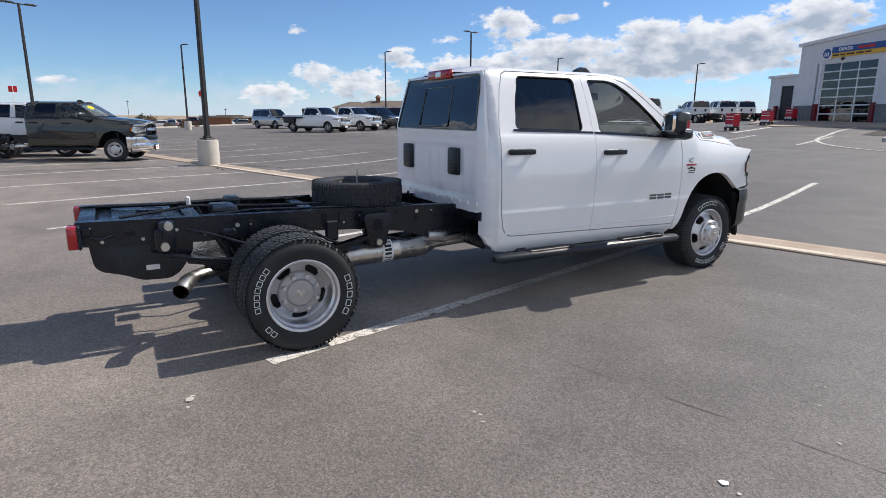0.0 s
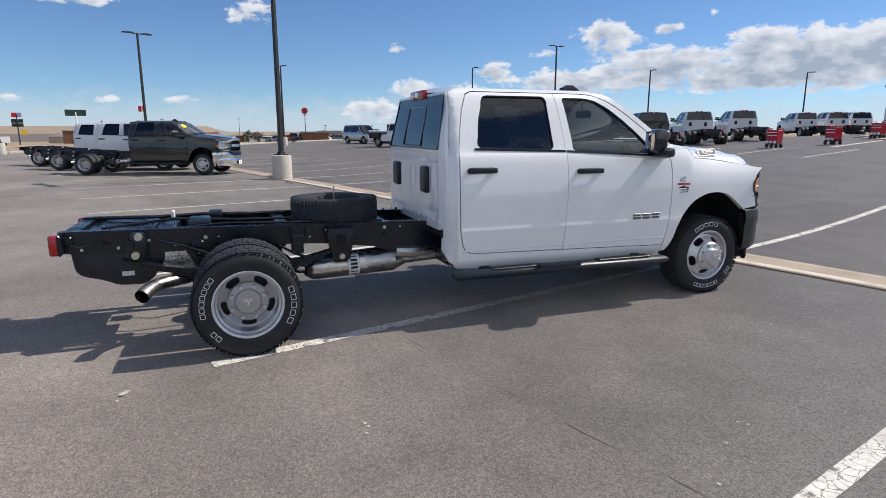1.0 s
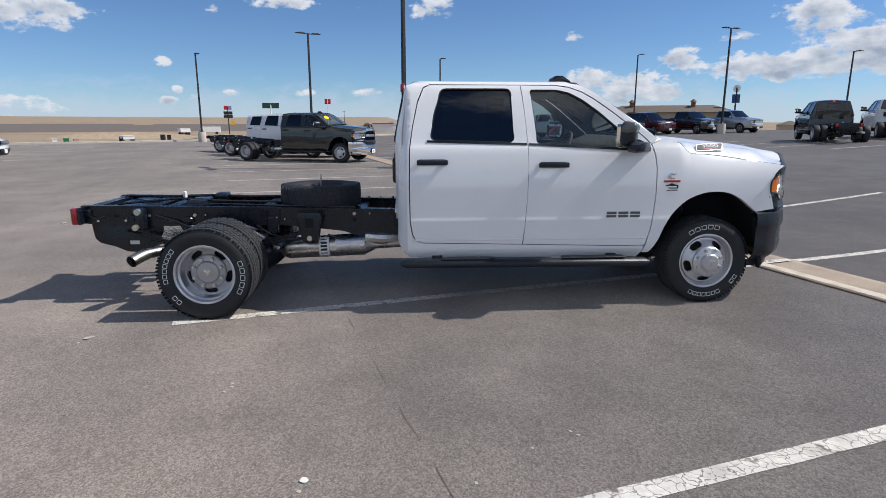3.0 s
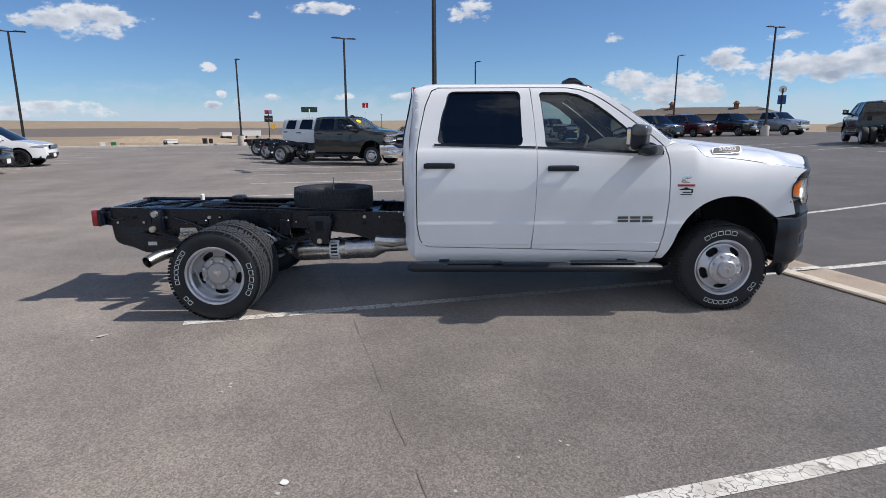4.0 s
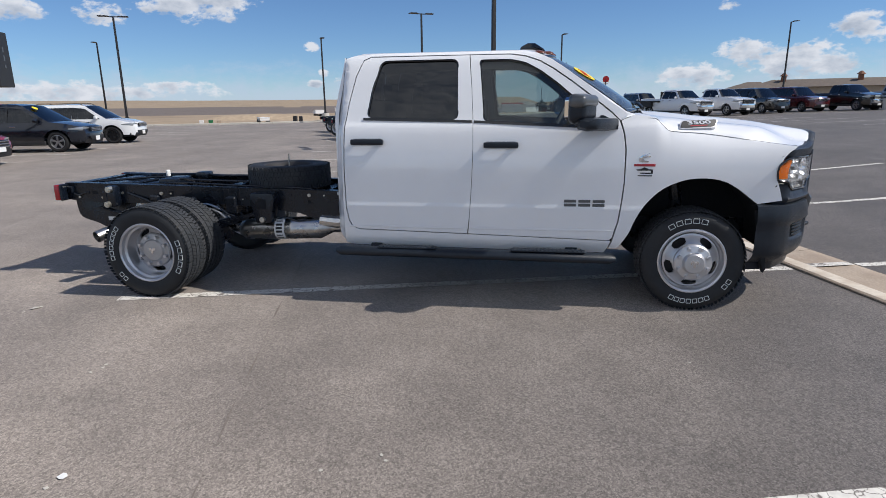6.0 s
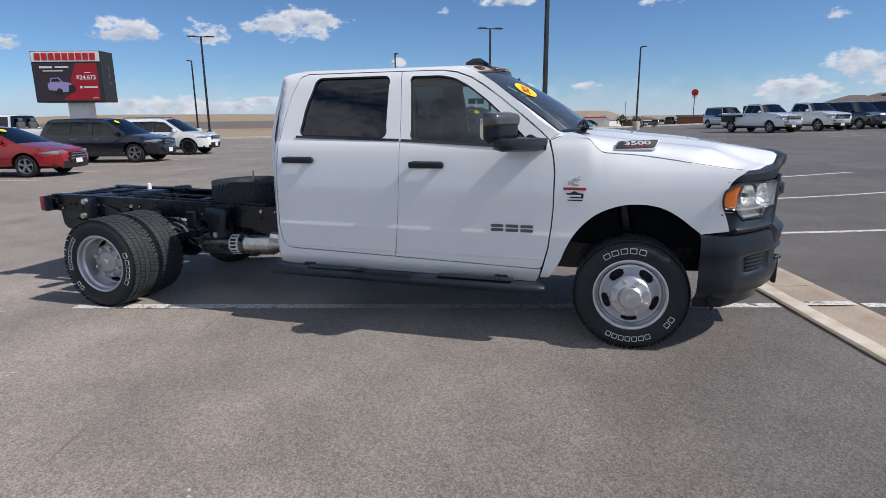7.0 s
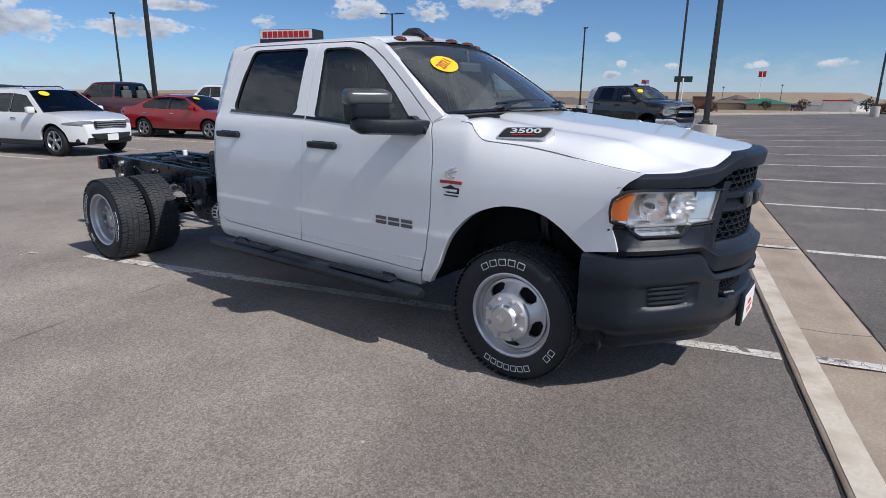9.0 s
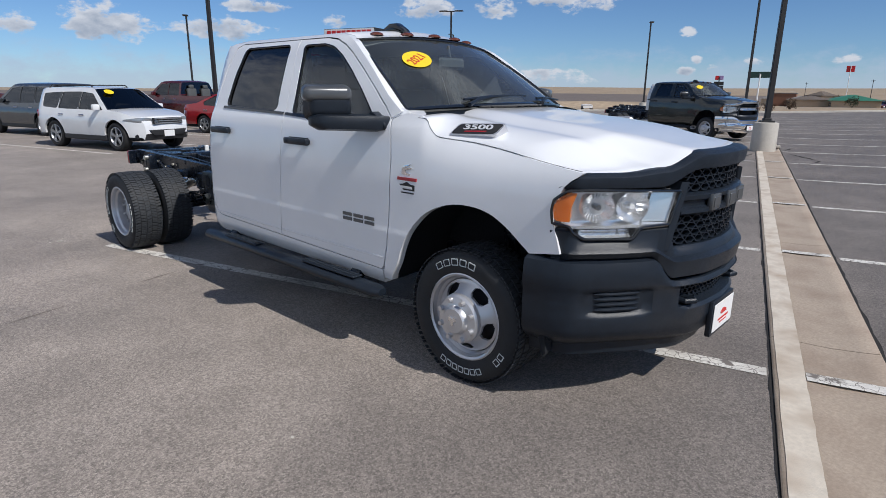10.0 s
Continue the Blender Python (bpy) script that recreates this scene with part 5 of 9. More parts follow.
def front_end(root, bright, detail):
    """Bumper, black fascia, grille, headlamps, plate."""
    n = 48 if detail else 16

    def plan_at(t):
        """t: -1..1 across the nose from the left wheel arch to the right."""
        s = abs(t)
        if s < 0.78:
            x = 0.915 * (s / 0.78) ** 0.92
            y = PLAN(x)
        else:
            k = (s - 0.78) / 0.22
            x, y = 0.915 + 0.018 * k, 0.56 - 0.145 * k
        return Vector((math.copysign(x, t), y, 0))

    def normal_at(t):
        d = plan_at(min(1, t + 0.01)) - plan_at(max(-1, t - 0.01))
        return Vector((-d.y, d.x, 0)).normalized()

    def out_at(t):
        nrm = normal_at(t)
        return nrm if nrm.y > 0 or nrm.x * t > 0 else -nrm

    def band(name, sections, mat, t0=-1.0, t1=1.0, count=None, label="", parent=None):
        bm = bmesh.new()
        c = count or n
        prev = None
        for k in range(c + 1):
            t = t0 + (t1 - t0) * k / c
            p, o = plan_at(t), out_at(t)
            secs = sections(t) if callable(sections) else sections
            row = [bm.verts.new(p + o * off + Vector((0, 0, z))) for off, z in secs]
            if prev:
                for q in range(len(row) - 1):
                    bm.faces.new((prev[q], row[q], row[q + 1], prev[q + 1]))
            prev = row
        return part(name, bm, mat, parent or root, label, 35)

    def bumper_section(t):
        q = abs(t)
        inner = 1 - smooth(0.34, 0.45, q)
        mid = 1 - smooth(0.275, 0.315, q)
        top = 0.852 - 0.122 * inner
        low = 0.432 - 0.048 * (1 - smooth(0.1, 0.6, q))
        rec = 0.060 * mid
        slot = 0.024 * smooth(0.455, 0.472, q) * (1 - smooth(0.685, 0.702, q))
        return [(-0.10, top - 0.02), (-0.02, top), (0.010, top - 0.012), (0.022, top - 0.035 - 0.02 * (1 - inner)), (0.026, 0.728 - 0.03 * inner), (0.022, 0.714 - 0.022 * inner), (0.019 - slot * 0.3 - rec * 0.2, 0.699 - 0.012 * inner), (0.016 - rec - slot, 0.688 - 0.008 * inner), (0.016 - rec - slot, 0.636), (0.016 - rec - slot, 0.590),
                (0.016 - slot * 0.3 - rec * 0.2, 0.577), (0.016, 0.560), (0.012, 0.50), (0.004, 0.47), (-0.012, low + 0.02), (-0.030, low), (-0.075, low - 0.03), (-0.085, low - 0.09), (-0.14, low - 0.10)]
    bumper = band("front_bumper", bumper_section, M_CHROME if bright else M_PLASTIC, count=72 if detail else 20, label="chrome front bumper" if bright else "black grained plastic front bumper")
    if detail:
        for s in (1, -1):
            # louvred fog pocket
            bm = bmesh.new()
            for k in range(4):
                z = 0.605 + 0.0265 * k
                pts = []
                for j in range(11):
                    t = s * (0.492 + 0.004 * (3 - k) + (0.176 - 0.006 * (3 - k)) * j / 10)
                    pts.append(plan_at(t) + out_at(t) * 0.0 + Vector((0, 0, z)))
                tube(bm, pts, [0.003, 0.008] + [0.0105] * 7 + [0.008, 0.003], 8)
            part("fog_louvre", bm, M_PLASTIC, bumper, "louvred blank where a fog lamp would sit")
            # tow hook
            bm = bmesh.new()
            tube(bm, [(s * 0.345, 0.96, 0.600), (s * 0.345, 1.030, 0.603), (s * 0.315, 1.058, 0.605), (s * 0.285, 1.045, 0.603), (s * 0.285, 0.96, 0.600)], 0.015, 10)
            part("tow_hook", bm, M_PLASTIC, bumper, "black forged tow hook")
        # lower grille net in the centre opening
        bm = bmesh.new()
        for j in range(18):
            for i in range(5):
                t = -0.275 + 0.55 * (j + 0.5 * (i % 2)) / 17.5
                c = plan_at(t) + out_at(t) * -0.034 + Vector((0, 0, 0.592 + 0.0215 * i))
                hex_ring(bm, c, 0.0262, 0.0055, out_at(t), 0.50)
        tagged(part("lower_grille", bm, M_PLASTIC, bumper, "black honeycomb lower grille"), kind="stuff")
    # dealer plate on its bracket
    bm = bmesh.new()
    box(bm, (-0.02, 1.085, 0.460), (0.33, 0.03, 0.20), 0.008, seg=2)
    plate = part("plate_bracket", bm, M_PLASTIC, root)
    bm = bmesh.new()
    box(bm, (-0.02, 1.104, 0.462), (0.305, 0.004, 0.155), 0.0015)
    face = part("dealer_plate", bm, M_LABEL, plate, "white dealer plate with plain red and black bars")
    bm = bmesh.new()
    box(bm, (-0.02, 1.1075, 0.440), (0.16, 0.002, 0.010))
    box(bm, (-0.02, 1.1075, 0.420), (0.11, 0.002, 0.006))
    part("plate_bar", bm, M_INK_RED, face)
    bm = bmesh.new()
    prism(bm, [(-0.07, 0.464), (0.02, 0.464), (0.03, 0.476), (0.0, 0.494), (-0.03, 0.491), (-0.06, 0.480)], "y", 1.105, 1.108)
    part("plate_mark", bm, M_INK_RED, face)

    # black fascia: brow over the lamps, crown over the grille, cheeks under the lamps
    def brow(t):
        q = abs(t)
        inner = 1 - smooth(0.225, 0.425, q)
        end = smooth(0.744, 0.776, q)
        zt = 1.258 + 0.018 * (1 - smooth(0.42, 0.60, q)) + 0.074 * inner - 0.055 * end
        zb = 1.188 + 0.076 * (1 - smooth(0.25, 0.44, q)) - 0.006 * end
        edge = [(-0.10, zt - 0.012), (-0.055, zt + 0.002), (-0.022, zt - 0.002), (-0.002 + 0.004 * inner, zt - 0.018), (0.004 * inner, (zt + zb) / 2), (-0.006 + 0.004 * inner, zb + 0.004), (-0.02, zb - 0.002), (-0.07, zb - 0.004)]
        return [(off - 0.016 * end, z) for off, z in edge]
    fascia = band("grille_surround", brow, M_CHROME if bright else M_PLASTIC, -0.776, 0.776, 88 if detail else 18, "chrome grille surround" if bright else "black plastic grille surround")

    def cheek(t):
        q = abs(t)
        inner = 1 - smooth(0.36, 0.47, q)
        rest = max(smooth(0.560, 0.520, q), smooth(0.712, 0.748, q))
        zt = 0.946 + 0.056 * rest - 0.114 * (1 - smooth(0.345, 0.385, q))
        bt = 0.846 - 0.122 * inner
        ridge = 0.016 + 0.016 * inner
        tuck = 0.045 * smooth(0.752, 0.782, q)
        return [(-0.09, zt + 0.004), (-0.020, zt), (-0.006, zt - 0.014), (0.002 - tuck * 0.5, (0.946 + bt) / 2 + 0.010), (ridge - tuck, (0.946 + bt) / 2 - 0.008), (ridge - 0.012 - tuck, bt + 0.02), (-0.02, bt + 0.004), (-0.08, bt - 0.004)]
    band("lower_fascia", cheek, M_PLASTIC, -0.802, 0.802, 100 if detail else 18, "black plastic lower fascia", fascia)
    # uprights between lamp and grille
    for s in (1, -1):
        bm = bmesh.new()
        prev = None
        for k in range(11):
            z = 0.880 + 0.33 * k / 10
            lean = 0.315 + 0.062 * (1.18 - z) / 0.30
            row = []
            for dt, off in ((-0.004, -0.07), (0.0, -0.010), (0.010, 0.006), (0.028, 0.004), (0.038, -0.004), (0.042, -0.06)):
                t2 = lean + dt
                row.append(bm.verts.new(plan_at(s * t2) + out_at(s * t2) * off + Vector((0, 0, z))))
            if prev:
                for q in range(5):
                    bm.faces.new((prev[q], row[q], row[q + 1], prev[q + 1]))
            prev = row
        part("grille_upright", bm, M_PLASTIC, fascia)
    # black backing behind everything
    band("radiator_backing", [(-0.13, 1.24), (-0.15, 0.60), (-0.17, 0.50)], M_LINER, -0.78, 0.78, 24, "", fascia)
    # honeycomb and the crossbar with plain letter blocks
    if detail:
        for z0, rows_ in ((0.912, 4), (1.172, 3)):
            bm = bmesh.new()
            for i in range(rows_):
                z = z0 + 0.0345 * i
                lim = 0.302 + 0.062 * (1.24 - z) / 0.34
                for j in range(14):
                    t = -0.385 + 0.77 * (j + (0.5 if i % 2 else 0.0)) / 13.5
                    if abs(t) < lim:
                        hex_ring(bm, plan_at(t) + out_at(t) * -0.030 + Vector((0, 0, z)), 0.0385, 0.0085, out_at(t), 0.54)
            tagged(part("grille_net", bm, M_PLASTIC, fascia, "black honeycomb grille net"), kind="stuff")
    band("grille_bar", [(-0.07, 1.152), (-0.016, 1.148), (-0.002, 1.138), (-0.004, 1.118), (-0.020, 1.108), (-0.022, 1.082), (-0.004, 1.072), (-0.002, 1.052), (-0.014, 1.042), (-0.07, 1.038)], M_CHROME if bright else M_PLASTIC, -0.335, 0.335, 40, "", fascia)
    if detail:
        for k in range(3):
            bm = bmesh.new()
            t = -0.135 + 0.135 * k
            q = plan_at(t)
            box(bm, (q.x, q.y - 0.010, 1.095), (0.118, 0.024, 0.082), 0.006, seg=2)
            box(bm, (q.x, q.y + 0.003, 1.095), (0.086, 0.006, 0.050), 0.002)
            part("grille_badge", bm, M_CAP, fascia, "plain grey badge block")
    # headlamps
    for s in (1, -1):
        lamp = new("headlamp")
        lamp.parent = root
        tagged(lamp, "clear halogen headlamp with amber corner")

        def lens_place(off):
            return lambda a, b: plan_at(s * a) + out_at(s * a) * off + Vector((0, 0, b))
        shape = [(0.348, 1.168), (0.56, 1.180), (0.70, 1.185), (0.764, 1.182), (0.781, 1.13), (0.797, 1.084), (0.782, 1.022), (0.757, 1.016), (0.749, 0.985), (0.714, 0.954), (0.548, 0.950), (0.524, 0.996), (0.505, 1.006), (0.392, 1.010)]
        lens_shape = rounded(shape, 0.012, 3)
        inw = out_at(s * 0.6) * -1
        bm = shell(bmesh.new(), lens_shape, [], lens_place(0.0), 0.02 if detail else 0.08, 0.0)
        orient(bm, out_at(s * 0.6))
        part("lens", bm, M_LENS, lamp, "clear plastic lens", flip=False).visible_shadow = False
        bm = bmesh.new()
        pts = [lens_place(-0.003)(a, b) for a, b in lens_shape]
        tube(bm, pts + pts[:2], 0.008, 6, False)
        part("lens_rim", bm, M_GLOSS_BLACK, lamp)
        bm = shell(bmesh.new(), shape, [], lens_place(-0.070), 0.03 if detail else 0.1, 0.070, inward=tuple(-inw))
        part("housing", bm, M_LAMP_CHROME, lamp, "chrome lamp housing", flip=False)
        if detail:
            # two fluted bowls and a smooth inner wing
            for a, b, rx, rz, flutes in ((0.668, 1.098, 0.080, 0.072, 26), (0.545, 1.100, 0.086, 0.074, 0)):
                p, o = plan_at(s * a), out_at(s * a)
                m = Matrix.Translation(p + o * -0.085 + Vector((0, 0, b))) @ o.to_track_quat("Z", "Y").to_matrix().to_4x4()
                bm = bmesh.new()
                rings = []
                for q in range(9):
                    f = 0.16 + 0.84 * q / 8
                    ring = []
                    for k in range(104 if flutes else 40):
                        w = 2 * math.pi * k / (104 if flutes else 40)
                        dip = 0.006 * abs(math.sin(w * flutes / 2)) * f if flutes else 0.0
                        ring.append(bm.verts.new(m @ Vector((rx * f * math.cos(w), rz * f * math.sin(w), 0.055 * f * f - dip))))
                    rings.append(ring)
                for p0, p1 in zip(rings, rings[1:]):
                    for k in range(len(p0)):
                        bm.faces.new((p0[k], p0[(k + 1) % len(p0)], p1[(k + 1) % len(p0)], p1[k]))
                part("reflector", bm, M_LAMP_CHROME, lamp, "fluted chrome reflector bowl" if flutes else "smooth chrome reflector bowl", 25)
                bm = bmesh.new()
                cyl(bm, m @ Vector((0, 0, 0.0)), m @ Vector((0, 0, 0.050)), 0.017, 0.013, 14)
                part("bulb", bm, M_CAP if flutes else M_LAMP_WHITE, lamp, "bulb shield" if flutes else "bulb")
            bm = bmesh.new()
            grid(bm, lambda i, j: plan_at(s * (0.395 - 0.035 * j + 0.090 * i)) + out_at(s * (0.395 - 0.035 * j + 0.090 * i)) * (-0.018 - 0.042 * i) + Vector((0, 0, 1.022 + 0.140 * j)), 8, 4)
            part("inner_wing", bm, M_LAMP_CHROME, lamp, "smooth bright inner wing", 60)
            # lower strip lamp with soft flutes
            bm = bmesh.new()
            grid(bm, lambda i, j: plan_at(s * (0.548 + 0.182 * i)) + out_at(s * (0.548 + 0.182 * i)) * (-0.042 + 0.003 * abs(math.sin(i * 5 * math.pi)) + 0.024 * (2 * j - 1) ** 2) + Vector((0, 0, 0.958 + 0.040 * j)), 54, 4)
            part("strip_reflector", bm, M_LAMP_CHROME, lamp, "fluted lower strip lamp", 60)
            for z0, z1 in ((1.004, 1.018), (1.170, 1.178)):
                bm = bmesh.new()
                prev = None
                for k in range(13):
                    a0 = 0.392 + 0.365 * k / 12
                    p, o = plan_at(s * a0), out_at(s * a0)
                    row = [bm.verts.new(p + o * off + Vector((0, 0, z))) for off, z in ((-0.075, z1 + 0.004), (-0.008, z1), (-0.008, z0), (-0.075, z0 - 0.004))]
                    if prev:
                        for q in range(3):
                            bm.faces.new((prev[q], row[q], row[q + 1], prev[q + 1]))
                    prev = row
                part("lamp_shelf", bm, M_LAMP_CHROME, lamp)
        bm = shell(bmesh.new(), rounded([(0.742, 1.170), (0.760, 1.170), (0.775, 1.130), (0.789, 1.084), (0.776, 1.034), (0.758, 1.034), (0.757, 1.10)], 0.004, 2), [], lens_place(-0.010), 0.015, 0.03, inward=tuple(inw))
        part("turn_signal", bm, M_AMBER, lamp, "amber turn signal")


def hex_ring(bm, c, r, th, out=None, squash=1.0):
    """One honeycomb cell wall, open through."""
    out = out or Vector((0, 1, 0))
    side = Vector((out.y, -out.x, 0))
    rows = []
    for rr, d in ((r, 0.0), (r - th, 0.0), (r - th, -0.03), (r, -0.03)):
        rows.append([bm.verts.new(c + side * rr * math.cos(math.pi / 3 * k) + Vector((0, 0, rr * squash * math.sin(math.pi / 3 * k))) + out * d) for k in range(6)])
    for p, q in ((rows[0], rows[1]), (rows[1], rows[2])):
        for k in range(6):
            bm.faces.new((p[k], p[(k + 1) % 6], q[(k + 1) % 6], q[k]))


def chassis(root, detail):
    """Frame rails, axles, springs, tank, exhaust, steps, lamps."""
    rail = [(0.75, 0.50), (0.75, 0.66), (-2.25, 0.66), (-2.62, 0.80), (-2.85, 0.838), (-3.4, 0.852), (-5.58, 0.892), (-5.66, 0.892), (-5.66, 0.735), (-5.50, 0.715), (-4.9, 0.70), (-4.2, 0.712), (-3.75, 0.690), (-3.30, 0.635), (-3.02, 0.535), (-2.85, 0.500), (-2.4, 0.46), (-0.2, 0.46)]
    bm = bmesh.new()
    web = [(y, z) for y, z in rail]
    lo, hi = 0.425, 0.433
    prism(bm, web, "x", lo, hi)
    # top and bottom flanges turned inwards
    tops, bots = rail[1:8], [rail[8], *rail[9:], rail[0]]
    for line in (tops, bots):
        prev = None
        for y, z in line:
            row = [bm.verts.new((x, y, z + dz)) for x, dz in ((0.433, 0.002), (0.36, 0.002), (0.36, -0.006))]
            if prev:
                for q in range(2):
                    bm.faces.new((prev[q], row[q], row[q + 1], prev[q + 1]))
            prev = row
    rails = both("frame_rail", bm, M_FRAME, root, "black waxed steel frame rail", 30)
    if detail:
        rng = random.Random(4)
        for railing, s in zip(rails, (1, -1)):
            for k in range(26):
                bm = bmesh.new()
                y, z = -5.5 + 0.105 * k + rng.uniform(-0.03, 0.03), rng.choice((0.755, 0.80, 0.845))
                cyl(bm, (s * 0.428, y, z), (s * (0.437 + rng.uniform(0, 0.01)), y, z), rng.choice((0.008, 0.012, 0.016)), seg=8)
                part("rail_bolt", bm, M_BOLT if rng.random() < 0.3 else M_FRAME, railing)
            for k, (y, z, w, h) in enumerate(((-5.35, 0.80, 0.06, 0.03), (-4.55, 0.80, 0.05, 0.05), (-4.0, 0.80, 0.05, 0.09), (-3.88, 0.80, 0.02, 0.10), (-3.2, 0.74, 0.03, 0.03))):
                bm = bmesh.new()
                box(bm, (s * 0.4345, y, z), (0.004, w, h), 0.001)
                part("rail_slot", bm, M_LINER, railing)
    for y, z, hgt in ((-5.60, 0.81, 0.14), (-4.93, 0.80, 0.12), (-4.05, 0.79, 0.12), (-3.15, 0.74, 0.14), (-1.2, 0.56, 0.14)):
        bm = bmesh.new()
        prism(bm, [(y - 0.05, z - hgt / 2), (y + 0.05, z - hgt / 2), (y + 0.05, z + hgt / 2), (y - 0.05, z + hgt / 2)], "x", -0.425, 0.425, 0.01)
        part("crossmember", bm, M_FRAME, root)
    # fuel tank hung between the rails behind the axle
    bm = bmesh.new()
    prism(bm, rounded([(-5.60, 0.74), (-5.58, 0.585), (-5.54, 0.545), (-5.40, 0.505), (-5.30, 0.458), (-5.12, 0.452), (-5.05, 0.50), (-4.96, 0.64), (-4.96, 0.84), (-5.55, 0.86)], 0.04), "x", -0.40, 0.402, 0.025)
    box(bm, (0, -5.25, 0.862), (0.6, 0.42, 0.03), 0.012)
    cyl(bm, (0.0, -5.2, 0.87), (0.0, -5.2, 0.90), 0.09, seg=20)
    tank = part("fuel_tank", bm, M_FRAME, root, "black plastic fuel tank")
    bm = bmesh.new()
    box(bm, (0.404, -5.23, 0.545), (0.003, 0.085, 0.036), 0.001)
    part("tank_label", bm, M_LABEL, tank, "white tank label")
    bm = bmesh.new()
    prism(bm, rounded([(-5.15, 0.60), (-4.78, 0.52), (-4.70, 0.62), (-4.85, 0.74), (-5.12, 0.74)], 0.05), "x", 0.25, 0.40, 0.03)
    part("tank_shield", bm, M_FOIL, tank, "crinkled silver heat shield")
    for pts, r in (([(-0.30, -5.55, 0.895), (-0.1, -5.1, 0.91), (-0.25, -4.7, 0.90), (-0.1, -4.3, 0.905), (-0.3, -3.9, 0.88)], 0.014), ([(0.30, -5.4, 0.89), (0.1, -4.9, 0.915), (0.22, -4.4, 0.9), (0.15, -3.9, 0.88)], 0.011),
                   ([(0.38, -5.0, 0.87), (0.30, -4.5, 0.885), (0.36, -4.0, 0.875), (0.36, -3.2, 0.85)], 0.009), ([(0.44, -5.0, 0.80), (0.46, -4.8, 0.74), (0.50, -4.6, 0.66), (0.45, -4.45, 0.60)], 0.012),
                   ([(0.44, -4.1, 0.70), (0.49, -3.98, 0.63), (0.47, -3.85, 0.58), (0.44, -3.7, 0.62)], 0.011), ([(0.44, -3.45, 0.60), (0.46, -3.3, 0.56), (0.44, -3.1, 0.58), (0.42, -2.9, 0.62)], 0.012)):
        bm = bmesh.new()
        tube(bm, pts, r, 8)
        part("hose", bm, M_FRAME, root)
    bm = bmesh.new()
    box(bm, (0.12, -4.70, 0.875), (0.30, 0.18, 0.08), 0.02, seg=2)
    box(bm, (-0.2, -4.58, 0.90), (0.16, 0.12, 0.07), 0.02, seg=2)
    part("wiring_box", bm, M_FRAME, root)
    bm = bmesh.new()
    box(bm, (-0.12, -4.92, 0.925), (0.05, 0.03, 0.07), 0.008, pose(0, 0, 0, 0, 0.3, 0.2))
    part("connector_tag", bm, M_LABEL, root, "white connector tag")
    # rear axle, diff, driveshaft, brake drums
    bm = bmesh.new()
    tube(bm, [(-0.80, -4.379, 0.405), (0.80, -4.379, 0.405)], 0.055, 16)
    lathe(bm, [(0.0, -0.15), (0.13, -0.13), (0.18, -0.05), (0.18, 0.05), (0.13, 0.13), (0.0, 0.15)], 20, Matrix.Translation((0.0, -4.379, 0.41)) @ Matrix.Rotation(math.pi / 2, 4, "X"))
    tube(bm, [(0.0, -4.2, 0.43), (0.0, -3.0, 0.50), (0.0, -1.0, 0.55)], 0.045, 12)
    part("rear_axle", bm, M_FRAME, root)
    bm = bmesh.new()
    tube(bm, [(-0.78, 0, 0.40), (0.78, 0, 0.40)], 0.05, 14)
    lathe(bm, [(0.0, -0.13), (0.12, -0.12), (0.16, 0.0), (0.12, 0.12), (0.0, 0.13)], 18, Matrix.Translation((-0.25, 0.0, 0.41)) @ Matrix.Rotation(math.pi / 2, 4, "X"))
    tube(bm, [(0.40, 0.02, 0.42), (0.40, -0.08, 1.0)], 0.055, 12)
    tube(bm, [(-0.40, 0.02, 0.42), (-0.40, -0.08, 1.0)], 0.055, 12)
    part("front_axle", bm, M_FRAME, root)
    # leaf springs with shackle and hanger
    for s in (1, -1):
        bm = bmesh.new()
        for k in range(6):
            half = 0.86 - 0.11 * k
            prev = None
            for j in range(15):
                q = (j / 7 - 1)
                y = -4.379 + half * q
                z = 0.545 + 0.135 * (half * q / 0.86) ** 2 + 0.010 * (half * q / 0.86) - 0.0165 * k
                row = [bm.verts.new((s * (0.52 + dx), y, z + dz)) for dx, dz in ((-0.038, 0), (0.038, 0), (0.038, 0.013), (-0.038, 0.013))]
                if prev:
                    for i in range(4):
                        bm.faces.new((prev[i], row[i], row[(i + 1) % 4], prev[(i + 1) % 4]))
                prev = row
        spring = part("leaf_spring", bm, M_FRAME, root, "black leaf spring pack", 25)
        bm = bmesh.new()
        box(bm, (s * 0.475, -5.13, 0.775), (0.10, 0.11, 0.20), 0.025, seg=2)
        box(bm, (s * 0.52, -5.18, 0.74), (0.02, 0.06, 0.17), 0.01)
        part("shackle", bm, M_FRAME, spring)
        for yy, zz in ((-5.12, 0.845), (-5.15, 0.705)):
            bm = bmesh.new()
            cyl(bm, (s * 0.50, yy, zz), (s * 0.555, yy, zz), 0.030, 0.028, 12)
            cyl(bm, (s * 0.55, yy, zz), (s * 0.565, yy, zz), 0.018, seg=6)
            part("shackle_bolt", bm, M_BOLT, spring, "silver shackle bolt")
        bm = bmesh.new()
        prism(bm, [(-3.70, 0.83), (-3.50, 0.83), (-3.48, 0.78), (-3.53, 0.56), (-3.67, 0.56), (-3.72, 0.78)], "x", s * 0.435, s * 0.56, 0.015)
        part("spring_hanger", bm, M_FRAME, spring)
        bm = bmesh.new()
        cyl(bm, (s * 0.55, -3.60, 0.595), (s * 0.585, -3.60, 0.595), 0.025, seg=10)
        part("hanger_bolt", bm, M_BOLT, spring)
        bm = bmesh.new()
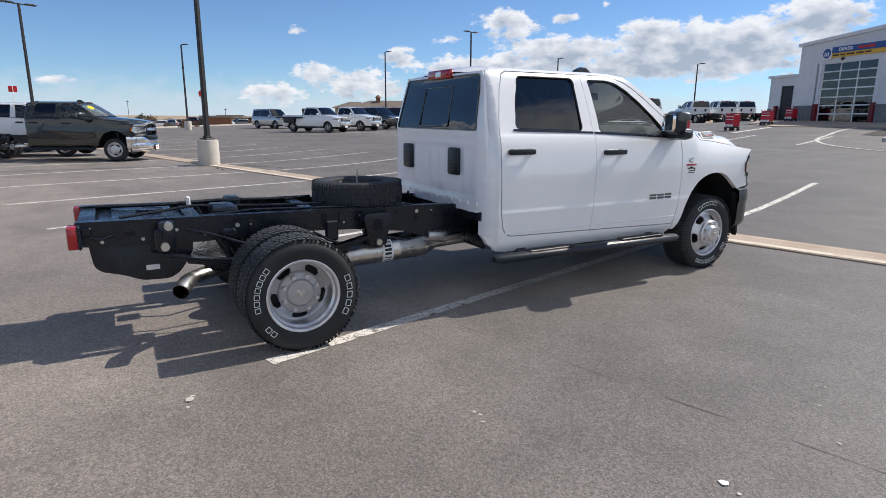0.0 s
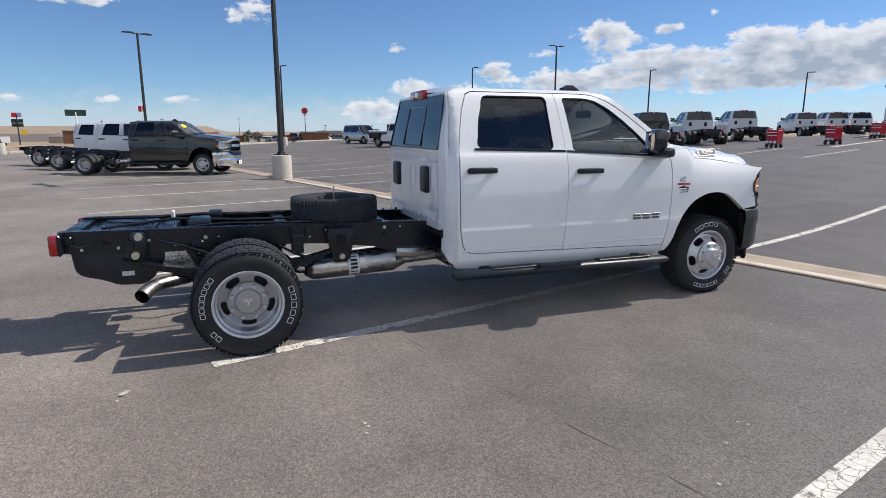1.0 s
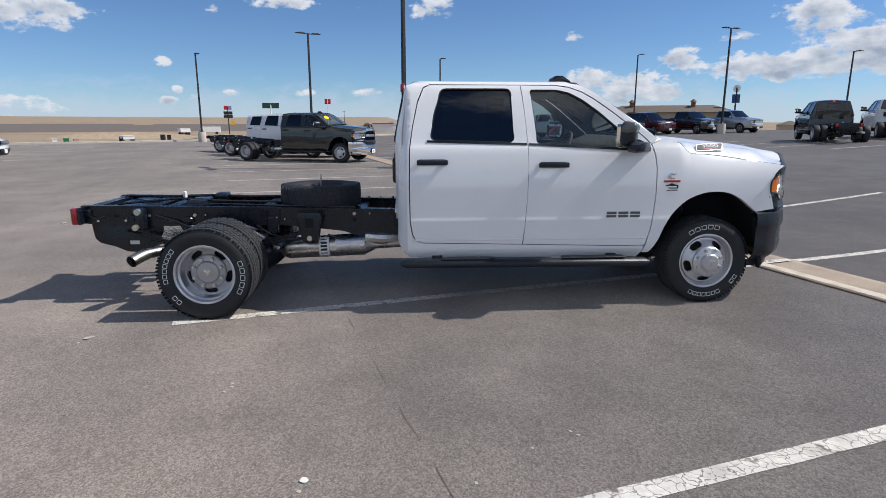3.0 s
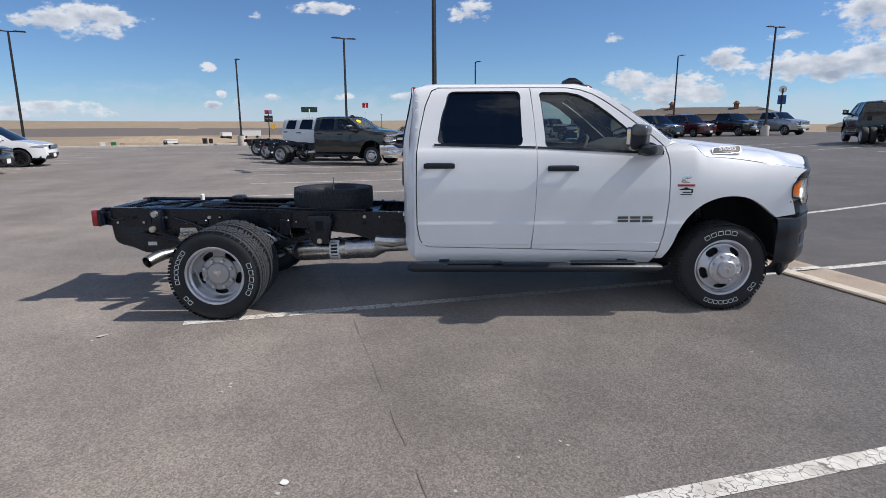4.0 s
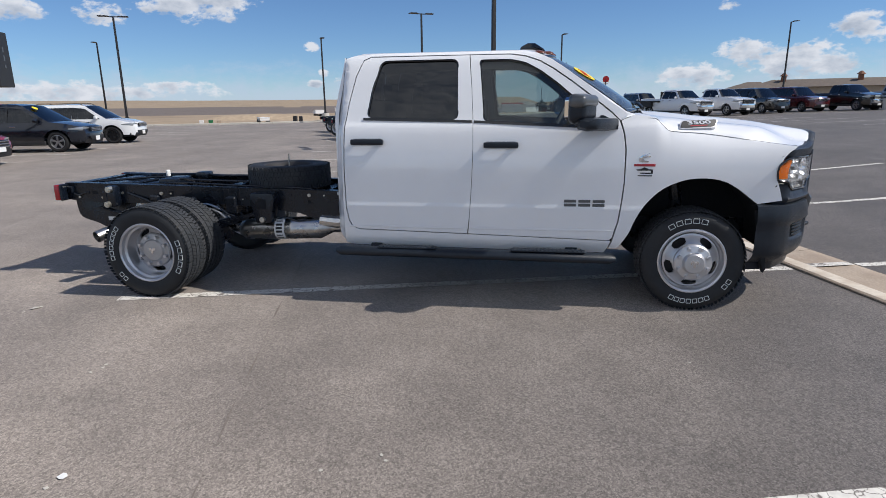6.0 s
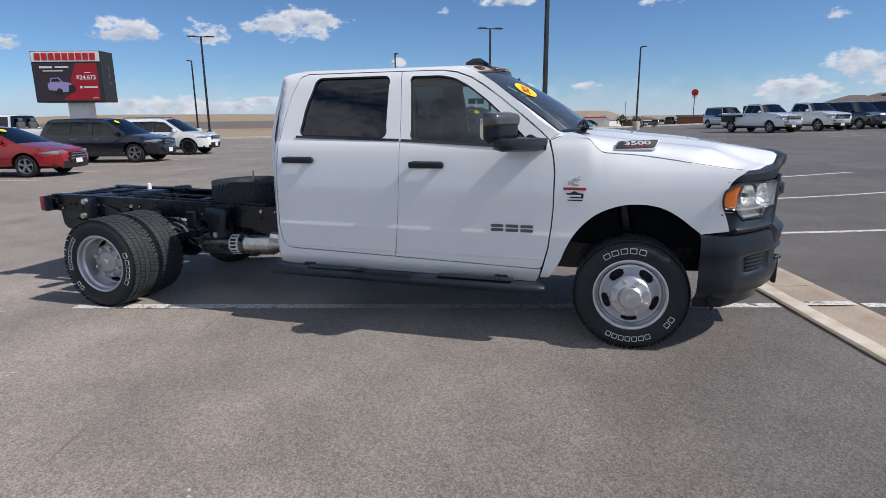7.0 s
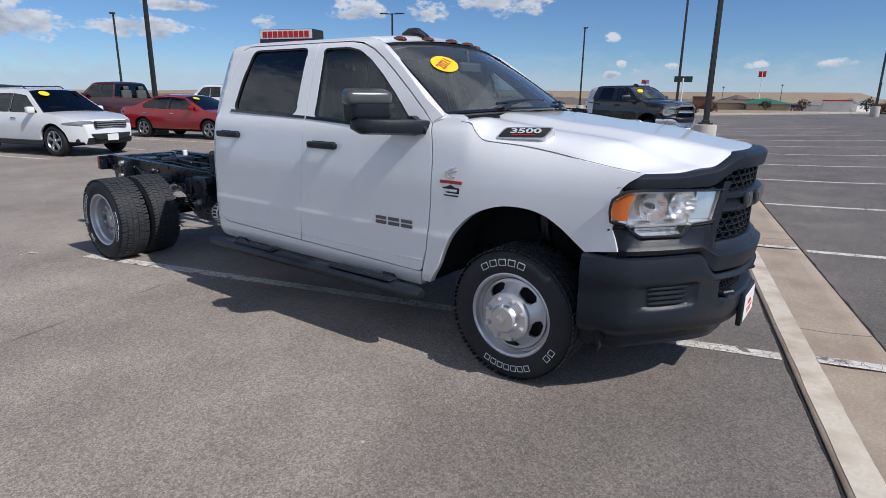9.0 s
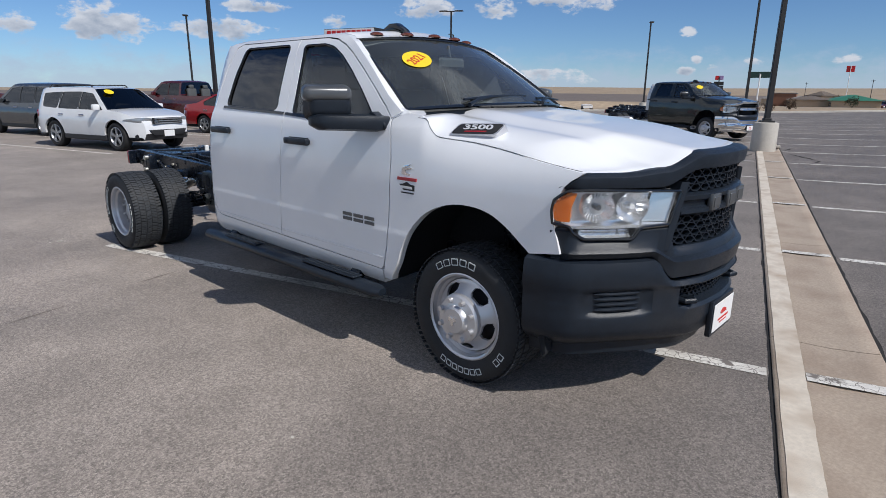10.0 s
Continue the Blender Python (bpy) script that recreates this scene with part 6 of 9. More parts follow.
        box(bm, (s * 0.5625, -3.60, 0.735), (0.004, 0.075, 0.085), 0.001)
        part("hanger_hole", bm, M_LINER, spring)
        bm = bmesh.new()
        tube(bm, [(s * 0.40, -4.62, 0.40), (s * 0.38, -4.85, 0.84)], 0.035, 12)
        part("shock_absorber", bm, M_FRAME, root)
        for yy in (-4.47, -4.29):
            bm = bmesh.new()
            tube(bm, [(s * 0.475, yy, 0.34), (s * 0.475, yy, 0.60), (s * 0.52, yy, 0.625), (s * 0.565, yy, 0.60), (s * 0.565, yy, 0.34)], 0.011, 8)
            part("u_bolt", bm, M_FRAME, spring)
        # bump stop tower and brackets along the rail
        for cc, ss, bb in (((s * 0.46, -4.38, 0.735), (0.07, 0.16, 0.07), 0.015), ((s * 0.45, -3.95, 0.70), (0.05, 0.10, 0.16), 0.012), ((s * 0.448, -4.72, 0.755), (0.05, 0.10, 0.06), 0.015)):
            bm = bmesh.new()
            box(bm, cc, ss, bb)
            part("rail_bracket", bm, M_FRAME, root)
    # exhaust on the right: flex joint, converter can, tailpipe over the axle and out
    bm = bmesh.new()
    prof = [(0.055, 0.0), (0.060, 0.02), (0.088, 0.08), (0.098, 0.10), (0.098, 0.34), (0.101, 0.345), (0.101, 0.36), (0.098, 0.365), (0.098, 0.80), (0.088, 0.83), (0.055, 0.88)]
    lathe(bm, prof, 28, Matrix.Translation((0.40, -3.02, 0.500)) @ Matrix.Rotation(radians(92.0), 4, "X"))
    exhaust = part("exhaust", bm, M_EXHAUST, root, "stainless exhaust can and tailpipe", 40)
    bm = bmesh.new()
    tube(bm, [(0.40, -3.04, 0.50), (0.40, -2.75, 0.515), (0.36, -2.2, 0.53), (0.30, -1.2, 0.55)], 0.047, 16)
    part("front_pipe", bm, M_EXHAUST, exhaust)
    bm = bmesh.new()
    run = flowing([(0.40, -3.85, 0.475), (0.40, -3.98, 0.50), (0.36, -4.12, 0.60), (0.34, -4.32, 0.655), (0.35, -4.50, 0.60), (0.40, -4.66, 0.525), (0.46, -4.78, 0.500), (0.53, -4.90, 0.492), (0.60, -4.985, 0.490), (0.66, -5.035, 0.484), (0.73, -5.07, 0.470), (0.80, -5.10, 0.450)], 3)
    tube(bm, run, [0.048] * (len(run) - 7) + [0.052] * 7, 20, False)
    tube(bm, list(reversed(run[-9:])), 0.046, 20, False)
    part("tailpipe", bm, M_EXHAUST, exhaust, "bare steel tailpipe with open end")
    bm = bmesh.new()
    tube(bm, [(0.44, -3.10, 0.575), (0.44, -2.95, 0.56), (0.42, -2.75, 0.565)], [0.05, 0.055, 0.04], 9)
    part("foil_wrap", bm, M_FOIL, exhaust, "crinkled foil wrap")
    bm = bmesh.new()
    for k in range(4):
        lathe(bm, [(0.0995, -0.016), (0.1015, -0.014), (0.1015, 0.014), (0.0995, 0.016)], 36, Matrix.Translation((0.40, -3.485, 0.4835)) @ Matrix.Rotation(radians(92.0), 4, "X") @ Matrix.Diagonal((1, 1, 3.0 if k == 0 else 1, 1)))
        break
    bmesh.ops.delete(bm, geom=[v for v in bm.verts if v.co.x < 0.43], context="VERTS")
    label = part("exhaust_label", bm, M_LABEL, exhaust, "white stamped label with bars")
    bm = bmesh.new()
    for k in range(5):
        lathe(bm, [(0.1022, -0.030), (0.1026, -0.028), (0.1026, 0.028), (0.1022, 0.030)], 60, Matrix.Translation((0.40, -3.485, 0.4835)) @ Matrix.Rotation(radians(92.0), 4, "X"))
        break
    bmesh.ops.delete(bm, geom=[f for f in bm.faces if f.calc_center_median().x < 0.44 or int((math.atan2(f.calc_center_median().z - 0.4835, f.calc_center_median().x - 0.40) + 3.2) * 6) % 2], context="FACES")
    part("label_bar", bm, M_INK, label)
    # running boards
    for s in (1, -1):
        bm = bmesh.new()
        prof = [(0.93, 0.435), (0.945, 0.475), (0.985, 0.486), (1.03, 0.478), (1.055, 0.448), (1.04, 0.415), (0.99, 0.402), (0.945, 0.41)]
        pp = rounded(prof, 0.02, 2)
        a0 = [bm.verts.new((s * x, -2.72, z)) for x, z in pp]
        b0 = [bm.verts.new((s * x, -0.62, z - 0.012)) for x, z in pp]
        a1 = [bm.verts.new((s * (0.99 + (x - 0.99) * 0.55), -2.765, 0.445 + (z - 0.445) * 0.55)) for x, z in pp]
        b1 = [bm.verts.new((s * (0.99 + (x - 0.99) * 0.55), -0.575, 0.433 + (z - 0.445) * 0.55)) for x, z in pp]
        k2 = len(pp)
        for p, q in ((a0, b0), (a0, a1), (b0, b1)):
            for k in range(k2):
                bm.faces.new((p[k], p[(k + 1) % k2], q[(k + 1) % k2], q[k]))
        bm.faces.new(a1), bm.faces.new(b1)
        board = part("running_board", bm, M_PLASTIC, root, "black tubular running board with ribbed pads", 35)
        for y0, y1 in ((-2.42, -1.95), (-1.36, -0.80)):
            bm = bmesh.new()
            box(bm, (s * 0.992, (y0 + y1) / 2, 0.482), (0.075, y1 - y0, 0.014), 0.005)
            for k in range(int((y1 - y0) / 0.03)):
                box(bm, (s * 0.992, y0 + 0.02 + 0.03 * k, 0.490), (0.066, 0.012, 0.008), 0.002)
            part("step_pad", bm, M_PLASTIC, board)
        for y in (-2.45, -0.90):
            bm = bmesh.new()
            prism(bm, [(0.80, 0.56), (0.88, 0.54), (0.95, 0.47), (0.99, 0.44), (0.95, 0.42), (0.86, 0.47), (0.78, 0.52)], "y", y - 0.045, y + 0.045, 0.006)
            if s < 0:
                bm2 = mirrored(bm)
                bm.free()
                bm = bm2
            part("board_bracket", bm, M_FRAME, board)
    # tail lamps on brackets
    for s in (1, -1):
        bm = bmesh.new()
        box(bm, (s * 0.475, -5.675, 0.808), (0.12, 0.06, 0.148), 0.012, seg=2)
        tail = part("tail_lamp", bm, M_RED_LENS, root, "red square tail lamp on a bracket")
        bm = bmesh.new()
        box(bm, (s * 0.475, -5.638, 0.808), (0.125, 0.022, 0.155), 0.008)
        box(bm, (s * 0.44, -5.60, 0.83), (0.04, 0.06, 0.06), 0.008)
        tube(bm, [(s * 0.44, -5.60, 0.80), (s * 0.445, -5.52, 0.775), (s * 0.437, -5.44, 0.80)], 0.010, 8)
        part("lamp_bracket", bm, M_FRAME, tail)
    # wheel wells of dark felt and the front mud guards
    for s in (1, -1):
        bm = bmesh.new()
        prev = None
        for k in range(17):
            a = math.pi * (k / 16) * 1.16 - 0.08 * math.pi
            y, z = -0.02 + 0.56 * math.cos(a), 0.44 + 0.66 * math.sin(a)
            row = [bm.verts.new((s * x, min(y, 0.50), max(z, 0.50))) for x in (0.868, 0.42)]
            if prev:
                bm.faces.new((prev[0], row[0], row[1], prev[1]))
            prev = row
        bm.faces.new([bm.verts.new((s * 0.42, y, z)) for y, z in ((-0.6, 0.5), (0.52, 0.5), (0.52, 1.12), (-0.6, 1.12))])
        part("wheel_well", bm, M_LINER, root, "black felt wheel well", flip=False)
        bm = bmesh.new()
        prism(bm, [(0.43, 0.80), (0.48, 0.80), (0.53, 0.50), (0.555, 0.36), (0.535, 0.33), (0.50, 0.42)], "x", s * 0.84, s * 0.90, 0.008)
        part("mud_guard", bm, M_LINER, root)


def tow_mirror(root, s):
    """Large black door mirror on its arm."""
    mir = new("door_mirror")
    mir.parent = root
    tagged(mir, "large black folding door mirror")

    def put(bm):
        return bm if s > 0 else mirrored(bm)
    bm = bmesh.new()
    prism(bm, rounded([(-0.60, 1.395), (-0.60, 1.44), (-0.72, 1.50), (-0.78, 1.43), (-0.74, 1.395)], 0.02), "x", 0.86, 0.93, 0.01)
    part("sail", put(bm), M_PLASTIC, mir)
    bm = bmesh.new()
    prev = None
    for k in range(11):
        q = k / 10
        c = Vector((0.87 + 0.375 * q, -0.655 - 0.215 * q, 1.428 + 0.012 * q))
        hh, dd = 0.050 - 0.004 * q, 0.056 + 0.018 * math.sin(math.pi * q)
        if k == 10:
            hh, dd = hh * 0.5, dd * 0.5
        row = [bm.verts.new(c + Vector((0.3 * dy, dy, dz))) for dy, dz in ((-dd, -hh * 0.7), (0, -hh), (dd, -hh * 0.7), (dd * 1.15, 0), (dd, hh * 0.8), (-dd, hh))]
        if prev:
            for i in range(6):
                bm.faces.new((prev[i], row[i], row[(i + 1) % 6], prev[(i + 1) % 6]))
        prev = row
    bm.faces.new(prev)
    part("arm", put(bm), M_PLASTIC, mir, "", 50)
    m = Matrix.Translation((1.115, -0.875, 1.545)) @ Matrix.Rotation(radians(-27), 4, "Z")
    bm = bmesh.new()
    box(bm, (0, 0.0, -0.004), (0.272, 0.125, 0.204), 0.045, m, 4)
    for v in bm.verts:
        loc = m.inverted() @ v.co
        if loc.y > 0.0:
            loc.z = loc.z * 0.84 + 0.008
            loc.x = loc.x * 0.90 - 0.008
            v.co = m @ loc
    head = part("mirror_head", put(bm), M_PLASTIC, mir, "", 50)
    bm = bmesh.new()
    box(bm, (-0.002, -0.0685, 0.0), (0.225, 0.006, 0.155), 0.02, m)
    part("mirror_glass", put(bm), M_MIRROR, head, "flat mirror glass")
    bm = bmesh.new()
    box(bm, (0.006, 0.010, 0.050), (0.276, 0.125, 0.102), 0.036, m, 4)
    for v in bm.verts:
        loc = m.inverted() @ v.co
        if loc.y > 0.0:
            loc.z = loc.z * 0.84 + 0.006
        v.co = m @ loc
    part("mirror_cap", put(bm), M_CAP, head, "satin grey cap on the mirror head", 50)
    return mir


def draw_in_nose(root):
    """Takes the front overhang back to its true length, fading out at the front wheel."""
    for ob in root.children_recursive:
        if ob.type == "MESH" and ob.matrix_basis == Matrix() and not ob.name.startswith("wheel"):
            for v in ob.data.vertices:
                if v.co.y > 0.3:
                    v.co.y -= 0.055 * smooth(0.3, 0.85, v.co.y) - 0.018 * smooth(0.97, 1.08, v.co.y)


def chassis_cab(name, m, paint, label, detail, group="", bright=False):
    """A crew-cab truck with a bare frame, dual rear wheels and a spare laid on the rails."""
    root = thing(name, m, label, "truck", group)
    cab_and_clip(root, paint, detail)
    for ob in root.children_recursive:
        # the cab's back wall stands close behind the rear doors
        if ob.type == "MESH" and ob.matrix_basis == Matrix():
            for v in ob.data.vertices:
                v.co.y += 0.068 * smooth(-2.69, -2.80, v.co.y)
    front_end(root, bright, detail)
    chassis(root, detail)
    draw_in_nose(root)
    for s in (1, -1):
        wheel(root, "convex", (s * 0.785, -0.002, 0.408), s, None, detail, 10)
        wheel(root, "dish", (s * 1.005, -4.379, 0.408), s, None, detail, -95)
        wheel(root, "inner", (s * 0.69, -4.379, 0.408), s, None, False if not detail else True)
        tow_mirror(root, s)
    return root


hero = chassis_cab("chassis_cab_truck", Matrix(), M_WHITE, "white crew-cab truck, bare black frame, dual rear wheels, parked askew", True)

# year sticker inside the screen, top corner on the passenger side
bm = bmesh.new()
lathe(bm, [(0.0, 0.0), (0.10, 0.0), (0.10, 0.0015), (0.0, 0.0015)], 40)
n0 = Vector((0.167, 0.476, 0.864)).normalized()
right0 = (Vector((-1, 0, 0)) - n0 * Vector((-1, 0, 0)).dot(n0)).normalized()
m0 = Matrix((right0, n0.cross(right0), n0)).transposed().to_4x4()
m0.translation = Vector((0.4381, -0.8243, 1.8081))
tilt = m0 @ Matrix.Rotation(radians(24), 4, "Z") @ Matrix.Diagonal((1.18, 0.92, 1, 1))
bm.transform(tilt)
sticker = part("year_sticker", bm, M_YELLOW, hero, "yellow oval year sticker on the screen")
lettering("sticker_year", "2021", 0.080, M_INK_RED, sticker, tilt @ Matrix.Translation((0, 0, 0.003)) @ Matrix.Diagonal((0.95, 1.25, 1, 1)), 0.0008, 0.0005)

# spare wheel lying on the rails, just behind the cab
spare = thing("spare_wheel", pose(0.0, -3.555, 0.862 + 0.073, 0, 0, 0), "black all-terrain spare tyre lying flat across the frame rails", "spare wheel")
laid = wheel(spare, "inner", (0, 0, 0), 1, None, True)
laid.matrix_basis = Matrix.Rotation(-math.pi / 2, 4, "Y") @ Matrix.Diagonal((0.79, 1, 1, 1))
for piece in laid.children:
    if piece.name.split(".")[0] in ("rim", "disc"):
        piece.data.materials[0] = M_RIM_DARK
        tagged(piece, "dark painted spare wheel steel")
bm = bmesh.new()
tube(bm, [(0.0, 0.0, -0.05), (0.0, 0.0, 0.20)], 0.007, 8)
box(bm, (0, 0, 0.03), (0.22, 0.05, 0.012), 0.004)
part("hold_down_bolt", bm, M_BOLT, spare, "threaded hold-down bolt")

# ---- other parked vehicles ----
M_TYRE_PLAIN = material("plain_tyre", (0.014, 0.014, 0.015), 0.75, grain=0.15)
M_RIM_BRIGHT = material("alloy_rim", (0.42, 0.43, 0.45), 0.28, 0.8, grain=0.05)
M_RIM_BLACK = material("black_rim", (0.02, 0.02, 0.022), 0.3, 0.3)
M_TRIM = material("grey_black_trim", (0.022, 0.022, 0.024), 0.6, grain=0.1)
M_LAMP_CAR = material("car_headlamp", (0.42, 0.44, 0.46), 0.15, 0.6, coat=0.6)
M_CAR_GLASS = glass("car_glass", (0.10, 0.11, 0.12))


def car_paint(name, color, metal=0.0, rough=0.22):
    return material(name, color, rough, metal, coat=1.0, grain=0.02, grain_scale=5, dirt=tuple(0.85 * c + 0.012 for c in color), dirt_amount=0.15, dirt_scale=1.2)


def simple_wheel(parent, at, s, R, W, rim_mat, spokes=5):
    """Tyre, rim and spokes of an ordinary car wheel."""
    root = new("wheel")
    root.parent = parent
    root.matrix_basis = Matrix.Translation(at) @ (Matrix() if s > 0 else Matrix.Rotation(math.pi, 4, "Z"))
    ax = Matrix.Rotation(math.pi / 2, 4, "Y")
    h, r = W / 2, R * 0.66
    bm = bmesh.new()
    lathe(bm, [(r, -h + 0.02), (R * 0.82, -h - 0.004), (R * 0.95, -h + 0.012), (R, -h + 0.05), (R, h - 0.05), (R * 0.95, h - 0.012), (R * 0.82, h + 0.004), (r, h - 0.02)], 28, ax)
    part("tyre", bm, M_TYRE_PLAIN, root)
    bm = bmesh.new()
    lathe(bm, [(r * 1.02, h - 0.012), (r * 0.97, h - 0.004), (r * 0.93, h - 0.02), (r * 0.9, h - 0.09)], 28, ax)
    for k in range(spokes):
        a = 2 * math.pi * k / spokes
        m = Matrix.Rotation(a, 4, "X")
        prism_pts = [(-0.028, 0.04), (0.028, 0.04), (0.045, r * 0.95), (-0.045, r * 0.95)]
        lo = [bm.verts.new(m @ Vector((h - 0.045, p, q))) for p, q in prism_pts]
        hi = [bm.verts.new(m @ Vector((h - 0.018, p * 0.8, q))) for p, q in prism_pts]
        bm.faces.new(hi)
        for i in range(4):
            bm.faces.new((lo[i], lo[(i + 1) % 4], hi[(i + 1) % 4], hi[i]))
    cyl(bm, (h - 0.05, 0, 0), (h - 0.012, 0, 0), 0.06, 0.05, 14)
    part("rim", bm, rim_mat, root)
    # flat dark sheet behind the spokes, coloured as the shade there
    bm = bmesh.new()
    lathe(bm, [(0.0, h - 0.10), (r * 0.92, h - 0.10)], 20, ax)
    part("brake_disc", bm, M_RIM_DARK, root)
    return root


def car(name, m, paint, label, category, top, side, panes, wheels_y, R, W, group="", rim=None, bed=None, lights=(), grille=None, cladding=None, roof_dark=False, sticker=False, rails=False, seat=True):
    """A car skinned from its silhouette.
    top: (y, z, skin) from tail to nose along the centre line; side: half width by height; panes: side windows as (y, z) outlines; bed: floor height of a pickup bed."""
    root = thing(name, m, label, category, group)
    rim = rim or M_RIM_BRIGHT
    sx_by_z = spline(side)
    ys = [p[0] for p in top]
    y0, y1 = min(ys), max(ys)

    def half(y, z):
        x = sx_by_z(z)
        e0, e1 = (y - y0), (y1 - y)
        x -= 0.30 * max(0.0, 1 - e1 / 0.75) ** 2.3 + 0.12 * max(0.0, 1 - e0 / 0.35) ** 2.2
        return x
    # side skin with wheel arches cut from the sill line
    sill = cladding or 0.30
    outline = [(y, z) for y, z, _ in top]
    low = []
    for wy in sorted(wheels_y, reverse=True):
        rr = R + 0.075
        for k in range(13):
            a = math.pi * k / 12
            y, z = wy + rr * math.cos(a), R + rr * math.sin(a) * 0.98
            if z < sill:
                z = sill
            low.append((y, z))
    outline = outline + [(top[-1][0] - 0.02, sill)] + low + [(top[0][0] + 0.02, sill)]
    bm = shell(bmesh.new(), outline, panes, lambda a, b: Vector((half(a, b), a, b)), 0.14, 0.05, 0.10)
    both("body_side", bm, paint, root, "", 45)
    for pane in panes:
        bm = shell(bmesh.new(), pane, [], lambda a, b: Vector((half(a, b) - 0.008, a, b)), 0.3, 0.0)
        orient(bm, (1, 0, 0))
        twin = mirrored(bm)
        part("side_window", bm, M_CAR_GLASS, root, flip=False)
        part("side_window", twin, M_CAR_GLASS, root, flip=False)
    # strips over the top, one part for each skin
    runs, cur = [], [top[0]]
    for a, b in zip(top, top[1:]):
        cur.append(b)
        if b is top[-1] or b[2] != a[2]:
            runs.append((a[2], cur))
            cur = [b]
    mats = {"glass": M_CAR_GLASS, "body": paint, "roof": M_GLOSS_BLACK if roof_dark else paint, "trim": M_TRIM, "bed": M_TRIM, "chrome": M_CHROME}
    names = {"glass": "windscreen", "body": "body_panel", "roof": "roof", "trim": "bumper", "bed": "bed_floor", "chrome": "bumper"}
    for skin, pts in runs:
        bm = bmesh.new()
        prev = None
        for y, z, _ in pts:
            zz = bed if skin == "bed" and bed else z
            row = []
            for k in range(13):
                s = k / 6 - 1
                w = half(y, z)
                slope_up = 0.03 * (1 - s * s) if z > sx_by_z(0) * 0 + 0.75 else 0.0
                bow = 0.10 * (1 - s * s) if y > y1 - 0.5 else -0.05 * (1 - s * s) if y < y0 + 0.3 else 0.0
                if skin == "glass":
                    bow += 0.06 * (1 - s * s) * (1 if y > (y0 + y1) / 2 else -1)
                row.append(bm.verts.new((s * w, y + bow * 0.8, zz + slope_up)))
            if prev:
                for k in range(12):
                    bm.faces.new((prev[k], row[k], row[k + 1], prev[k + 1]))
            prev = row
        orient(bm, (0, 0, 1) if abs(pts[0][0] - pts[-1][0]) > abs(pts[0][1] - pts[-1][1]) * 0.4 else (0, 1 if pts[0][0] > 0 else -1, 0))
        part(names[skin], bm, mats[skin], root, flip=False)
    # dark floor and lower trim
    bm = bmesh.new()
    box(bm, (0, (y0 + y1) / 2, sill + 0.02), (sx_by_z(0.5) * 1.7, (y1 - y0) * 0.93, 0.14), 0.03)
    for wy in wheels_y:
        box(bm, (0, wy, R + 0.16), (sx_by_z(0.5) * 1.5, R * 2.1, R * 1.5), 0.03)
    part("underbody", bm, M_LINER, root)
    if cladding:
        bm = bmesh.new()
        box(bm, (0, (wheels_y[0] + wheels_y[1]) / 2, sill - 0.03), (sx_by_z(0.5) * 1.98, abs(wheels_y[0] - wheels_y[1]) - 2 * R - 0.05, 0.16), 0.03)
        part("sill_trim", bm, M_TRIM, root)
    for wy in wheels_y:
        for s in (1, -1):
            simple_wheel(root, (s * (sx_by_z(0.5) - W / 2 - 0.015), wy, R), s, R, W, rim)
    def edge_y(z, nose):
        """Where the nose or tail skin stands at a height."""
        pts = [(p[1], p[0]) for p in top if (p[0] > y1 - 0.7 if nose else p[0] < y0 + 0.7)]
        for (za, ya), (zb, yb) in zip(pts, pts[1:]):
            if min(za, zb) <= z <= max(za, zb) and za != zb:
                return ya + (yb - ya) * (z - za) / (zb - za)
        return y1 if nose else y0
    for kind, y, z, wd, ht, x, mat_ in lights:
        nose = y > 0
        way = 1 if nose else -1
        for s in (1, -1):
            bm = bmesh.new()
            prev = None
            yf = edge_y(z, nose)
            line = []
            for k in range(6):
                q = 0.52 + 0.48 * k / 5 if nose else 0.66 + 0.34 * k / 5
                w = half(yf, z)
                line.append((q * w, yf + way * (0.012 + (0.08 if nose else 0.04) * (1 - q * q)), min(1.0, 0.45 + k * 0.2)))
            for k in range(1, 6):
                yy = yf - way * (0.40 if nose else 0.22) * k / 5
                line.append((half(yy, z) + 0.012, yy, 1.0 - 0.15 * k))
            for xx, yy, f in line:
                row = [bm.verts.new((s * xx * c, yy, z + e * ht / 2 * f)) for e, c in ((-1, 0.985), (-0.7, 1.0), (0.7, 1.0), (1, 0.985))]
                if prev:
                    for q in range(3):
                        bm.faces.new((prev[q], row[q], row[q + 1], prev[q + 1]))
                prev = row
            part(kind, bm, mat_, root, "", 40)
    if grille:
        z, wd, ht, mat_ = grille
        bm = bmesh.new()
        box(bm, (0, y1 + 0.055, z), (wd, 0.06, ht), 0.015)
        face = part("grille", bm, M_GLOSS_BLACK, root)
        bm = bmesh.new()
        prism(bm, rounded([(-wd * 0.62, 0.56), (wd * 0.62, 0.56), (wd * 0.50, 0.42), (-wd * 0.50, 0.42)], 0.04), "y", y1 - 0.03, y1 + 0.075, 0.01)
        part("lower_grille", bm, M_TRIM, root)
        for k in range(3):
            bm = bmesh.new()
            box(bm, (0, y1 + 0.088, z - ht / 2 + ht * (k + 0.5) / 3), (wd * 0.94, 0.02, ht * 0.14), 0.004)
            part("grille_bar", bm, mat_, face)
        bm = bmesh.new()
        box(bm, (0, y1 + 0.085, 0.46), (0.31, 0.015, 0.16), 0.004)
        part("front_plate", bm, M_LABEL, root, "white dealer plate")
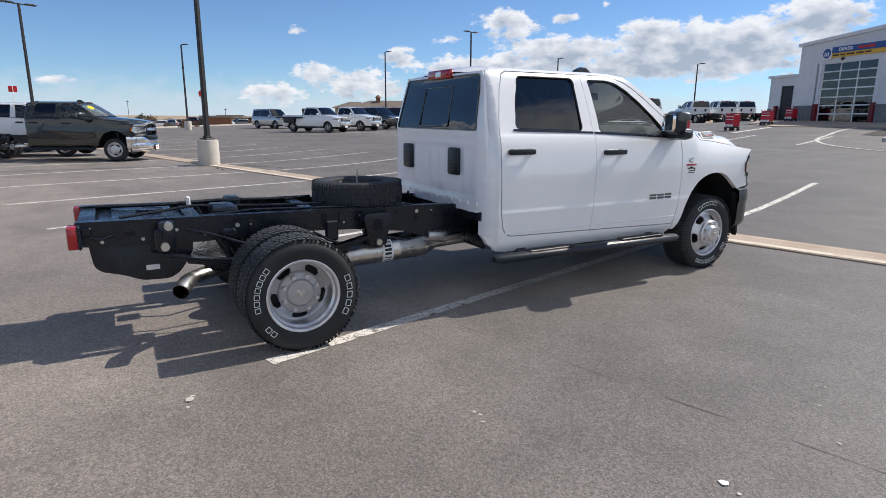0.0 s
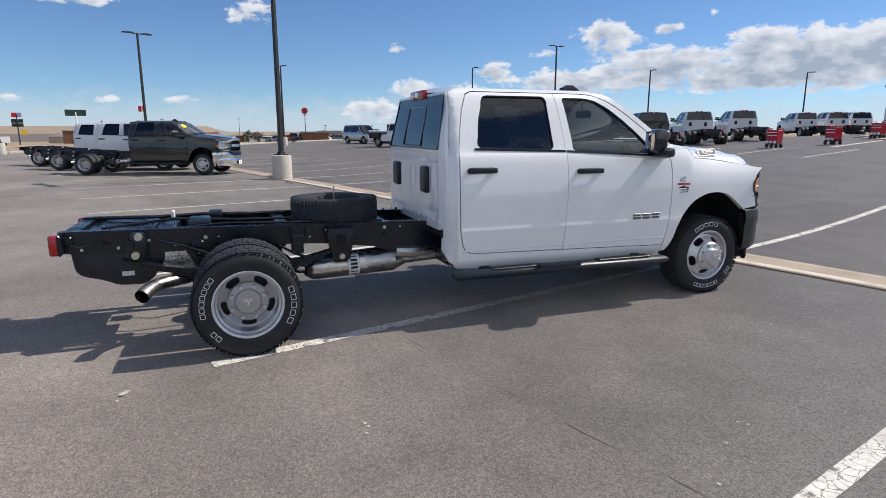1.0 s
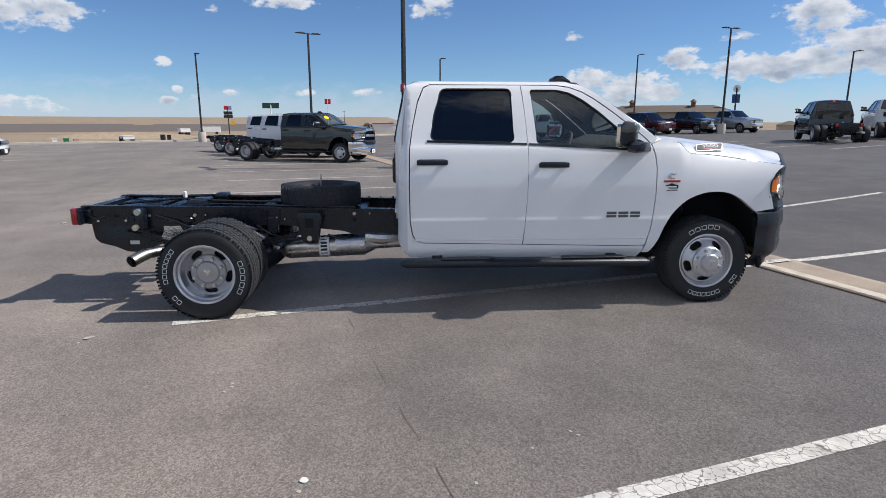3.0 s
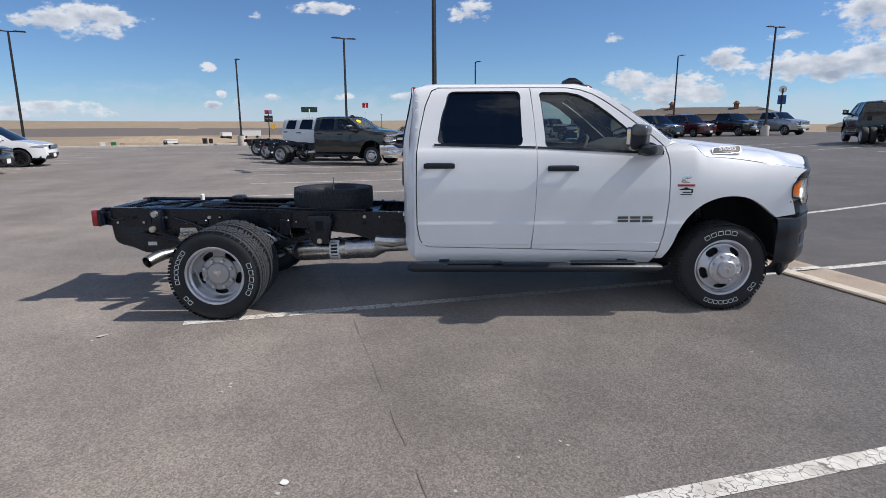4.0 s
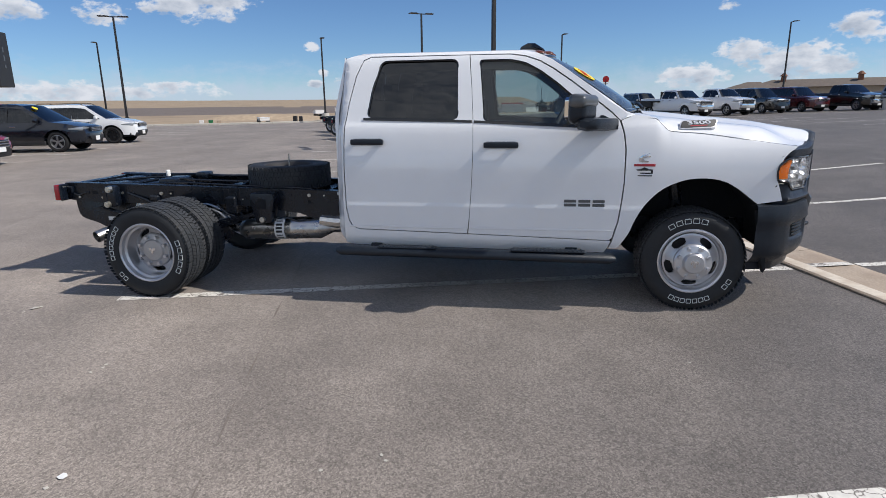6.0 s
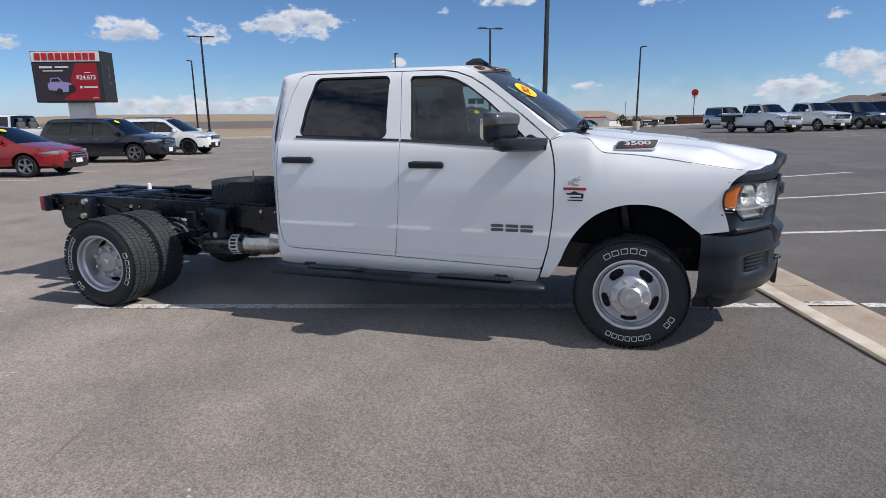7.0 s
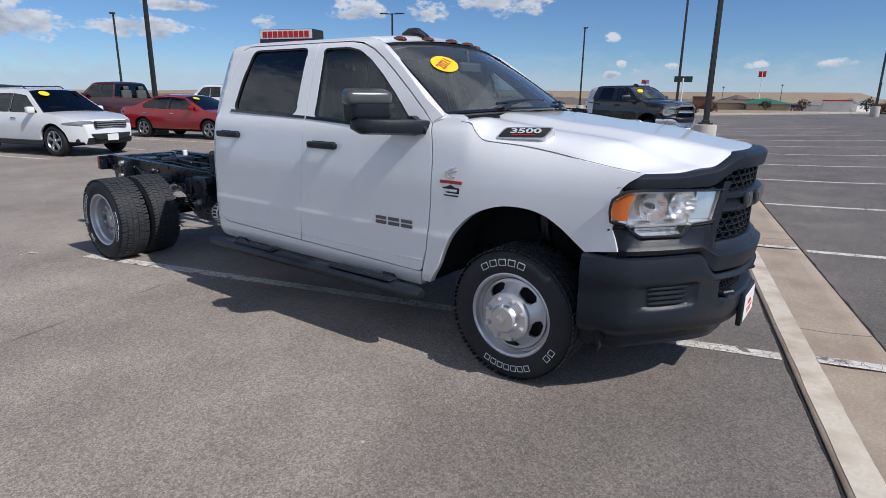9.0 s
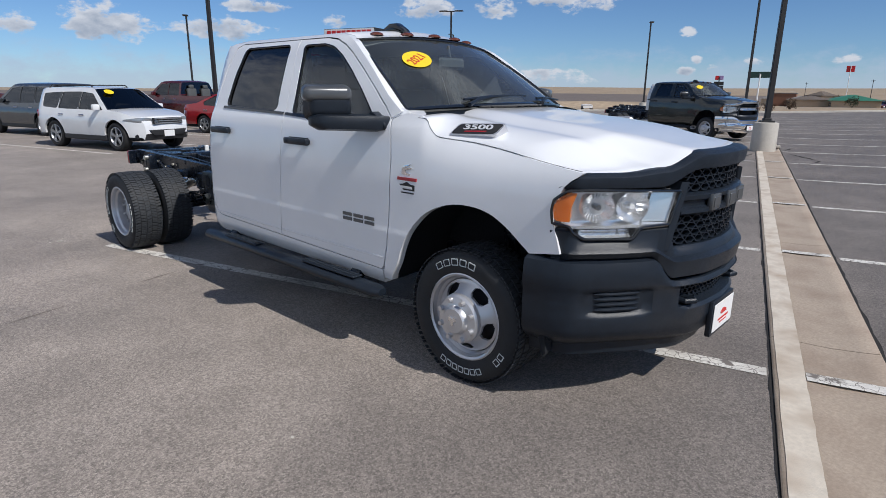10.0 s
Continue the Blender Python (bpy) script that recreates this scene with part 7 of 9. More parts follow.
    # black pillars between the side panes
    for pa, pb in zip(panes, panes[1:]):
        ya, yb = min(p[0] for p in pa), max(p[0] for p in pb)
        z0_, z1_ = max(min(p[1] for p in pa), min(p[1] for p in pb)), min(max(p[1] for p in pa), max(p[1] for p in pb))
        yt = min(p[0] for p in pa if p[1] > z1_ - 0.09)
        ytb = max(p[0] for p in pb if p[1] > z1_ - 0.09)
        bm = shell(bmesh.new(), [(ya + 0.012, z0_), (yt + 0.012, z1_), (ytb - 0.012, z1_), (yb - 0.012, z0_)], [], lambda a, b: Vector((half(a, b) + 0.004, a, b)), 0.1, 0.0)
        orient(bm, (1, 0, 0))
        twin = mirrored(bm)
        part("window_pillar", bm, M_GLOSS_BLACK, root, flip=False)
        part("window_pillar", twin, M_GLOSS_BLACK, root, flip=False)
    # mirrors and handles
    belt = min(p[1] for p in panes[0])
    fy = max(p[0] for p in panes[0]) if max(p[0] for p in panes[0]) > max(p[0] for p in panes[-1]) else max(p[0] for p in panes[-1])
    for s in (1, -1):
        bm = bmesh.new()
        box(bm, (s * (half(fy - 0.1, belt) + 0.09), fy - 0.12, belt + 0.07), (0.20, 0.12, 0.16), 0.04, Matrix(), 2)
        part("door_mirror", bm, paint if not roof_dark else M_GLOSS_BLACK, root)
        for pane in panes[:2]:
            hy = min(p[0] for p in pane) + 0.18
            bm = bmesh.new()
            box(bm, (s * (half(hy, belt - 0.14) + 0.012), hy, belt - 0.14), (0.03, 0.20, 0.035), 0.01)
            part("door_handle", bm, M_CHROME if not roof_dark else paint, root)
    if seat:
        for y in (fy - 0.95, fy - 1.8):
            for x in (-0.38, 0.38):
                bm = bmesh.new()
                box(bm, (x, y, belt - 0.05), (0.46, 0.14, 0.7), 0.05, Matrix(), 2)
                box(bm, (x, y, belt + 0.38), (0.24, 0.09, 0.15), 0.03, Matrix(), 2)
                part("seat", bm, M_INTERIOR, root)
    if rails:
        zt = max(p[1] for p in top)
        for s in (1, -1):
            bm = bmesh.new()
            x = half(-0.5, zt) - 0.02
            tube(bm, [(s * x, fy - 0.75, zt - 0.03), (s * x, fy - 0.9, zt + 0.05), (s * x, fy - 2.6, zt + 0.05), (s * x, fy - 2.75, zt - 0.03)], 0.016, 8)
            part("roof_rail", bm, M_TRIM, root)
    if sticker:
        bm = bmesh.new()
        g = next(pts for skin, pts in reversed(runs) if skin == "glass")
        a, b = max(g, key=lambda p: p[1]), min(g, key=lambda p: p[1])
        q = Vector((0.42, a[0] + (b[0] - a[0]) * 0.22 + 0.07, a[1] + (b[1] - a[1]) * 0.22 + 0.05))
        nrm = Vector((0, a[1] - b[1], b[0] - a[0])).normalized()
        lathe(bm, [(0.0, 0.0), (0.12, 0.0), (0.12, 0.004), (0.0, 0.004)], 20, Matrix.Translation(q) @ nrm.to_track_quat("Z", "Y").to_matrix().to_4x4() @ Matrix.Diagonal((1.1, 0.8, 1, 1)))
        part("year_sticker", bm, M_YELLOW, root, "yellow oval sticker")
    return root


def at_lot(u, v, heading):
    """A pose on the paving; heading in degrees from the stall direction."""
    x, y, z = ground_at(u, v)
    return pose(x, y, z, 0, 0, math.degrees(LOT_TURN) + heading)


def at_ground(x, y, rz):
    return pose(x, y, rise(x, y), 0, 0, rz)


def suv(name, m, paint, label, L=4.8, H=1.75, Wd=1.95, R=0.37, hood=1.06, square=False, **kw):
    """A five-door estate on the ground between y = -L/2 and L/2."""
    t, n = -L / 2, L / 2
    belt = hood + 0.02
    rear_slope = 0.10 if square else 0.38
    top = [(t + 0.02, 0.34, "trim"), (t - 0.02, 0.62, "body"), (t + 0.02, belt, "body"), (t + 0.06, belt + 0.04, "glass"), (t + rear_slope, H - 0.08, "roof"), (t + rear_slope + 0.12, H - 0.03, "roof"), (0.2 - L * 0.12, H, "roof"), (0.15, H - 0.02, "roof"), (0.34, H - 0.06, "glass"),
           (1.22 if not square else 1.05, hood + 0.05, "body"), (n - 0.55, hood - 0.01, "body"), (n - 0.12, hood - 0.13, "body"), (n - 0.02, hood - 0.26, "body"), (n, 0.62, "body"), (n + 0.01, 0.46, "trim"), (n - 0.06, 0.30, "trim")]
    side = [(0.25, Wd / 2 - 0.06), (0.45, Wd / 2 - 0.01), (0.75, Wd / 2), (belt - 0.1, Wd / 2 - 0.03), (belt, Wd / 2 - 0.06), (H - 0.1, Wd / 2 - 0.26), (H - 0.02, Wd / 2 - 0.33), (H, Wd / 2 - 0.40)]
    wt = H - 0.13
    p1 = rounded([(0.98 if not square else 0.86, belt + 0.02), (0.34, wt - 0.04), (-0.14, wt + 0.01), (-0.17, belt + 0.02)], 0.04, 3)
    p2 = rounded([(-0.215, belt + 0.02), (-0.185, wt + 0.01), (-0.98, wt), (-1.08, belt + 0.03)], 0.04, 3)
    p3 = rounded([(-1.125, belt + 0.03), (-1.025, wt), (t + rear_slope + 0.22, wt - 0.04), (t + 0.34, belt + 0.07)], 0.07, 3)
    wb = L * 0.298
    lights = kw.pop("lights", None) or [("headlamp", n - 0.12, hood - 0.20, 0.40, 0.14, Wd / 2 - 0.27, M_LAMP_CAR), ("tail_lamp", t + 0.06, belt - 0.16, 0.22, 0.26, Wd / 2 - 0.16, M_RED_LENS)]
    return car(name, m, paint, label, "car", top, side, [p1, p2, p3], (wb + 0.05, -wb), R, 0.235, lights=lights, grille=kw.pop("grille", (hood - 0.22, 0.9, 0.16, M_CHROME)), cladding=kw.pop("cladding", 0.36), **kw)


def sedan(name, m, paint, label, **kw):
    L, H, Wd, hood = 4.85, 1.47, 1.86, 0.90
    t, n, belt = -L / 2, L / 2, 0.95
    top = [(t + 0.05, 0.30, "trim"), (t - 0.02, 0.50, "body"), (t + 0.02, 0.92, "body"), (t + 0.10, 1.02, "body"), (t + 0.55, 1.07, "body"), (t + 0.66, 1.08, "glass"), (-0.95, H - 0.06, "roof"), (-0.45, H, "roof"), (0.15, H - 0.03, "roof"), (0.35, H - 0.07, "glass"), (1.28, 0.98, "body"),
           (n - 0.6, 0.88, "body"), (n - 0.15, 0.76, "body"), (n - 0.02, 0.62, "body"), (n, 0.45, "trim"), (n - 0.05, 0.24, "trim")]
    side = [(0.2, Wd / 2 - 0.06), (0.4, Wd / 2 - 0.01), (0.62, Wd / 2), (0.86, Wd / 2 - 0.04), (0.95, Wd / 2 - 0.07), (1.35, Wd / 2 - 0.27), (1.44, Wd / 2 - 0.34), (H, Wd / 2 - 0.42)]
    p1 = rounded([(0.95, 0.985), (0.36, 1.34), (-0.20, 1.395), (-0.24, 0.985)], 0.04, 3)
    p2 = rounded([(-0.31, 0.985), (-0.27, 1.395), (-0.90, 1.365), (-1.42, 1.13), (-1.36, 1.01)], 0.04, 3)
    return car(name, m, paint, label, "car", top, side, [p1, p2], (1.46, -1.35), 0.33, 0.22, lights=[("headlamp", n - 0.20, 0.70, 0.38, 0.13, 0.62, M_LAMP_CAR), ("tail_lamp", t + 0.08, 0.86, 0.30, 0.16, 0.66, M_RED_LENS)],
               grille=(0.60, 0.75, 0.22, M_CHROME), **kw)


def pickup(name, m, paint, label, flatbed=False, **kw):
    """Crew-cab pickup; the bed is a real trough with a tailgate."""
    L, H, Wd, hood = 5.85, 1.93, 2.02, 1.22
    t, n, belt = -L / 2, L / 2, 1.26
    cab_back = -0.62
    top = [(t + 0.02, 0.50, "chrome"), (t - 0.03, 0.72, "body"), (t, 1.30, "body"), (t + 0.05, 1.32, "body"), (t + 0.07, 1.30, "bed"), (cab_back - 0.05, 1.31, "bed"), (cab_back, 1.32, "body"), (cab_back + 0.02, 1.36, "glass"), (cab_back + 0.10, H - 0.08, "roof"), (cab_back + 0.22, H - 0.02, "roof"), (0.1, H, "roof"), (0.65, H - 0.03, "roof"), (0.78, H - 0.07, "glass"),
           (1.36, 1.34, "body"), (n - 0.5, 1.22, "body"), (n - 0.14, 1.12, "body"), (n - 0.03, 0.82, "chrome"), (n, 0.62, "chrome"), (n - 0.06, 0.42, "trim")]
    side = [(0.4, Wd / 2 - 0.06), (0.6, Wd / 2 - 0.01), (0.9, Wd / 2), (1.15, Wd / 2 - 0.02), (belt, Wd / 2 - 0.06), (1.32, Wd / 2 - 0.08), (H - 0.1, Wd / 2 - 0.27), (H - 0.02, Wd / 2 - 0.33), (H, Wd / 2 - 0.38)]
    p1 = rounded([(1.15, belt + 0.05), (0.72, 1.78), (0.30, 1.83), (0.24, belt + 0.05)], 0.05, 3)
    p2 = rounded([(0.17, belt + 0.05), (0.22, 1.83), (-0.42, 1.82), (-0.50, belt + 0.05)], 0.05, 3)
    return car(name, m, paint, label, "pickup truck", top, side, [p1, p2], (1.95, -1.75), 0.40, 0.27, bed=0.80, cladding=0.44,
               lights=[("headlamp", n - 0.12, 1.02, 0.34, 0.20, 0.78, M_LAMP_CAR), ("tail_lamp", t + 0.04, 1.06, 0.16, 0.42, 0.90, M_RED_LENS)], grille=(0.98, 1.05, 0.30, M_CHROME), **kw)


P_WHITE = car_paint("parked_white", (0.76, 0.77, 0.78))
P_RED = car_paint("parked_red", (0.30, 0.012, 0.016), 0.2)
P_MAROON = car_paint("parked_maroon", (0.085, 0.010, 0.012), 0.2)
P_NAVY = car_paint("parked_navy", (0.012, 0.014, 0.022), 0.3)
P_BLACK = car_paint("parked_black", (0.008, 0.008, 0.009))
P_SILVER = car_paint("parked_silver", (0.42, 0.43, 0.44), 0.5)
P_GREY = car_paint("parked_grey", (0.06, 0.065, 0.07), 0.4)
P_OLIVE = car_paint("parked_olive", (0.030, 0.033, 0.027), 0.4, 0.25)
M_FLATBED = material("black_flatbed_steel", (0.015, 0.015, 0.016), 0.6, grain=0.2, bump=0.3)

# row along the southern stalls
suv("estate_car", at_ground(-2.93, -16.2, 15.3), P_WHITE, "white luxury estate car with black roof rails and bright wheels", L=4.3, H=1.62, Wd=1.86, R=0.37, hood=1.0, square=True, roof_dark=False, rails=True, rim=M_RIM_BRIGHT, sticker=True)
sedan("sedan", at_ground(-8.35, -18.40, 17.3), P_RED, "bright red four-door sedan with yellow screen sticker", sticker=True)
suv("crossover", at_ground(-14.05, -19.85, 15.3), P_NAVY, "dark navy crossover with bright alloy wheels", L=4.67, H=1.70, hood=1.02, sticker=True, rim=M_RIM_BRIGHT)
suv("crossover", at_ground(-18.75, -21.25, 15.3), P_WHITE, "white crossover with black wheels and roof rails", L=4.62, H=1.68, hood=1.02, rim=M_RIM_BLACK, rails=True)
# second row, tails towards the first
pickup("pickup_truck", at_lot(-15.3, -23.0, 180), P_MAROON, "dark maroon crew-cab pickup truck")
pickup("pickup_truck", at_lot(-21.65, -23.0, 180), P_WHITE, "white crew-cab pickup truck with chrome bumper")
suv("crossover", at_lot(-26.7, -23.0, 180), P_BLACK, "black crossover behind the navy one", L=4.7, H=1.72, hood=1.02)
suv("crossover", at_lot(-31.7, -23.0, 180), P_WHITE, "white crossover at the row's end", L=4.6, H=1.66, hood=1.0)
suv("crossover", at_lot(-9.0, -23.0, 180), P_GREY, "dark grey crossover with black trim", L=4.7, H=1.74, hood=1.04)
pickup("pickup_truck", at_lot(-9.6, -31.5, 190), P_MAROON, "maroon pickup truck at the lot's far corner")
# row along the north-western side
suv("large_estate", at_ground(-55.85, 9.1, -68), P_SILVER, "silver large estate car, older and square", L=5.0, H=1.9, square=True, hood=1.12)
flat = pickup("flatbed_truck", at_ground(-41.7, 9.15, -60), P_WHITE, "white crew-cab dually truck with black flatbed", sticker=False)
bm = bmesh.new()
box(bm, (0, -1.95, 1.12), (2.35, 2.75, 0.12), 0.02)
box(bm, (0, -0.62, 1.45), (1.9, 0.08, 0.75), 0.02)
box(bm, (1.1, -1.9, 0.92), (0.25, 1.2, 0.42), 0.03)
part("flatbed", bm, M_FLATBED, flat, "black steel flatbed with headboard")
pickup("pickup_truck", at_ground(-43.0, 12.4, -62), P_WHITE, "older white pickup truck with chrome grille")
suv("large_estate", at_ground(-45.1, 16.0, -68), P_BLACK, "black large estate car", L=5.1, H=1.9, square=True, hood=1.14)
suv("large_estate", at_ground(-46.4, 19.3, -68), P_MAROON, "maroon large estate car with chrome grille", L=5.1, H=1.9, square=True, hood=1.14)
pickup("pickup_truck", at_ground(-46.1, 22.7, -68), P_BLACK, "black pickup truck with chrome grille")
pickup("pickup_truck", at_ground(-45.3, 26.1, -68), P_SILVER, "silver pickup truck beside the light pole")

# bare-frame trucks like the main one
chassis_cab("chassis_cab_truck", at_ground(-19.1, -4.95, -22.3), P_OLIVE, "dark olive crew-cab truck with bare frame and chrome bumper", False, "parked bare-frame trucks", bright=True)
twin = chassis_cab("chassis_cab_truck", at_ground(-22.6, -6.6, -22.3), P_WHITE, "white crew-cab truck with bare black frame", False, "parked bare-frame trucks")
copy_thing(twin, at_ground(-26.3, -8.2, -22.3))
for x_, y_, r_ in ((-26.1, 24.3, 62), (-27.3, 29.2, 62), (-32.6, 41.6, 62), (-31.7, 44.0, 62), (-31.6, 46.6, 62)):
    copy_thing(twin, at_ground(x_, y_, r_))
chassis_cab("chassis_cab_truck", at_ground(-24.8, 19.5, 67), P_BLACK, "black crew-cab truck with bare frame", False, "parked bare-frame trucks")

# ---- lot furniture ----
for x_, y_, heads_, turn_, top_ in ((-15.5, -2.68, 2, 30, 7.4), (-35.8, -9.0, 2, 120, 7.45), (-42.5, 24.0, 2, 105, 9.15), (-56.4, 1.16, 1, 30, 7.97), (-61.5, 23.9, 1, 30, 9.1), (-45.3, -19.6, 1, 30, 7.07),
                                    (-29.6, -27.3, 2, 120, 7.05), (-45.9, -41.5, 1, 15, 7.35), (-16.0, -39.0, 1, 60, 6.3), (-50.7, 41.1, 1, 15, 8.4), (-43.75, 56.7, 1, 15, 8.05), (-8.1, -20.3, 2, 15, 7.4)):
    light_pole(x_, y_, heads_, turn_, top_)

# ---- service building, signs, town ----
M_PANEL = material("white_metal_panel", (0.70, 0.71, 0.72), 0.5, grain=0.05, grain_scale=1.5, dirt=(0.5, 0.5, 0.49), dirt_amount=0.25, dirt_scale=0.6)
M_BLOCK = material("grey_split_block", (0.20, 0.205, 0.21), 0.9, grain=0.2, grain_scale=8, bump=0.3)
M_PILASTER = material("dark_red_post", (0.16, 0.012, 0.016), 0.5, grain=0.1)
M_DOOR_GLASS = glass("door_glass", (0.30, 0.33, 0.36))
M_INSIDE = material("workshop_inside", (0.16, 0.165, 0.17), 0.8, grain=0.15)
M_SIGN_BLUE = material("sign_blue", (0.015, 0.075, 0.28), 0.4)
M_SIGN_YELLOW = material("sign_yellow", (0.75, 0.42, 0.03), 0.4)
M_SIGN_RED = material("sign_red", (0.52, 0.015, 0.02), 0.4)
M_SIGN_WHITE = material("sign_white", (0.78, 0.78, 0.78), 0.4)
M_SIGN_DUSK = material("sign_dark_green", (0.012, 0.045, 0.038), 0.5)
M_SIGN_LILAC = material("sign_lilac", (0.30, 0.22, 0.42), 0.5)
M_SIGN_GREEN = material("sign_green", (0.02, 0.16, 0.06), 0.5)
M_SIGN_BLACK = material("sign_black", (0.015, 0.016, 0.018), 0.5)
M_CART_RED = material("cart_red", (0.42, 0.012, 0.03), 0.45, grain=0.1)
M_ROOF_BROWN = material("brown_shingle", (0.13, 0.105, 0.085), 0.9, grain=0.2, grain_scale=5)
M_WALL_TAN = material("tan_wall", (0.42, 0.33, 0.24), 0.85, grain=0.1)
M_WALL_BRICK = material("brown_brick", (0.20, 0.095, 0.06), 0.9, grain=0.2)
M_ROOF_GREEN = material("green_metal_roof", (0.03, 0.16, 0.09), 0.5, grain=0.1)
M_ROOF_GREY = material("grey_flat_roof", (0.22, 0.21, 0.20), 0.9, grain=0.1)
M_WINDOW_DARK = material("dark_window", (0.015, 0.018, 0.022), 0.1)
M_SHRUB = material("bare_brown_shrub", (0.085, 0.055, 0.035), 0.95, grain=0.3, grain_scale=4)
M_EVERGREEN = material("dusty_evergreen", (0.035, 0.045, 0.022), 0.95, grain=0.3, grain_scale=4)

B_AT, B_U = Vector((-18.9, 35.1)), Vector((0.95, -0.312)).normalized()
B_V = Vector((-B_U.y, B_U.x))
B_TURN = math.degrees(math.atan2(B_U.y, B_U.x))
service = thing("service_building", pose(B_AT.x, B_AT.y, 1.42, rz=B_TURN), "white metal service building with grey block base and glass door", "building")
D0, D1, DH = 1.95, 5.80, 3.66
EAVE, CREST, LONG, DEEP = 4.85, 5.50, 21.0, 14.0
# front wall with the door cut through, ribbed panel by panel
bm = bmesh.new()
k = 0
while k * 0.5 < LONG:
    a, b = k * 0.5, k * 0.5 + 0.497
    top = EAVE + (CREST - EAVE) * (1 - abs((a + b) / 2 - 10.5) / 10.5)
    low = DH if b > D0 - 0.02 and a < D1 + 0.02 else 1.05
    box(bm, ((a + b) / 2, 0.06, (low + top) / 2), (b - a, 0.12, top - low), 0.002)
    part("wall_panel", bm, M_PANEL, service)
    bm = bmesh.new()
    k += 1
bm.free()
bm = bmesh.new()
for s, e in ((0.0, D0 - 0.3), (D1 + 0.3, LONG)):
    box(bm, ((s + e) / 2, 0.04, 0.42), (e - s, 0.2, 1.24), 0.02)
    box(bm, ((s + e) / 2, 0.02, 1.055), (e - s + 0.02, 0.26, 0.05), 0.01)
part("wainscot", bm, M_BLOCK, service, "grey split-face block base")
for x in (D0 - 0.16, D1 + 0.16):
    bm = bmesh.new()
    box(bm, (x, -0.02, 0.52), (0.26, 0.30, 1.30), 0.02)
    part("bollard_post", bm, M_PILASTER, service, "dark red post beside the door")
    bm = bmesh.new()
    box(bm, (x, 0.05, (1.17 + DH) / 2), (0.26, 0.16, DH - 1.17), 0.01)
    part("door_jamb", bm, M_PANEL, service)
bm = bmesh.new()
for s, e in ((0.0, 10.5), (10.5, LONG)):
    z0, z1 = (EAVE, CREST) if s == 0 else (CREST, EAVE)
    prism(bm, [(s - 0.15, z0), (e, z1), (e, z1 + 0.2), (s - 0.15, z0 + 0.2)], "y", -0.16, DEEP)
part("roof", bm, M_PANEL, service, "low-pitched white metal roof with a fascia")
for x, y, sx, sy in ((0.06, DEEP / 2, 0.12, DEEP - 0.3), (LONG - 0.06, DEEP / 2, 0.12, DEEP - 0.3), (LONG / 2, DEEP, LONG, 0.12)):
    bm = bmesh.new()
    box(bm, (x, y, EAVE / 2 - 0.1), (sx, sy, EAVE + 0.2), 0.01)
    part("outer_wall", bm, M_PANEL, service)
bm = bmesh.new()
box(bm, (LONG / 2, DEEP / 2, 0.02), (LONG - 0.3, DEEP - 0.3, 0.06))
part("workshop_floor", bm, M_INSIDE, service)
# glazed sectional door: stiles, rails and panes
door = new("sectional_door")
door.parent = service
door.matrix_basis = Matrix.Translation((D0, 0.1, 0))
tagged(door, "glazed sectional overhead door in white frames")
W_ = D1 - D0
for k in range(4):
    bm = bmesh.new()
    box(bm, (k * W_ / 3, 0, DH / 2), (0.075, 0.06, DH), 0.008)
    part("stile", bm, M_SIGN_WHITE, door)
for k in range(8):
    bm = bmesh.new()
    box(bm, (W_ / 2, 0, 0.03 + k * (DH - 0.06) / 7), (W_, 0.055, 0.07), 0.006)
    part("rail", bm, M_SIGN_WHITE, door)
for i in range(3):
    for j in range(7):
        bm = bmesh.new()
        box(bm, ((i + 0.5) * W_ / 3, 0, 0.03 + (j + 0.5) * (DH - 0.06) / 7), (W_ / 3 - 0.07, 0.012, (DH - 0.06) / 7 - 0.065))
        part("pane", bm, M_DOOR_GLASS, door)
# pale board standing inside and a red parts cabinet
bm = bmesh.new()
box(bm, (D0 + 2.0, 3.0, 1.4), (1.0, 0.12, 2.7), 0.02)
part("inner_door", bm, M_SIGN_WHITE, service, "pale inner door seen through the glass")
bm = bmesh.new()
box(bm, (D0 + 0.75, 2.2, 0.55), (0.9, 0.6, 1.0), 0.03)
part("parts_cabinet", bm, M_CART_RED, service, "red cabinet seen through the glass")
# sign over the door
bm = bmesh.new()
box(bm, (D0 + 0.28, -0.06, 4.20), (0.66, 0.10, 0.72), 0.02)
board = part("sign_panel", bm, M_SIGN_WHITE, service, "white panel with a blue round mark")
bm = bmesh.new()
lathe(bm, [(0.0, 0.0), (0.29, 0.0), (0.29, 0.02), (0.0, 0.02)], 32, Matrix.Translation((D0 + 0.28, -0.115, 4.22)) @ Matrix.Rotation(math.pi / 2, 4, "X"))
part("round_mark", bm, M_SIGN_BLUE, board)
bm = bmesh.new()
for x in (-0.13, 0.0, 0.13):
    box(bm, (D0 + 0.28 + x, -0.142, 4.17), (0.07, 0.012, 0.24), 0.004)
part("mark_bars", bm, M_SIGN_WHITE, board)
bm = bmesh.new()
box(bm, (D0 + 2.55, -0.06, 4.38), (3.85, 0.10, 0.36), 0.01)
upper = part("sign_band", bm, M_SIGN_BLUE, service, "blue sign band with white lettering")
lettering("sign_lettering", "EXPRESS", 0.27, M_SIGN_WHITE, upper, Matrix.Translation((D0 + 1.62, -0.118, 4.38)) @ Matrix.Rotation(math.pi / 2, 4, "X"), 0.004, 0.006)
bm = bmesh.new()
box(bm, (D0 + 3.05, -0.118, 4.38), (1.15, 0.012, 0.15), 0.004)
part("sign_bar", bm, M_SIGN_RED, upper)
bm = bmesh.new()
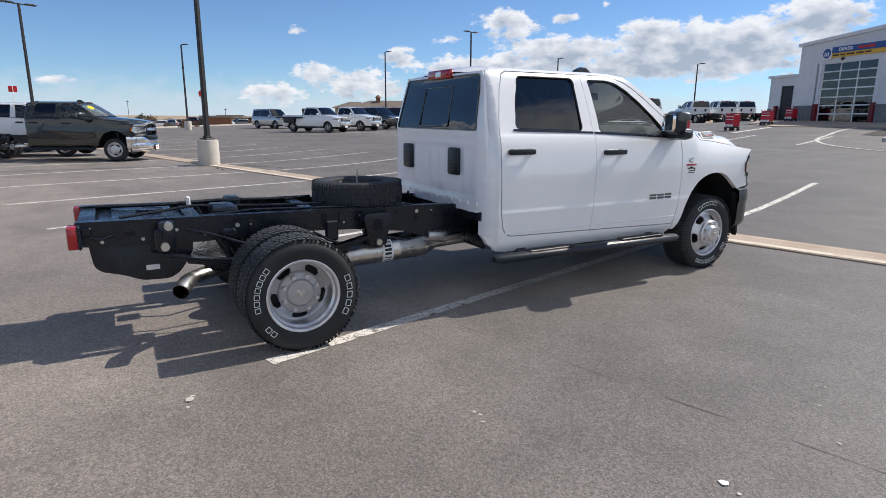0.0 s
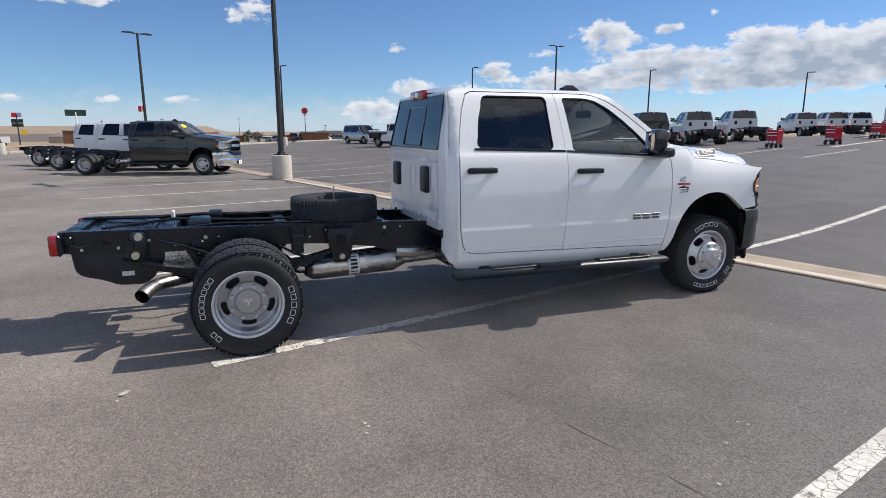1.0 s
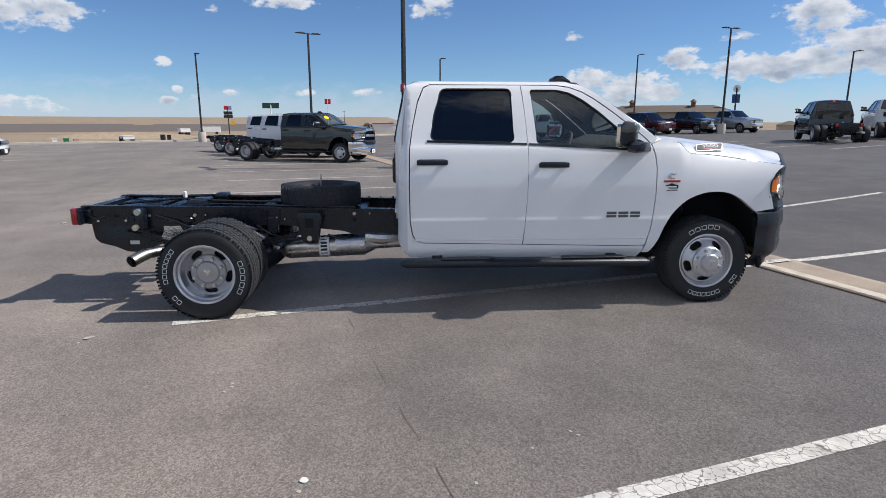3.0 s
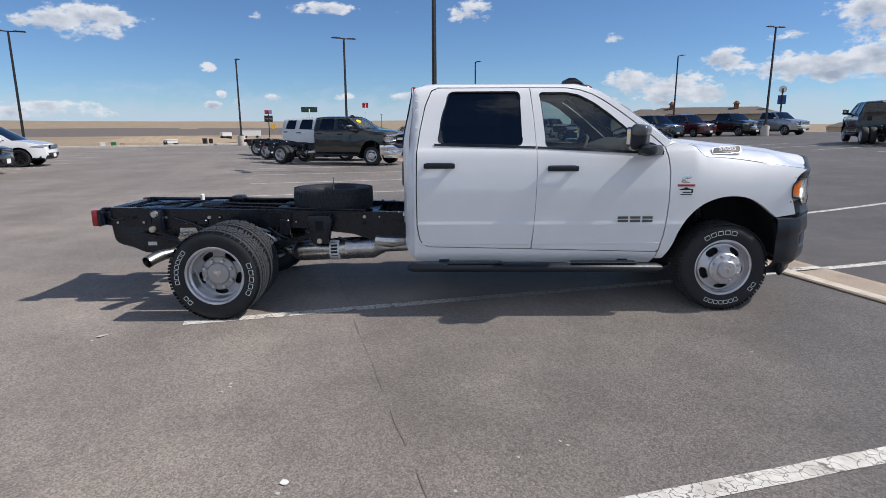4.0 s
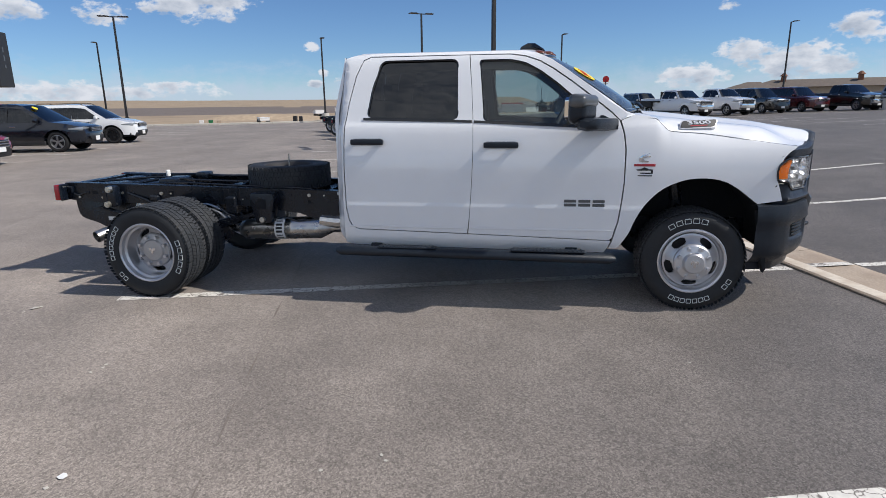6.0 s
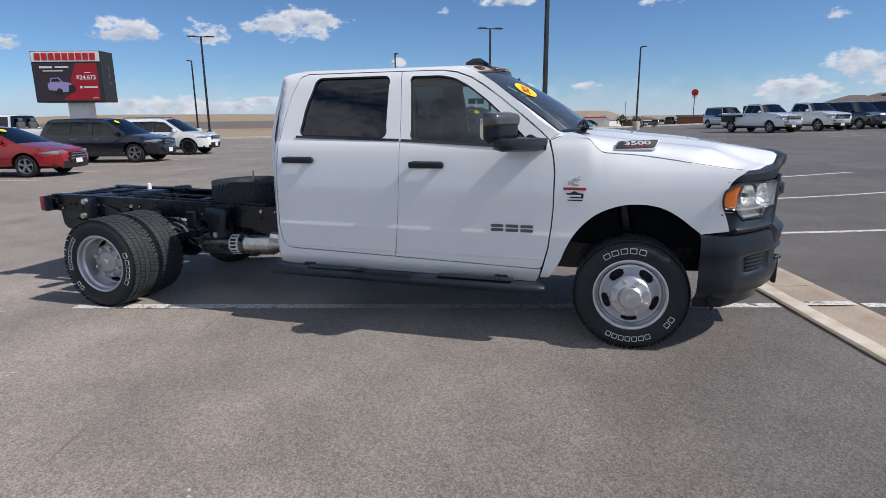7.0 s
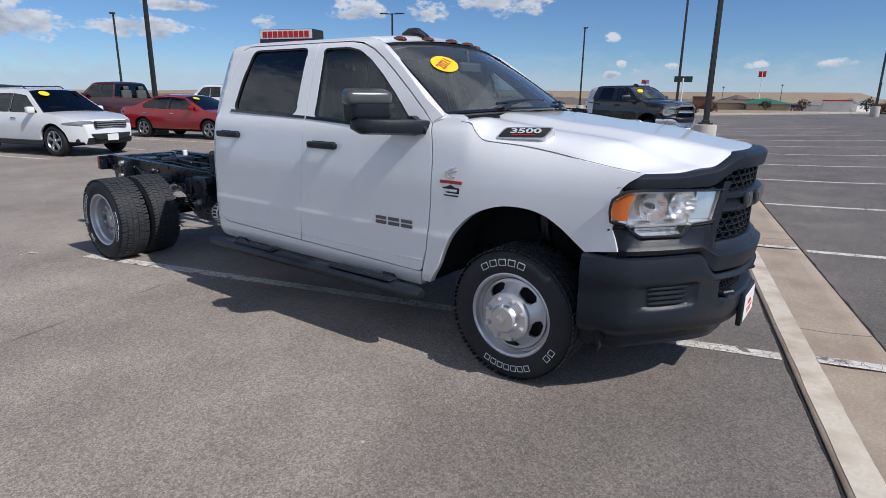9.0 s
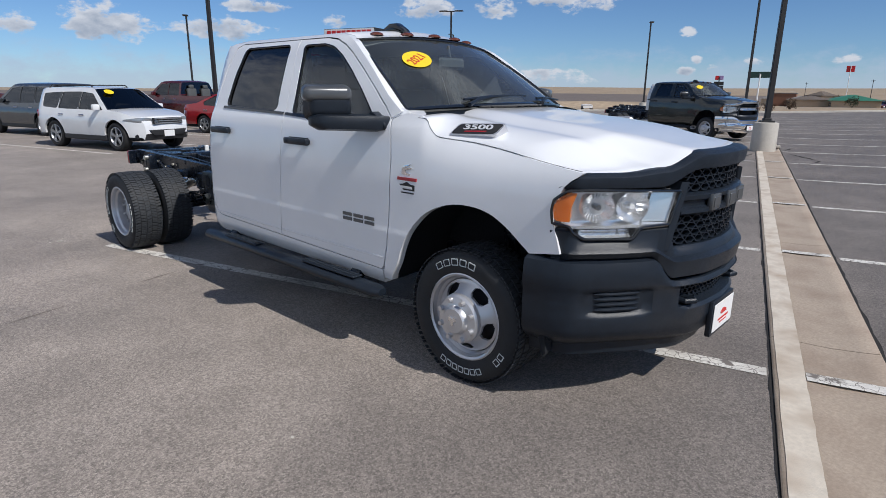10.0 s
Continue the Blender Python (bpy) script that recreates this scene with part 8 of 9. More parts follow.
box(bm, (D0 + 2.55, -0.06, 4.07), (3.85, 0.10, 0.25), 0.01)
lower = part("sign_band", bm, M_SIGN_YELLOW, service, "yellow sign band with a dark line of text")
bm = bmesh.new()
for x, w in ((0.95, 0.45), (1.45, 0.38), (2.0, 0.55), (2.65, 0.5), (3.2, 0.4)):
    box(bm, (D0 + x, -0.118, 4.07), (w, 0.012, 0.09), 0.003)
part("sign_bar", bm, M_SIGN_BLACK, lower)
bm = bmesh.new()
cyl(bm, (D0 + 1.5, -0.02, 3.84), (D0 + 1.5, -0.16, 3.80), 0.06, 0.09, 14)
part("wall_lamp", bm, M_SIGN_BLACK, service)
# lower wing set back beside the corner
bm = bmesh.new()
WX, WY, WH = -4.4, 1.6, 3.15
for a, b, z0 in ((WX, -3.25, 0.95), (-2.1, 0.0, 0.95), (-3.25, -2.1, 2.55)):
    box(bm, ((a + b) / 2, WY + 0.06, (z0 + WH) / 2), (b - a, 0.12, WH - z0), 0.008)
box(bm, (WX + 0.06, WY + 3.1, WH / 2), (0.12, 6.0, WH), 0.008)
part("wing_wall", bm, M_PANEL, service, "lower white wing beside the main wall")
bm = bmesh.new()
for a, b in ((WX, -3.25), (-2.1, 0.0)):
    box(bm, ((a + b) / 2, WY + 0.04, 0.38), (b - a, 0.2, 1.14), 0.02)
part("wing_base", bm, M_BLOCK, service)
bm = bmesh.new()
box(bm, (WX / 2, WY + 3.0, WH + 0.08), (-WX + 0.3, 6.3, 0.18), 0.02)
cyl(bm, (-0.6, WY + 1.0, WH), (-0.6, WY + 1.0, WH + 0.45), 0.05, 0.05, 10)
part("wing_roof", bm, M_PANEL, service)
bm = bmesh.new()
box(bm, (-2.68, WY + 0.10, 1.25), (1.15, 0.06, 2.6), 0.01)
part("wing_door", bm, M_SIGN_BLACK, service, "dark doorway in the wing")
bm = bmesh.new()
box(bm, (-3.45, WY - 0.12, 0.5), (0.24, 0.24, 1.3), 0.02)
part("bollard_post", bm, M_PILASTER, service)

# concrete apron, dark patch, island kerb and the curved white line by the building
def slab(name, poly, lift, mat, label, category, thick=0.12):
    bm = bmesh.new()
    lo = [bm.verts.new((x, y, rise(x, y) + lift)) for x, y in poly]
    hi = [bm.verts.new((x, y, rise(x, y) + lift - thick)) for x, y in poly]
    bm.faces.new(lo)
    for i in range(len(poly)):
        bm.faces.new((lo[i], hi[i], hi[(i + 1) % len(poly)], lo[(i + 1) % len(poly)]))
    bmesh.ops.triangulate(bm, faces=bm.faces)
    return tagged(part(name, bm, mat, None), label, category, kind="structure")


slab("apron", [(-22.0, 36.5), (-19.0, 30.2), (-15.2, 27.3), (-10.2, 28.9), (-4.0, 27.0), (1.0, 25.5), (2.5, 29.2), (-8.0, 32.6), (-18.0, 36.0)], 0.05, M_CONCRETE, "pale concrete apron before the service building", "apron")
slab("asphalt_patch", [(-8.6, 22.7), (-10.0, 27.9), (-6.5, 27.2), (-3.0, 24.6), (-2.0, 21.5)], 0.012, M_GROOVE, "fresh dark asphalt patch by the apron", "asphalt patch", 0.05)
slab("island", [(-6.4, 19.6), (-7.0, 22.0), (-2.4, 21.6), (0.6, 20.0), (0.2, 17.8)], 0.14, M_CONCRETE_POST, "raised pale concrete island beside the drive", "island", 0.3)
bm = bmesh.new()
arc = [Vector(p) for p in ((-11.5, 28.1), (-10.6, 24.8), (-9.5, 21.8), (-8.6, 19.4), (-7.3, 17.4), (-5.7, 16.2), (-3.6, 15.6), (1.0, 15.1))]
arc = [Vector(p) for p in flowing([tuple(p) for p in arc], 5)]
last = None
for i, p in enumerate(arc):
    d = (arc[min(i + 1, len(arc) - 1)] - arc[max(i - 1, 0)]).normalized()
    pair = [bm.verts.new((*(p + Vector((-d.y, d.x)) * s), rise(p.x, p.y) + 0.012)) for s in (-0.07, 0.07)]
    if last:
        bm.faces.new((last[0], pair[0], pair[1], last[1]))
    last = pair
tagged(part("curved_line", bm, M_STRIPE, None), "curved white painted line on the asphalt drive", "painted line", kind="structure")
slab("painted_edge", [(-13.9, 21.5), (-15.4, 27.0), (-15.2, 27.05), (-13.65, 21.45)], 0.012, M_STRIPE, "worn white edge line leading to the apron", "painted line", 0.05)


def parts_cart(x, y, rz, label):
    """Red mesh-sided bin on castors with pale panels."""
    root = thing("parts_cart", pose(x, y, rise(x, y), rz=rz), label, "cart", "red carts by the drive")
    bm = bmesh.new()
    box(bm, (0, 0, 0.53), (0.54, 0.48, 0.60), 0.03)
    body = part("body", bm, M_CART_RED, root)
    bm = bmesh.new()
    for s in (-1, 1):
        for k in range(3):
            box(bm, (-0.18 + 0.18 * k, s * 0.268, 0.27), (0.14, 0.012, 0.12), 0.004)
    part("lower_panel", bm, M_SIGN_WHITE, body, "white letter shapes")
    bm = bmesh.new()
    for s in (-1, 1):
        for k in range(2):
            box(bm, (0.02, s * 0.266, 0.58 + 0.14 * k), (0.48, 0.012, 0.03), 0.004)
    part("panel_line", bm, M_LABEL, body)
    bm = bmesh.new()
    box(bm, (0, 0, 0.19), (0.56, 0.48, 0.08), 0.01)
    part("base_frame", bm, M_SIGN_BLACK, root)
    for sx in (-1, 1):
        for sy in (-1, 1):
            bm = bmesh.new()
            cyl(bm, (sx * 0.23, sy * 0.19 - 0.025, 0.08), (sx * 0.23, sy * 0.19 + 0.025, 0.08), 0.08, 0.08, 14)
            part("castor", bm, M_SIGN_BLACK, root)
    for sx in (-1, 1):
        bm = bmesh.new()
        tube(bm, [(sx * 0.26, -0.22, 0.82), (sx * 0.26, -0.22, 0.90), (sx * 0.26, 0.22, 0.90), (sx * 0.26, 0.22, 0.82)], 0.018, 8)
        part("handle", bm, M_CART_RED, root)
    return root


cart = parts_cart(-15.6, 20.0, 10, "red bin cart with white panels on black castors")
for x_, y_, r_ in ((-15.0, 23.1, -4), (-16.8, 28.9, 6), (-18.2, 33.7, -10)):
    copy_thing(cart, pose(x_, y_, rise(x_, y_), rz=r_))

# dealer billboard with a screen
N_AZ = radians(18)
n_ = Vector((math.cos(N_AZ), math.sin(N_AZ)))
c_ = Vector((-33.55, -43.6)) - n_ * 0.96
billboard = thing("billboard", pose(c_.x, c_.y, -0.2, rz=math.degrees(N_AZ) + 90) @ Matrix.Scale(1.22, 4), "dark boxed roadside billboard with red and black screen", "billboard")
BW, B0, B1 = 4.6, 2.75, 6.05
bm = bmesh.new()
box(bm, (0, 0, (B0 + B1) / 2), (BW, 1.6, B1 - B0), 0.03)
case = part("case", bm, M_SIGN_BLACK, billboard)
bm = bmesh.new()
box(bm, (0.15, 0.1, B0 / 2 - 0.1), (1.35, 0.9, B0 + 0.2), 0.03)
part("column", bm, M_PANEL, billboard, "plain white column")
F = -0.815
bm = bmesh.new()
box(bm, (0, F, B1 - 0.36), (BW - 0.12, 0.03, 0.64), 0.005)
head = part("header", bm, M_SIGN_WHITE, billboard, "white header with red letter shapes")
for k in range(9):
    bm = bmesh.new()
    box(bm, (-1.80 + 0.45 * k, F - 0.025, B1 - 0.36), (0.37, 0.02, 0.44), 0.005)
    part("letter_block", bm, M_SIGN_RED, head)
SCREEN_RED = material("screen_red", (0.36, 0.008, 0.02), 0.5)
SCREEN_DARK = material("screen_dark", (0.035, 0.025, 0.035), 0.5)
SCREEN_LILAC = material("screen_lilac", (0.36, 0.30, 0.56), 0.5)
bm = bmesh.new()
box(bm, (0, F, (B0 + B1 - 0.70) / 2), (BW - 0.16, 0.03, B1 - B0 - 0.82), 0.004)
screen = part("screen", bm, SCREEN_DARK, billboard, "dark screen showing a lilac truck and a price")
bm = bmesh.new()
pts = [(0.62, B1 - 0.80), (1.99, B1 - 0.80), (1.99, B0 + 0.14), (-0.45, B0 + 0.14), (0.28, B0 + 0.75), (0.20, B0 + 1.5)]
prism(bm, pts, "y", F - 0.024, F - 0.012)
part("red_panel", bm, SCREEN_RED, screen)
bm = bmesh.new()
prism(bm, [(-1.35, 3.55), (-1.38, 3.95), (-1.2, 4.05), (-1.15, 4.32), (-0.6, 4.36), (-0.38, 4.1), (0.18, 4.0), (0.22, 3.55), (-0.1, 3.42), (-0.4, 3.4), (-0.7, 3.5)], "y", F - 0.036, F - 0.026)
part("truck_shape", bm, SCREEN_LILAC, screen)
bm = bmesh.new()
prism(bm, [(-1.1, 4.08), (-1.08, 4.27), (-0.64, 4.30), (-0.48, 4.1)], "y", F - 0.046, F - 0.037)
lathe(bm, [(0.0, 0.0), (0.2, 0.0), (0.2, 0.01), (0.0, 0.01)], 20, Matrix.Translation((-0.62, F - 0.040, 3.46)) @ Matrix.Rotation(math.pi / 2, 4, "X"))
prism(bm, [(-0.02, 3.42), (0.02, 3.88), (0.42, 3.84), (0.44, 3.5), (0.2, 3.34)], "y", F - 0.044, F - 0.037)
part("shape_details", bm, M_SIGN_BLACK, screen)
lettering("price_lettering", "$24,673", 0.40, M_SIGN_WHITE, screen, Matrix.Translation((1.22, F - 0.028, 4.34)) @ Matrix.Rotation(math.pi / 2, 4, "X"), 0.003, 0.006)
bm = bmesh.new()
for x, z, w, h in ((-1.35, 5.02, 0.85, 0.13), (-0.3, 5.02, 0.9, 0.1), (-0.9, 4.78, 1.3, 0.06), (1.45, 3.72, 0.9, 0.09), (0.82, 3.72, 0.16, 0.16), (1.7, 3.02, 0.4, 0.04), (1.35, 4.66, 0.4, 0.05)):
    box(bm, (x, F - 0.030, z), (w, 0.008, h), 0.002)
part("text_bar", bm, M_LABEL, screen)
bm = bmesh.new()
for z, h in ((5.0, 0.3), (4.5, 0.34), (4.0, 0.2)):
    box(bm, (BW / 2 + 0.006, 0.1, z), (0.012, 0.12, h), 0.003)
part("side_bar", bm, M_CAP, case)


def bearing(az, d, eye=(5.9, -2.5)):
    return eye[0] + d * math.cos(radians(az)), eye[1] + d * math.sin(radians(az))


def land_z(x, y):
    r = math.hypot(x + 10, y)
    return -0.30 - 3.2 * smooth(60, 300, r) + 1.6 * noise.noise(Vector((x / 260, y / 260, 3.1))) * smooth(80, 300, r) + rise(x, y) * (1 if r < 60 else 1 - smooth(60, 160, r)) - 0.15


def low_building(name, az, d, w, depth, h, turn, wall_mat, roof_mat, label, hip=0.0, panes=5, cupolas=0):
    """A low house or shop: walls, windows, flat or hipped roof with eaves."""
    x, y = bearing(az, d)
    root = thing(name, pose(x, y, land_z(x, y), rz=turn), label, "building", kind="")
    bm = bmesh.new()
    box(bm, (0, 0, h / 2), (w, depth, h), 0.02)
    part("wall", bm, wall_mat, root)
    bm = bmesh.new()
    if hip:
        e = 0.5
        a = [bm.verts.new((sx * (w / 2 + e), sy * (depth / 2 + e), h)) for sx, sy in ((-1, -1), (1, -1), (1, 1), (-1, 1))]
        r0, r1 = bm.verts.new((-(w / 2 - depth * 0.45), 0, h + hip)), bm.verts.new((w / 2 - depth * 0.45, 0, h + hip))
        for f in ((a[0], a[1], r1, r0), (a[1], a[2], r1), (a[2], a[3], r0, r1), (a[3], a[0], r0), (a[3], a[2], a[1], a[0])):
            bm.faces.new(f)
    else:
        box(bm, (0, 0, h + 0.12), (w + 0.5, depth + 0.5, 0.35), 0.03)
    part("roof", bm, roof_mat, root)
    for k in range(cupolas):
        bm = bmesh.new()
        cx = -w * 0.28 + k * w * 0.48
        box(bm, (cx, -depth * 0.12, h + hip - 0.1), (0.6, 0.6, 1.0), 0.04)
        cyl(bm, (cx, -depth * 0.12, h + hip + 0.4), (cx, -depth * 0.12, h + hip + 0.8), 0.5, 0.1, 8)
        part("cupola", bm, M_WALL_BRICK, root)
    for k in range(panes):
        bm = bmesh.new()
        box(bm, (-w / 2 + w * (k + 0.5) / panes, -depth / 2 - 0.02, h * 0.52), (w / panes * 0.6, 0.06, h * 0.42), 0.01)
        part("window", bm, M_WINDOW_DARK, root)
    return root


low_building("shingled_building", 155.8, 92, 17.2, 5.5, 2.9, 66, M_WALL_TAN, M_ROOF_BROWN, "tan building under long brown hipped roof", 1.0, 6, 2)
low_building("shingled_building", 161.0, 91, 5.6, 4.5, 2.75, 66, M_WALL_TAN, M_ROOF_BROWN, "small tan building with brown hipped roof", 0.9, 3, 0)
low_building("restaurant", 173.2, 230, 9, 8, 3.6, -8, M_WALL_BRICK, M_ROOF_GREY, "brown brick restaurant with flat roof", 0, 3)
low_building("shop", 170.4, 235, 30, 10, 3.6, -10, M_WALL_TAN, M_ROOF_BROWN, "long tan shop under a low brown roof", 0, 8)
low_building("shop", 173.0, 120, 9, 5, 1.7, -6, M_WALL_BRICK, M_ROOF_GREY, "low dark brick shop at the lot's edge", 0, 4)
low_building("warehouse", 168.4, 300, 44, 14, 4.2, -12, M_WALL_BRICK, M_ROOF_BROWN, "long brown warehouse on the far slope", 0, 8)
low_building("house", 146.0, 300, 16, 9, 4.5, -30, M_WALL_TAN, M_ROOF_BROWN, "lone tan house on the far slope", 1.8, 4)
low_building("shop", 179.0, 290, 26, 10, 3.4, 0, M_WALL_BRICK, M_ROOF_GREY, "long brick shop in the far town", 0, 9)
low_building("filling_station", -178.0, 250, 18, 8, 4.0, 4, M_PANEL, M_SIGN_RED, "white filling station with red fascia", 0, 5)
low_building("restaurant", -173.6, 150, 17, 8, 1.6, 14, M_WALL_TAN, M_ROOF_GREEN, "tan restaurant under a green metal roof", 1.1, 5)
low_building("office_building", -168.1, 310, 12, 9, 5.6, 10, M_WALL_BRICK, M_ROOF_GREY, "lone dark brick block on the far plain", 0, 5)
low_building("restaurant", -170.9, 150, 9, 8, 1.7, 14, M_WALL_TAN, M_ROOF_BROWN, "tan restaurant under a brown hipped roof", 0.8, 3)
rnd = random.Random(11)
for k in range(26):
    az_ = rnd.choice((rnd.uniform(165.5, 180), rnd.uniform(180, 193.5)))
    d_ = rnd.uniform(230, 430)
    tint = rnd.randrange(4)
    low_building("house", az_ if az_ < 180 else az_ - 360, d_, rnd.uniform(9, 20), rnd.uniform(7, 10), rnd.uniform(2.6, 3.6), rnd.uniform(-30, 30), (M_WALL_TAN, M_PANEL, M_WALL_BRICK, M_WALL_TAN)[tint], (M_ROOF_BROWN, M_ROOF_GREY, M_ROOF_BROWN, M_ROOF_GREY)[tint],
                 "%s house in the far town" % ("tan brown-roofed", "white grey-roofed", "brick brown-roofed", "tan grey-roofed")[tint], rnd.choice((0, 1.5, 2.0)), 3)


def sign_post(name, az, d, top, label, panels, r=0.12, mat=None, twin=0.0):
    """A tall sign: one or two poles with flat panels (offset, centre height, width, height, material, round)."""
    x, y = bearing(az, d)
    z = land_z(x, y)
    root = thing(name, pose(x, y, z, rz=az + 90), label, "sign")
    for s in ((-1, 1) if twin else (0,)):
        bm = bmesh.new()
        cyl(bm, (s * twin, 0, -0.2), (s * twin, 0, top - z - 0.2), r, r * 0.8, 12)
        part("pole", bm, mat or M_POLE, root)
    for o, cz, w, h, m_, kind in panels:
        bm = bmesh.new()
        if kind == "round":
            lathe(bm, [(0.0, -0.12), (w / 2, -0.12), (w / 2, 0.12), (0.0, 0.12)], 28, Matrix.Translation((o, -0.18, cz - z)) @ Matrix.Rotation(math.pi / 2, 4, "X"))
        elif kind == "arch":
            for q in (-1, 1):
                tube(bm, [(o + q * w * 0.25 + w * 0.22 * math.cos(math.pi * k / 8), -0.3, cz - z - h / 2 + h * math.sin(math.pi * k / 8)) for k in range(9)], w * 0.07, 8)
        else:
            box(bm, (o, -0.18 - (0.04 if kind == "bar" else 0), cz - z), (w, 0.24, h), 0.03)
        part("panel" if kind != "bar" else "text_bar", bm, m_, root)
    return root


sign_post("pole_sign", 150.3, 92, 6.5, "round pale sign over blue panel on dark pole",
          [(0, 6.2, 0.95, 0.95, M_SIGN_WHITE, "round"), (0, 6.2, 0.35, 0.45, M_SIGN_BLUE, "bar"), (0, 4.85, 1.0, 1.15, M_SIGN_BLUE, ""), (0, 5.0, 0.7, 0.3, M_LABEL, "bar"), (0, 4.55, 0.7, 0.15, M_LABEL, "bar")], 0.12)
sign_post("pole_sign", 173.4, 200, 8.6, "red and yellow restaurant sign on tall pole",
          [(0, 8.3, 2.0, 2.0, M_SIGN_RED, "round"), (0, 8.0, 1.7, 1.3, M_SIGN_YELLOW, "arch"), (0, 7.0, 1.4, 0.4, M_SIGN_WHITE, "")], 0.13)
sign_post("pole_sign", -172.9, 180, 8.6, "red and white panel sign on tall pole",
          [(0, 7.6, 1.75, 1.45, M_SIGN_RED, ""), (-0.45, 7.95, 0.5, 0.4, M_SIGN_WHITE, "bar"), (0.45, 7.95, 0.5, 0.4, M_SIGN_WHITE, "bar"), (-0.45, 7.2, 0.5, 0.4, M_SIGN_WHITE, "bar"), (0.45, 7.2, 0.5, 0.4, M_SIGN_WHITE, "bar")], 0.10, M_SIGN_WHITE)
sign_post("panel_sign", -167.7, 112, 4.9, "dark green panel sign on one white post",
          [(0, 4.55, 2.9, 0.95, M_SIGN_DUSK, ""), (-0.95, 4.55, 0.4, 0.4, M_CAP, "bar"), (0.3, 4.55, 1.5, 0.26, M_CAP, "bar")], 0.13, M_SIGN_WHITE)
sign_post("panel_sign", -164.0, 150, 5.3, "stacked red, black and orange panel sign on pole",
          [(-0.4, 4.95, 0.9, 0.9, M_SIGN_LILAC, ""), (0.45, 4.95, 0.8, 0.9, M_SIGN_RED, ""), (0.45, 4.95, 0.4, 0.4, M_LABEL, "bar"), (0, 3.75, 2.0, 0.75, M_SIGN_BLACK, ""), (0, 3.75, 1.5, 0.2, M_LABEL, "bar"), (0, 2.95, 2.0, 0.7, M_SIGN_BLACK, ""), (0, 2.95, 1.5, 0.2, M_LABEL, "bar"), (-0.9, 1.5, 1.1, 1.1, M_SIGN_YELLOW, "round")], 0.13)
for az_, d_, h_ in ((179.2, 220, 6.5), (-174.4, 190, 5.5), (171.6, 190, 4.0), (167.4, 150, 3.5), (-169.9, 210, 5.2), (165.0, 160, 3.8), (152.9, 130, 3.0)):
    sign_post("utility_mast", az_, d_, h_, "thin grey utility mast in the town", [(0, h_ - 0.5, 0.9, 0.12, M_POLE, "")], 0.08, M_POLE)


def shrub(az, d, r, mat, label, name="shrub", seed=0):
    """A rounded bare bush: short stem and some hundred small twig clumps."""
    x, y = bearing(az, d)
    rnd = random.Random(seed)
    root = thing(name, pose(x, y, land_z(x, y)), label, "shrub", "shrubs at the lot's edge")
    bm = bmesh.new()
    for k in range(6):
        a = rnd.uniform(0, 6.28)
        tube(bm, [(0, 0, 0), (0.2 * r * math.cos(a), 0.2 * r * math.sin(a), r * 0.5), (0.6 * r * math.cos(a), 0.6 * r * math.sin(a), r * 1.3)], [0.06, 0.04, 0.015], 6)
    part("stem", bm, mat, root)
    bm = bmesh.new()
    for k in range(170):
        v = Vector((rnd.gauss(0, 1), rnd.gauss(0, 1), rnd.gauss(0, 1))).normalized() * r * rnd.uniform(0.45, 1.0) * (0.8 + 0.35 * noise.noise(Vector((k * 0.31, seed, 0))))
        v.z = v.z * 0.8 + r * 0.85
        s = r * rnd.uniform(0.08, 0.2)
        p, q = Vector((rnd.gauss(0, 1), rnd.gauss(0, 1), rnd.gauss(0, 1))).normalized() * s, Vector((rnd.gauss(0, 1), rnd.gauss(0, 1), rnd.gauss(0, 1))).normalized() * s
        bm.faces.new([bm.verts.new(v + c) for c in (p, q, -p * 0.7 + q * 0.3)])
        bm.faces.new([bm.verts.new(v + c) for c in (-p, -q, p * 0.6 - q * 0.5)])
    part("crown", bm, mat, root)


for i, (az_, d_, r_, m_) in enumerate(((176.6, 72, 0.8, M_SHRUB), (175.6, 76, 0.75, M_SHRUB), (177.6, 84, 0.6, M_SHRUB), (170.3, 88, 1.1, M_SHRUB), (174.6, 92, 0.7, M_EVERGREEN), (178.9, 120, 1.5, M_EVERGREEN), (177.9, 150, 1.8, M_SHRUB),
                                     (-169.9, 76, 0.8, M_SHRUB), (-169.0, 72, 0.9, M_SHRUB), (-167.4, 80, 0.7, M_SHRUB), (-170.8, 90, 1.0, M_SHRUB), (172.0, 130, 1.6, M_EVERGREEN), (167.0, 140, 1.5, M_SHRUB), (-174.0, 130, 1.4, M_EVERGREEN), (-176.5, 140, 1.6, M_SHRUB), (169.0, 120, 1.2, M_SHRUB), (-172.5, 170, 1.9, M_EVERGREEN))):
    shrub(az_, d_, r_, m_, "bare brown rounded shrub" if m_ is M_SHRUB else "dusty dark evergreen bush", seed=i)

